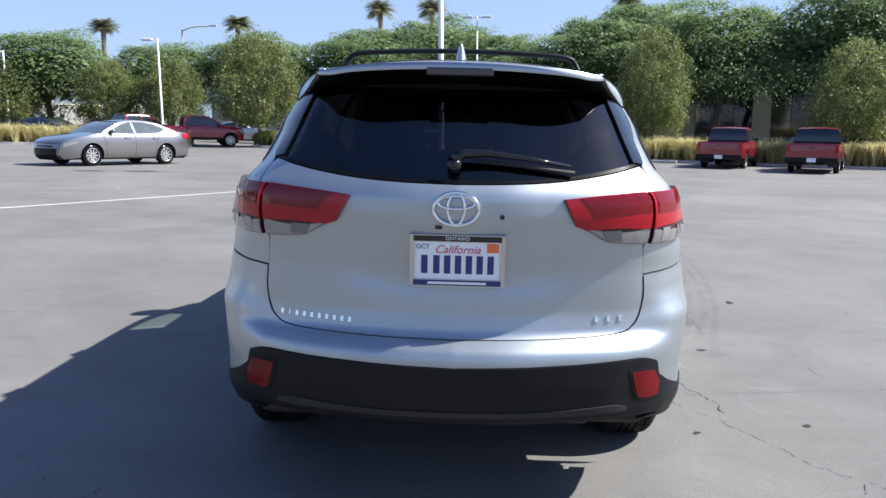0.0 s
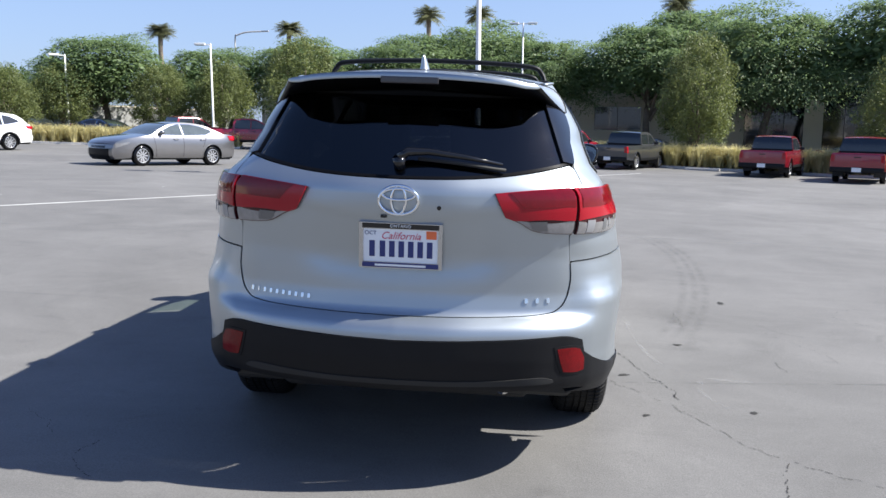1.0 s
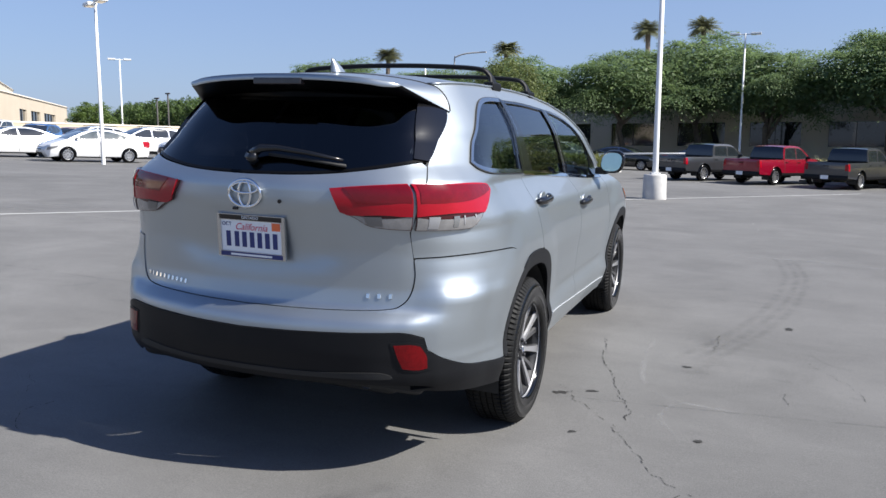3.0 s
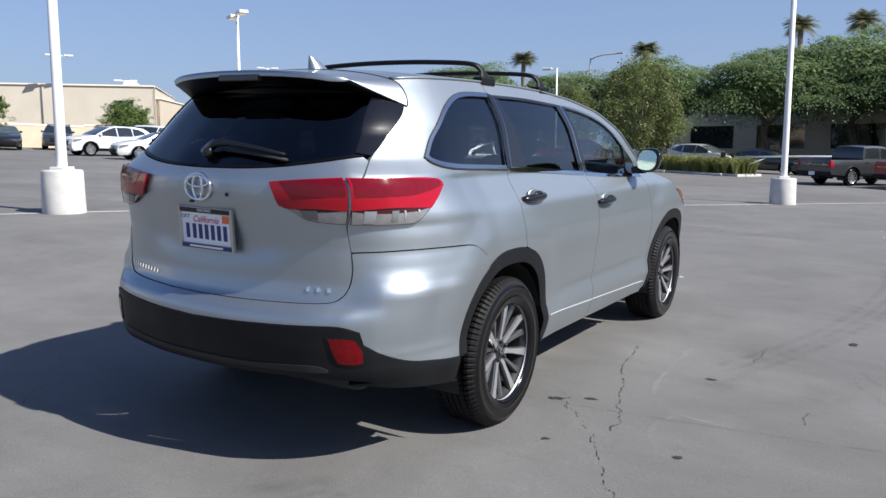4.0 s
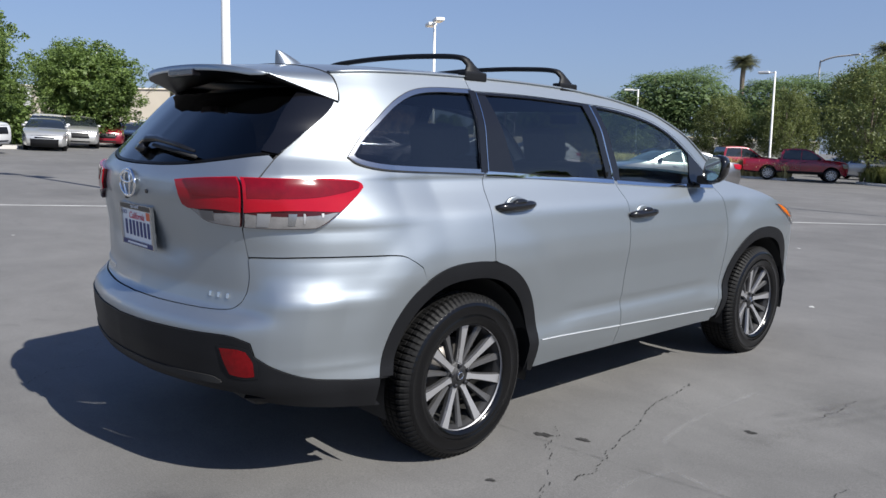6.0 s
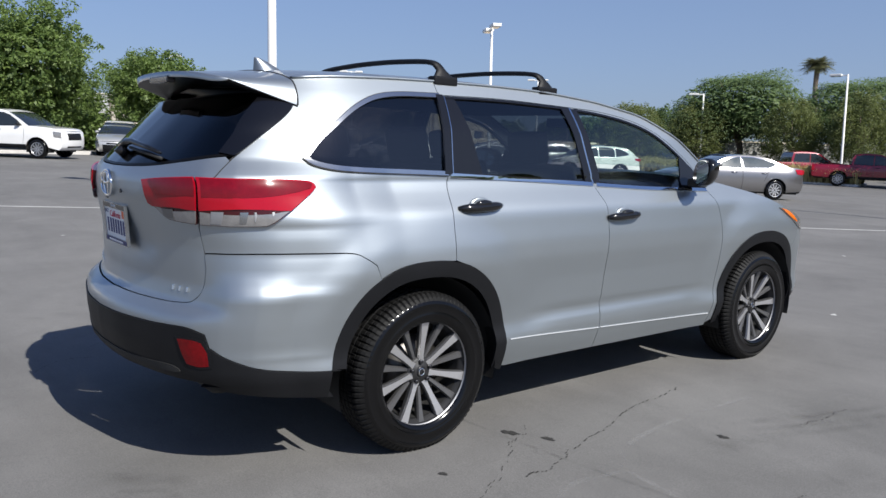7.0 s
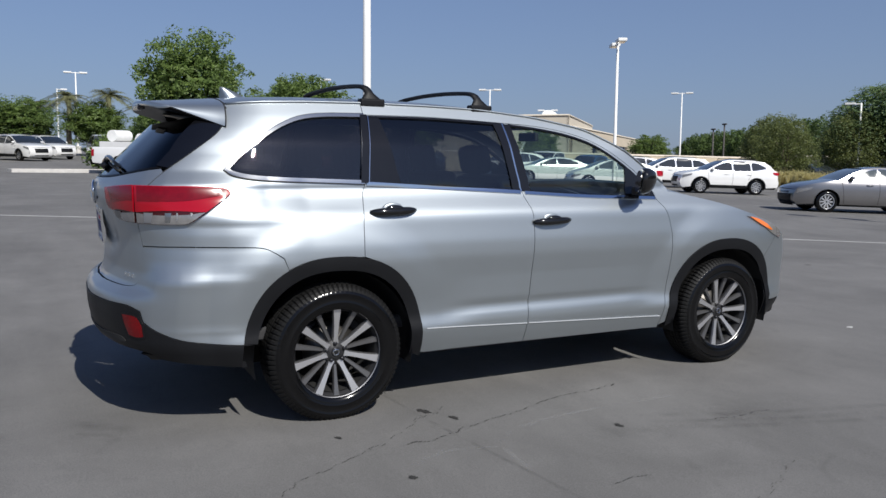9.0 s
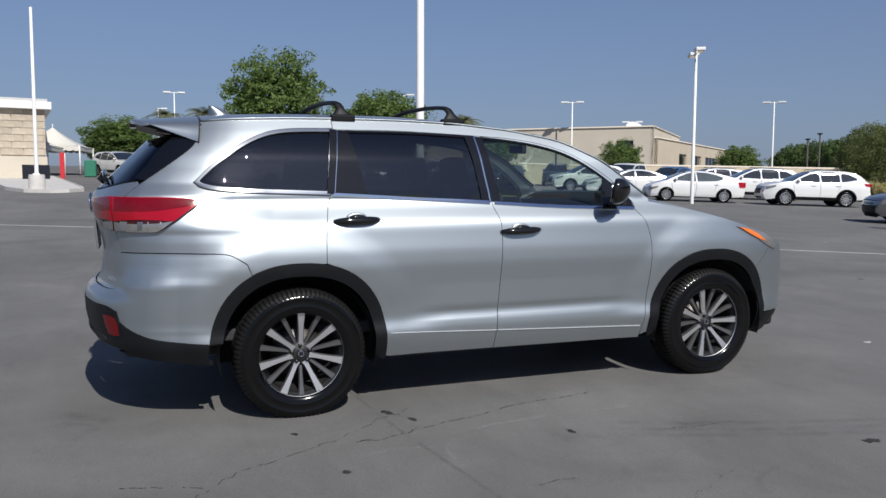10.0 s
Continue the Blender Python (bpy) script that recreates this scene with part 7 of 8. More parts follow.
def limbs(rnd, height, fork, spread, trunk_r, count=7):
    """A tapered trunk with bent limbs."""
    v, f = [], []
    def add(pts, rad):
        a, b = tube(catmull(pts, 4), list(np.linspace(rad[0], rad[1], (len(pts) - 1) * 4 + 1)), 8)
        k = len(v)
        v.extend(a)
        f.extend([tuple(k + i for i in q) for q in b])
    add([(0, 0, -.1), (.05 * spread, 0, fork * .5), (0, .05 * spread, fork * 1.05), (.1, .1, height * .75)], (trunk_r, trunk_r * .45))
    for k in range(count):
        a = 2 * math.pi * (k + rnd.rand() * .6) / count
        z0 = fork * (.75 + .5 * rnd.rand())
        r = spread * (.45 + .45 * rnd.rand())
        z1 = fork + (height - fork) * (.35 + .5 * rnd.rand())
        add([(0, 0, z0), (r * .4 * math.cos(a), r * .4 * math.sin(a), z0 + (z1 - z0) * .55), (r * math.cos(a), r * math.sin(a), z1)], (trunk_r * .5, trunk_r * .12))
    return v, f


def tree(name, label, crown_fn, material, height, fork, spread, trunk_r, seed, category="tree", group=""):
    rnd = np.random.RandomState(seed)
    t = empty(name)
    tagged(t, label, category, group=group)
    v, f = limbs(rnd, height, fork, spread, trunk_r)
    part("trunk", to_mesh("trunk", v, f, M["bark"]), t)
    part("crown", leaf_mesh("crown", crown_fn(rnd), M[material]), t)
    return t


def egg_crown(height, low, width, clumps=560, per=46, size=.068):
    def fn(rnd):
        c, r = [], []
        while len(c) < clumps:
            p = rnd.uniform(-1, 1, 3)
            z = (p[2] + 1) / 2
            shape = math.sin(math.pi * min(1, z * .93 + .07) ** .75) ** .55
            q = math.hypot(p[0], p[1])
            a = math.atan2(p[1], p[0])
            edge = shape * (1 + .12 * math.sin(3 * a + 5 * z) + .10 * math.sin(7 * a - 9 * z))
            if q < edge and q > edge * .45:
                c.append((p[0] * width / 2, p[1] * width / 2, low + z * (height - low)))
                r.append(rnd.uniform(.22, .50))
        return leaves(c, r, per, size, rnd, .9)
    return fn


def full_crown(height, low, width, clumps, per, size, flat=.7, droop=.2, wild=.22, r0=.28, r1=.62):
    """A full rounded crown with an uneven, lobed outline."""
    def fn(rnd):
        off = rnd.uniform(-50, 50, 3)
        c, r = [], []
        while len(c) < clumps:
            d = rnd.normal(size=3)
            d /= np.linalg.norm(d)
            edge = 1 + wild * 1.6 * noise.noise(Vector(d * 1.9 + off)) + wild * noise.noise(Vector(d * 4.5 + off))
            q = edge * (1 - .52 * rnd.rand() ** 1.6)
            taper = 1 - .18 * max(0, -d[2])
            c.append((d[0] * q * width / 2 * taper, d[1] * q * width / 2 * taper, max(low * .8, low + (height - low) * (.46 + .54 * d[2] * q))))
            r.append(rnd.uniform(r0, r1))
        heart = leaves([(0, 0, low + (height - low) * .48)] * 6, [width * .40] * 6, 420, .24, rnd, (height - low) / width)
        return np.concatenate([leaves(c, r, per, size, rnd, flat, droop), heart])
    return fn


def spray_crown(height, low, width, lobes=22, sprays=32, per=60, size=.088):
    """A spreading crown in tiers: each lobe throws drooping sprays of small leaves outwards."""
    def fn(rnd):
        pos, along = [], []
        for k in range(lobes):
            a = 2 * math.pi * (k * .618 + .1 * rnd.rand())
            up = (k + .5) / lobes
            q = width / 2 * .60 * math.sqrt(1 - up * .86) * rnd.uniform(.45, 1.3)
            z = low + (height - low) * (.22 + .62 * up) + rnd.uniform(-.8, .8)
            hub = np.array((q * math.cos(a), q * math.sin(a), z))
            reach = width * rnd.uniform(.15, .25) * (1.15 - .3 * up)
            for _ in range(sprays):
                b = a + rnd.normal() * 1.35
                rise = rnd.uniform(.0, .62)
                d = np.array((math.cos(b) * math.cos(rise), math.sin(b) * math.cos(rise), math.sin(rise)))
                ln = reach * rnd.uniform(.75, 1.3)
                t = rnd.rand(per) ** .7
                side_v = np.array((-math.sin(b), math.cos(b), 0))
                droop = rnd.uniform(.35, .75) * ln
                p = hub + np.outer(t * ln, d) + np.outer(rnd.normal(size=per) * .16 * ln * (.5 + t), side_v)
                p[:, 2] += -droop * t ** 2.2 + rnd.normal(size=per) * .06
                p[:, 2] = np.minimum(p[:, 2], height)
                pos.append(p)
                along.append(np.tile(d, (per, 1)) - np.outer(2.2 * droop / ln * t ** 1.2, (0, 0, .8)) + rnd.normal(size=(per, 3)) * .30)
        p, u = np.concatenate(pos), np.concatenate(along)
        u /= np.linalg.norm(u, axis=1)[:, None]
        n = len(p)
        w = np.cross(u, [0, 0, 1.0] + rnd.normal(size=(n, 3)) * .30)
        w /= np.linalg.norm(w, axis=1)[:, None]
        sz = size * rnd.uniform(.6, 1.4, n)[:, None]
        # broad shaded leaves fill the inside of the crown
        m = 4600
        d = rnd.normal(size=(m, 3))
        d *= (rnd.rand(m) ** .4 / np.linalg.norm(d, axis=1))[:, None]
        inner = d * [width * .36, width * .36, (height - low) * .36] + [0, 0, low + (height - low) * .50]
        lie = rnd.normal(size=(m, 3)) * .4 + d * .5 + [0, 0, 1.0]
        turn = np.cross(lie, rnd.normal(size=(m, 3)))
        turn /= np.linalg.norm(turn, axis=1)[:, None]
        flat = np.cross(lie, turn)
        flat /= np.linalg.norm(flat, axis=1)[:, None]
        p, u, w, sz = np.concatenate([p, inner]), np.concatenate([u, turn]), np.concatenate([w, flat]), np.concatenate([sz, rnd.uniform(.20, .34, (m, 1))])
        return np.stack([p - u * sz, p + w * sz * .42, p + u * sz, p - w * sz * .42], 1).reshape(-1, 3)
    return fn


def stand(master, x, y, turn, scale=1.0, lift=0.0):
    s = scale if isinstance(scale, tuple) else (scale,) * 3
    c = copy_thing(master, Matrix.Translation(on_ground(x, y, lift)) @ Matrix.Rotation(turn, 4, "Z"))
    c.scale = s
    return c


def place(master, x, y, turn=0.0, scale=1.0):
    s = scale if isinstance(scale, tuple) else (scale,) * 3
    master.matrix_basis = Matrix.Translation(on_ground(x, y)) @ Matrix.Rotation(turn, 4, "Z")
    master.scale = s
    return master


PEAR = "round-topped pear tree with dense dull green leaves"
pears = [tree("pear_tree", PEAR, egg_crown(6.6, 1.3, 4.6), "leaf_pear", 6.2, 1.5, 1.9, .11, s, group="pear trees in the beds") for s in (11, 12)]
place(pears[0], -12.2, 44.6, 0.2, (1.08, 1.08, 1.05))
place(pears[1], 10.3, 40.4, 0.8, (.82, .82, 1.07))
for i, (x, y, s, h) in enumerate(((18.6, 35.5, .88, .92), (28.0, 30.2, .9, .9), (-20.7, 54.0, .92, .92), (-25.4, 53.8, .94, .85), (-32.0, 51.9, 1.05, .80), (-30.5, 43.0, .85, .70), (-34.5, 46.5, .9, .75))):
    stand(pears[i % 2], x, y, i * 1.3, (s, s, h))

FEATHER = "broad spreading tree with feathery drooping green foliage"
bigs = [tree("shade_tree", FEATHER, spray_crown(9.6, 1.7 if s == 21 else 2.9, 13.6), "leaf_feather", 9.0, 3.0, 5.0, .30, s, group="shade trees behind the lot") for s in (21, 22, 23)]
place(bigs[0], -31.0, 56.0, 0.0, (1.0, 1.0, .88))
place(bigs[1], -8.0, 62.0, 1.0, (1.0, 1.0, .98))
place(bigs[2], 3.0, 62.5, 2.0, (.95, .95, 1.0))
for i, (x, y, s, h) in enumerate(((-23.5, 60.0, .95, .84), (-16.0, 61.0, 1.0, .92), (11.0, 60.0, 1.1, 1.12), (19.0, 57.0, 1.15, 1.22), (27.0, 54.0, 1.15, 1.28), (35.0, 50.0, 1.15, 1.28), (50.0, 46.0, 1.1, 1.26), (-2.5, 66.0, 1.15, 1.16), (15.5, 66.0, 1.2, 1.36), (-37.0, 62.0, .7, .66))):
    stand(bigs[i % 3], x, y, i * 0.9 + .3, (s, s, h))

HEDGE = "dense clipped row tree with dark green leaves"
hedges = [tree("hedge_tree", HEDGE, egg_crown(5.0, .2, 4.6, 400, 40, .11), "leaf_dark", 4.4, .6, 1.6, .12, s, group="row of hedge trees") for s in (31, 32)]
place(hedges[0], -41.5, 61.5, 0, (1, 1, 1.1))
place(hedges[1], -45.0, 63.0, 1, (1, 1, 1.12))
for i in range(7):
    stand(hedges[i % 2], -48.4 - 3.5 * i, 64.4 + 1.6 * i, i * 1.7, (1, 1, 1.05 - .03 * i))

LEAFY = "leafy bright green tree with an uneven open crown"
leafy = [tree("leafy_tree", LEAFY, full_crown(7.3, 1.1, 5.8, 440, 50, .092, .8, .15, .24, .25, .55), "leaf_bright", 7.2, 2.0, 2.6, .16, s, group="leafy trees") for s in (41, 42)]
place(leafy[0], -40.5, 7.6, 0, (1.05, 1.05, 1.02))
place(leafy[1], -42.8, 14.8, 1, (1.0, 1.0, .82))
for i, (x, y, s, h) in enumerate(((-55.0, 17.6, .85, .92), (-62.5, 20.0, .7, .98), (-50.0, 11.5, .8, .62), (-50.3, 25.5, .72, .56), (-48.9, 36.3, .60, .50), (-51.0, 50.0, .68, .50), (-65.0, -1.4, 1.1, .62), (-70.0, 4.5, .9, .66), (-46.0, 7.0, .7, .5), (-60.0, 8.5, .9, .52))):
    stand(leafy[i % 2], x, y, i * 1.1, (s, s, h))
bush = tree("bush", "round yellow-green clipped bush", egg_crown(2.0, .05, 2.2, 150, 30, .09), "leaf_bright", 1.6, .3, .6, .05, 51, "bush", "clipped bushes")
place(bush, -46.3, 4.0, 0, .95)
stand(bush, -38.6, 3.4, 1, (1.1, 1.1, .9))
stand(bush, -43.8, 10.4, 2, (1.5, 1.5, 1.2))


def palm(height, seed, fan):
    rnd = np.random.RandomState(seed)
    t = empty("palm_tree")
    tagged(t, "tall fan palm with a ragged crown" if fan else "slender feather palm with arching fronds", "palm tree", group="palms")
    v, f = tube([(0, 0, -.2), (.05, 0, height * .4), (0, .1, height * .8), (0, 0, height)], [.24, .20, .18, .20], 10)
    part("trunk", to_mesh("trunk", v, f, M["palm_bark"]), t)
    v, f = [], []
    count = 90 if fan else 34
    for k in range(count):
        a = 2 * math.pi * rnd.rand()
        lift = rnd.uniform(-.9, 1.1) if fan else rnd.uniform(-.45, 1.5)
        ln = rnd.uniform(1.1, 1.5) if fan else rnd.uniform(1.7, 2.3)
        ca, sa = math.cos(a), math.sin(a)
        spine = []
        for i in range(8):
            u = i / 7
            spine.append(np.array((ca * ln * u * math.cos(lift * .8), sa * ln * u * math.cos(lift * .8), height + ln * u * math.sin(lift * .8) - (.25 if fan else .62) * ln * u * u)))
        side_v = np.array((-sa, ca, 0))
        for i in range(7):
            for s in (-1, 1):
                for j in range(3):
                    p = spine[i] + (spine[i + 1] - spine[i]) * j / 3
                    w = (.46 if fan else .50) * math.sin(math.pi * (.15 + .8 * (i + j / 3) / 7))
                    tip = p + side_v * s * w + (spine[i + 1] - spine[i]) * .9 + np.array((0, 0, -.22 * w - .05 * rnd.rand()))
                    q = p + (spine[i + 1] - spine[i]) * .26
                    k0 = len(v)
                    v += [p, q, tip]
                    f.append((k0, k0 + 1, k0 + 2))
    part("crown", to_mesh("crown", v, f, M["leaf_palm"], False), t)
    return t


fan_palm, feather_palm = palm(12.5, 61, True), palm(6.2, 62, False)
place(fan_palm, -8.6, 82.0, 0, (1.3, 1.3, 1.07))
for i, (x, y, h) in enumerate(((-3.2, 82.5, 1.09), (-36.7, 79.2, .85), (-22.8, 79.0, .90), (15.9, 76.0, 1.12))):
    stand(fan_palm, x, y, i * 1.2, (1.3, 1.3, h))
place(feather_palm, -65.1, 29.4, 0, (1.1, 1.1, .88))
for i, (x, y, h) in enumerate(((-70.3, 2.4, .80), (-70.0, 5.6, .84), (-72.0, 8.6, .72), (-74.0, .2, .70))):
    stand(feather_palm, x, y, i * 1.2, (1.1, 1.1, h))


# ---- buildings ----
def block_building(name, label, corner, along_deg, length, depth, height, wall, parapet=.35, windows=(), roof="stucco_grey"):
    """A flat-roofed building from its near corner; windows are (face, from, to, sill, head)."""
    b = empty(name, Matrix.Translation(on_ground(*corner, -.4)) @ Matrix.Rotation(radians(along_deg), 4, "Z"))
    tagged(b, label, "building")
    height += .4
    faces = {"front": ((0, 0), (length, 0)), "end": ((length, 0), (length, depth)), "back": ((length, depth), (0, depth)), "side": ((0, depth), (0, 0))}
    for nm, (p, q) in faces.items():
        p, q = Vector(p), Vector(q)
        ln = (q - p).length
        holes, outline = [], [(0, 0), (ln, 0), (ln, height), (0, height)]
        mine = [w for w in windows if w[0] == nm]
        for _, a, c, z0, z1 in mine:
            holes.append([(a, z0 + .4), (c, z0 + .4), (c, z1 + .4), (a, z1 + .4)])
        d = (q - p).normalized()
        nrm = Vector((d.y, -d.x))
        at = lambda r, p=p, d=d: np.stack([p.x + r[:, 0] * d.x, p.y + r[:, 0] * d.y, r[:, 1]], 1)
        w = part("wall", sheet("wall", outline, at, M[wall], 3.0, .28, holes, 0, False, np.array((nrm.x, nrm.y, 0.0))), b)
        for _, a, c, z0, z1 in mine:
            win = empty("window")
            win.parent = b
            back = .18
            gl = [p + d * a - nrm * back, p + d * c - nrm * back]
            v = [(gl[0].x, gl[0].y, z0 + .4), (gl[1].x, gl[1].y, z0 + .4), (gl[1].x, gl[1].y, z1 + .4), (gl[0].x, gl[0].y, z1 + .4)]
            part("pane", to_mesh("pane", v, [(0, 1, 2, 3)], M["glass_dark"], False), win, "dark window pane")
            for k in range(1, max(2, int((c - a) / 1.4))):
                m0 = p + d * (a + (c - a) * k / max(2, int((c - a) / 1.4))) - nrm * (back - .03)
                bm = bmesh.new()
                box(bm, m0.x - .03, m0.x + .03, m0.y - .03, m0.y + .03, z0 + .4, z1 + .4)
                part("mullion", bm, win, "", M["alloy_dark"])
    part("roof", to_mesh("roof", [(.0, .0, height - parapet), (length, 0, height - parapet), (length, depth, height - parapet), (0, depth, height - parapet)], [(0, 1, 2, 3)], M[roof], False), b)
    for (p, q) in faces.values():
        v, f = tube([(*p, height + .02), (*q, height + .02)], .12, 4)
        part("coping", to_mesh("coping", v, f, M["stucco_light"], False), b)
    return b


# tan building with its near corner towards the lot
block_building("stucco_building", "low tan stucco building with dark recessed windows", (-78.3, 21.6), 45.0, 32, 18, 4.2, "stucco_light", windows=[("front", 17.0, 19.8, 1.9, 3.2), ("front", 28.6, 30.2, 1.2, 3.0)])
block_building("stucco_building", "tan stucco wing with a band of dark windows", (-55.9, 44.8), 128.0, 34, 12, 4.15, "stucco", windows=[("front", 8, 11, 1.2, 3.0), ("front", 13, 17.5, 1.2, 3.0), ("front", 19.5, 26, 1.2, 3.0)])
block_building("pale_building", "pale grey building with a deep flat canopy", (-98, 20), 60.0, 22, 14, 4.8, "stucco_grey", windows=[("front", 1, 9, .6, 2.6), ("front", 11, 20, .6, 2.6)])
block_building("office_building", "long beige office building behind the trees", (-24, 73), -9.0, 46, 14, 6.5, "stucco_light", windows=[("front", 2 + 6 * k, 6 + 6 * k, 1.0, 3.0) for k in range(7)])
block_building("office_building", "beige office building with tall dark glazing behind trees", (18, 66.5), -27.0, 44, 14, 7.5, "stucco_light", windows=[("front", 2 + 6 * k, 6.6 + 6 * k, .5, 5.6) for k in range(7)])
for nm, p0, p1, h, wall, lab in (("boundary_wall", (-51.0, 12.5), (-51.0, 34.0), 1.5, "block_wall", "low tan block wall along the lot"), ("boundary_wall", (-51.0, 34.0), (-44.6, 57.0), 1.6, "block_wall", "low tan block wall along the lot"), ("boundary_wall", (-44.6, 57.0), (-37.5, 58.5), 1.9, "block_wall", "low tan block wall below the hedge"), ("boundary_wall", (-37.5, 58.5), (-24.0, 68.0), 2.3, "stucco_grey", "grey boundary wall in the shade of the trees")):
    a, b = Vector(p0), Vector(p1)
    k = 8
    v, f = [], []
    d = (b - a).normalized()
    nrm = Vector((-d.y, d.x)) * .1
    for i in range(k + 1):
        q = a.lerp(b, i / k)
        g = ground_z(q.x, q.y)
        for off, z in ((nrm, g - .3), (nrm, g + h), (-nrm, g + h), (-nrm, g - .3)):
            v.append((q.x + off.x, q.y + off.y, z))
    f = [(4 * i + j, 4 * i + j + 1, 4 * i + 5 + j, 4 * i + 4 + j) for i in range(k) for j in range(3)] + [(0, 1, 2, 3), (4 * k, 4 * k + 1, 4 * k + 2, 4 * k + 3)]
    tagged(part(nm, to_mesh(nm, v, f, M[wall], False)), lab, "wall", kind="structure")
    v, f = tube([on_ground(*(a.lerp(b, i / k)), h + .03) for i in range(k + 1)], .13, 4)
    tagged(part("wall_coping", to_mesh("wall_coping", v, f, M["stucco_light"], False)), "cream coping along the block wall", "wall", kind="structure")

# ---- showroom corner and tent ----
def stone_showroom():
    b = empty("showroom", Matrix.Translation(on_ground(-47.0, -5.0, -.2)) @ Matrix.Rotation(radians(188), 4, "Z"))
    tagged(b, "showroom corner clad in tan stone blocks under a white fascia", "building")
    bm = bmesh.new()
    box(bm, 0.12, 22, 0.12, 14, 0, 4.3)
    part("wall_core", bm, b, "", M["stucco"])
    blocks = []
    for wdt in (1.18, .58):
        q = bmesh.new()
        box(q, .01, wdt - .01, -.12, .02, .01, .39, .015)
        me = bpy.data.meshes.new("stone_block")
        q.to_mesh(me)
        q.free()
        me.materials.append(M["stone_tan"])
        blocks.append(me)
    for face in (0, 1):
        for row in range(2, 11):
            if row in (2, 3):
                continue
            x = -.6 if row % 2 else 0.0
            while x < 7.2:
                me = blocks[0] if x >= 0 else blocks[1]
                px = max(x, 0)
                o = part("stone_block", me, b)
                o.matrix_basis = Matrix.Translation((px, .14, row * .4)) if face == 0 else Matrix.Translation((.14, px + (1.18 if me is blocks[0] else .58), row * .4)) @ Matrix.Rotation(radians(-90), 4, "Z")
                x = px + (1.2 if me is blocks[0] else .6)
    bm = bmesh.new()
    box(bm, -.05, 22.1, -.05, 14.1, .0, 1.55, .02)
    part("plinth", bm, b, "cream plinth", M["stucco_light"])
    bm = bmesh.new()
    box(bm, -.35, 22.4, -.35, 14.4, 4.3, 4.75, .03)
    part("fascia", bm, b, "white roof fascia", M["pole_white"])
    bm = bmesh.new()
    box(bm, -.15, 22.2, -.15, 14.2, 4.75, 4.92, .02)
    part("roof_edge", bm, b, "pale green roof edge", M["stucco_grey"])
    s = part("sign_board", (lambda q: (box(q, -.7, .7, -.03, .03, 0, .9, .01), q)[1])(bmesh.new()), None, "", M["gloss_black"])
    s.matrix_world = Matrix.Translation(on_ground(-44.6, -5.3, .02)) @ Matrix.Rotation(radians(100), 4, "Z") @ Matrix.Rotation(radians(-14), 4, "X")
    tagged(s, "black sign board leaning by the showroom wall", "sign board")


stone_showroom()


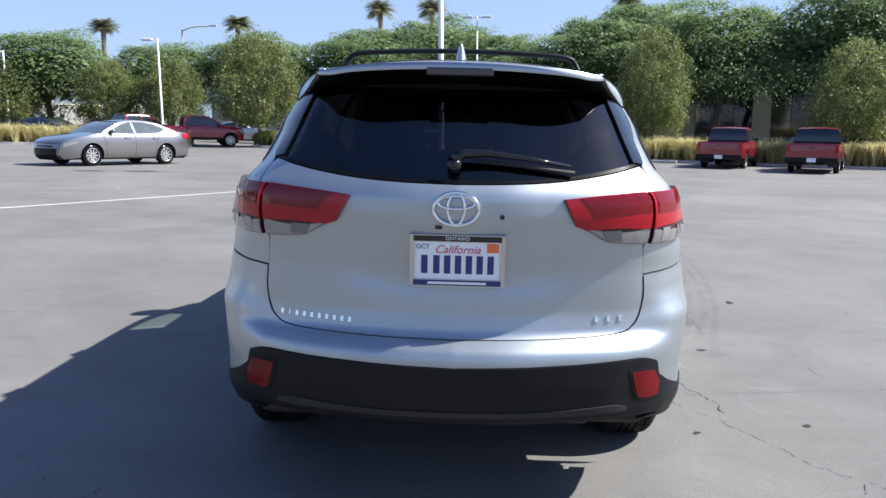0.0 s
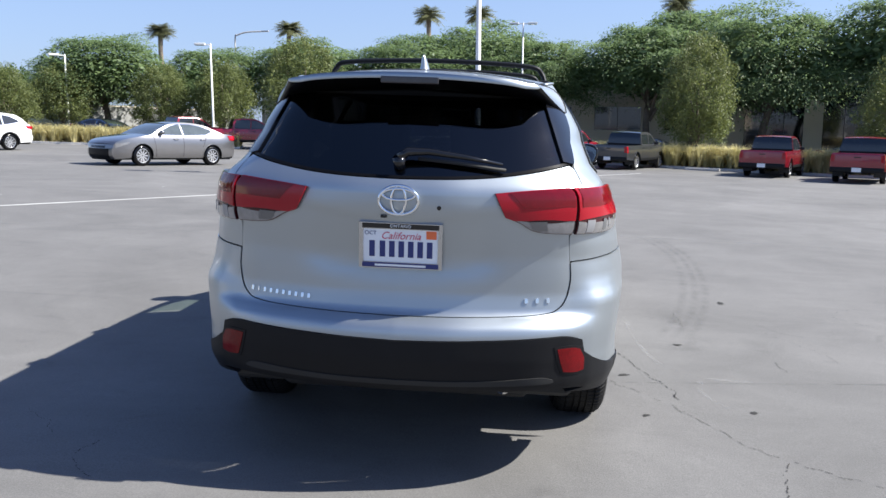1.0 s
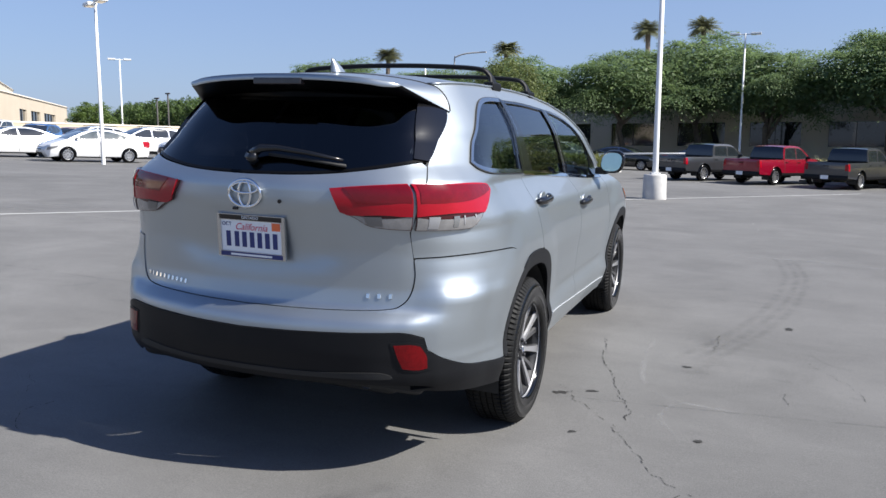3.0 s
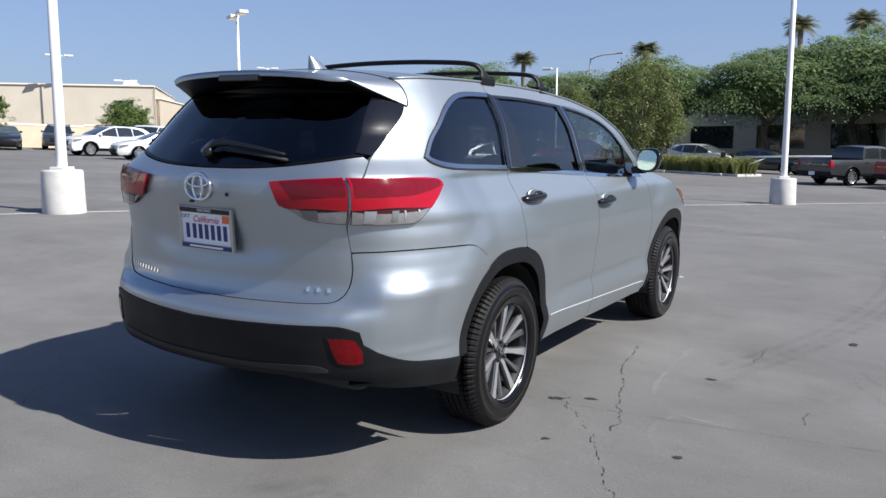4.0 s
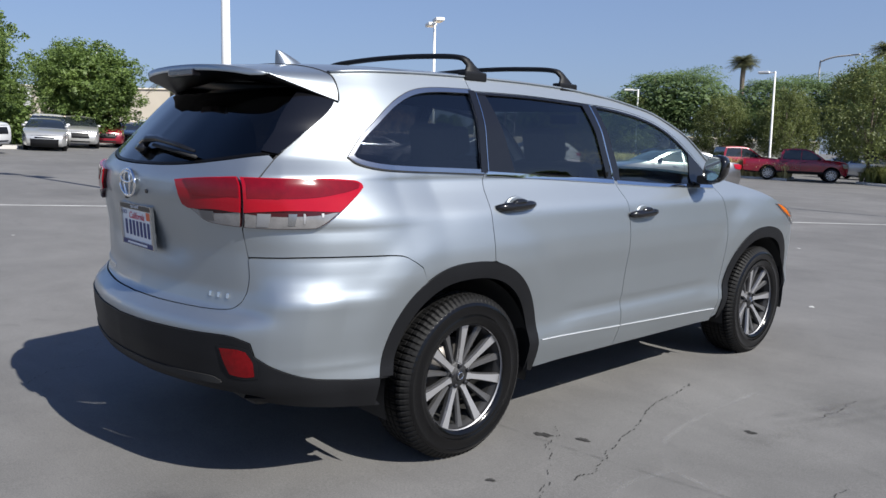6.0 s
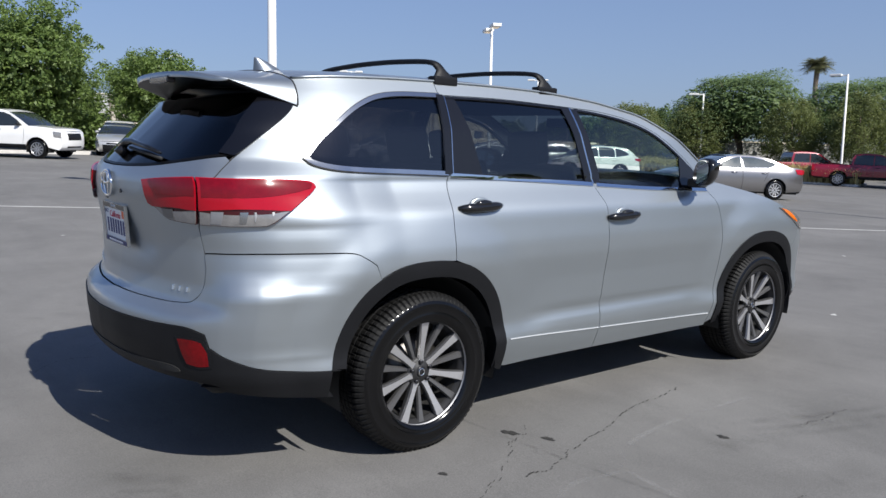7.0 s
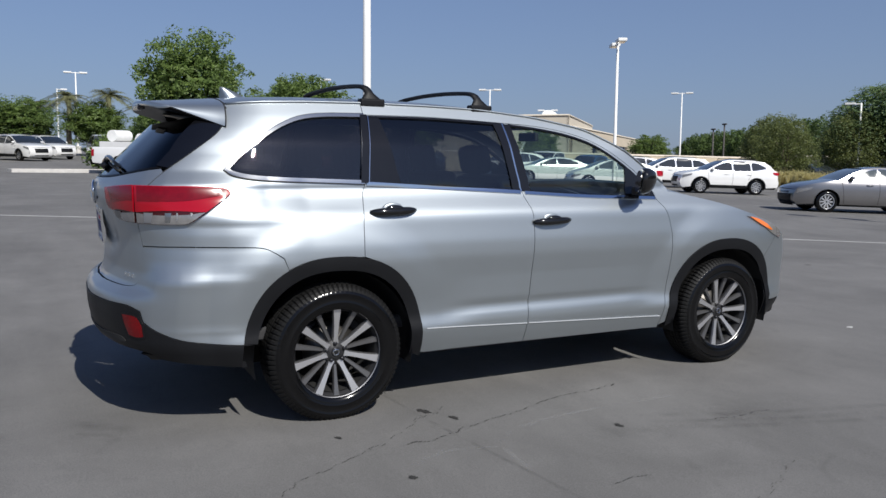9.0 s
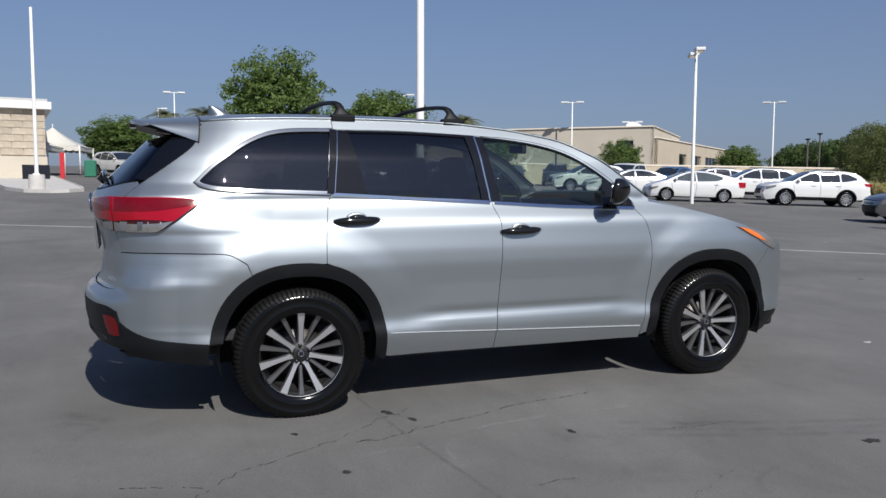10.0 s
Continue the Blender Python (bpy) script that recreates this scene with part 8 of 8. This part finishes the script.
def tent(x, y, size, height, seed):
    t = empty("canopy_tent", Matrix.Translation(on_ground(x, y)) @ Matrix.Rotation(radians(-8), 4, "Z"))
    tagged(t, "white peaked canopy tent with a scalloped valance", "tent", group="canopy tents")
    h = size / 2
    for sx in (-1, 1):
        for sy in (-1, 1):
            v, f = tube([(sx * h, sy * h, 0), (sx * h, sy * h, height)], .05, 8)
            part("leg", to_mesh("leg", v, f, M["pole_white"]), t)
    n = 12
    v, f = [], []
    for i in range(n + 1):
        u = i / n
        k = (1 - u) ** 1.5
        r = h * (1 - u) + .02
        z = height + 1.75 * (1 - (1 - u) ** .62) if u < 1 else height + 1.75
        z = height + 1.35 * u ** 1.5
        for sx, sy in ((-1, -1), (0, -1), (1, -1), (1, 0), (1, 1), (0, 1), (-1, 1), (-1, 0)):
            v.append((sx * r, sy * r, z - (.10 * (1 - u) if 0 in (sx, sy) else 0)))
    f = [(i * 8 + k, i * 8 + (k + 1) % 8, (i + 1) * 8 + (k + 1) % 8, (i + 1) * 8 + k) for i in range(n) for k in range(8)]
    part("canopy", to_mesh("canopy", v, f, M["tent_white"]), t, "white fabric canopy")
    for sx, sy, dx, dy in ((-1, -1, 1, 0), (1, -1, 0, 1), (1, 1, -1, 0), (-1, 1, 0, -1)):
        v, f = [], []
        for i in range(41):
            u = i / 40
            px, py = sx * h + dx * size * u, sy * h + dy * size * u
            v += [(px, py, height), (px, py, height - .30 - .08 * abs(math.sin(u * math.pi * 10)))]
        f = [(2 * i, 2 * i + 1, 2 * i + 3, 2 * i + 2) for i in range(40)]
        part("valance", to_mesh("valance", v, f, M["tent_white"]), t)
    v, f = tube([(0, 0, height + 1.25), (0, 0, height + 1.6)], .03, 6)
    part("finial", to_mesh("finial", v, f, M["pole_white"]), t)


tent(-57.4, -5.6, 4.4, 2.0, 1)
tent(-53.4, -7.2, 4.4, 2.0, 2)
bm = bmesh.new()
box(bm, -.6, .6, -.35, .35, 0, 1.1, .08)
bin_ = part("waste_bin", bm, None, "", M["sign_green"])
bin_.matrix_world = Matrix.Translation(on_ground(-52.0, -2.9))
tagged(bin_, "dark green bin beside the tent", "bin")
bm = bmesh.new()
box(bm, -.13, .13, -.05, .05, 0, 1.6, .02)
flag = part("banner", bm, None, "", M["sign_red"])
flag.matrix_world = Matrix.Translation(on_ground(-47.4, -4.2)) @ Matrix.Rotation(1.5, 4, "Z")
tagged(flag, "tall red banner at the corner of the showroom", "banner")


def satellite_dish():
    e = empty("satellite_dish", Matrix.Translation(on_ground(-58.4, 44.0, 3.8)))
    tagged(e, "white satellite dish on the tan building", "satellite dish")
    v, f = lathe([(0, 0), (.4, .05), (.8, .2), (1.1, .42)], 24, "z")
    d = part("dish", to_mesh("dish", v, f, M["pole_white"]), e)
    d.matrix_basis = Matrix.Translation((0, 0, .8)) @ Matrix.Rotation(radians(55), 4, "Y")
    bm = bmesh.new()
    box(bm, -.08, .08, -.08, .08, -.4, .8, .01)
    part("mast", bm, e, "", M["pole_grey"])


satellite_dish()
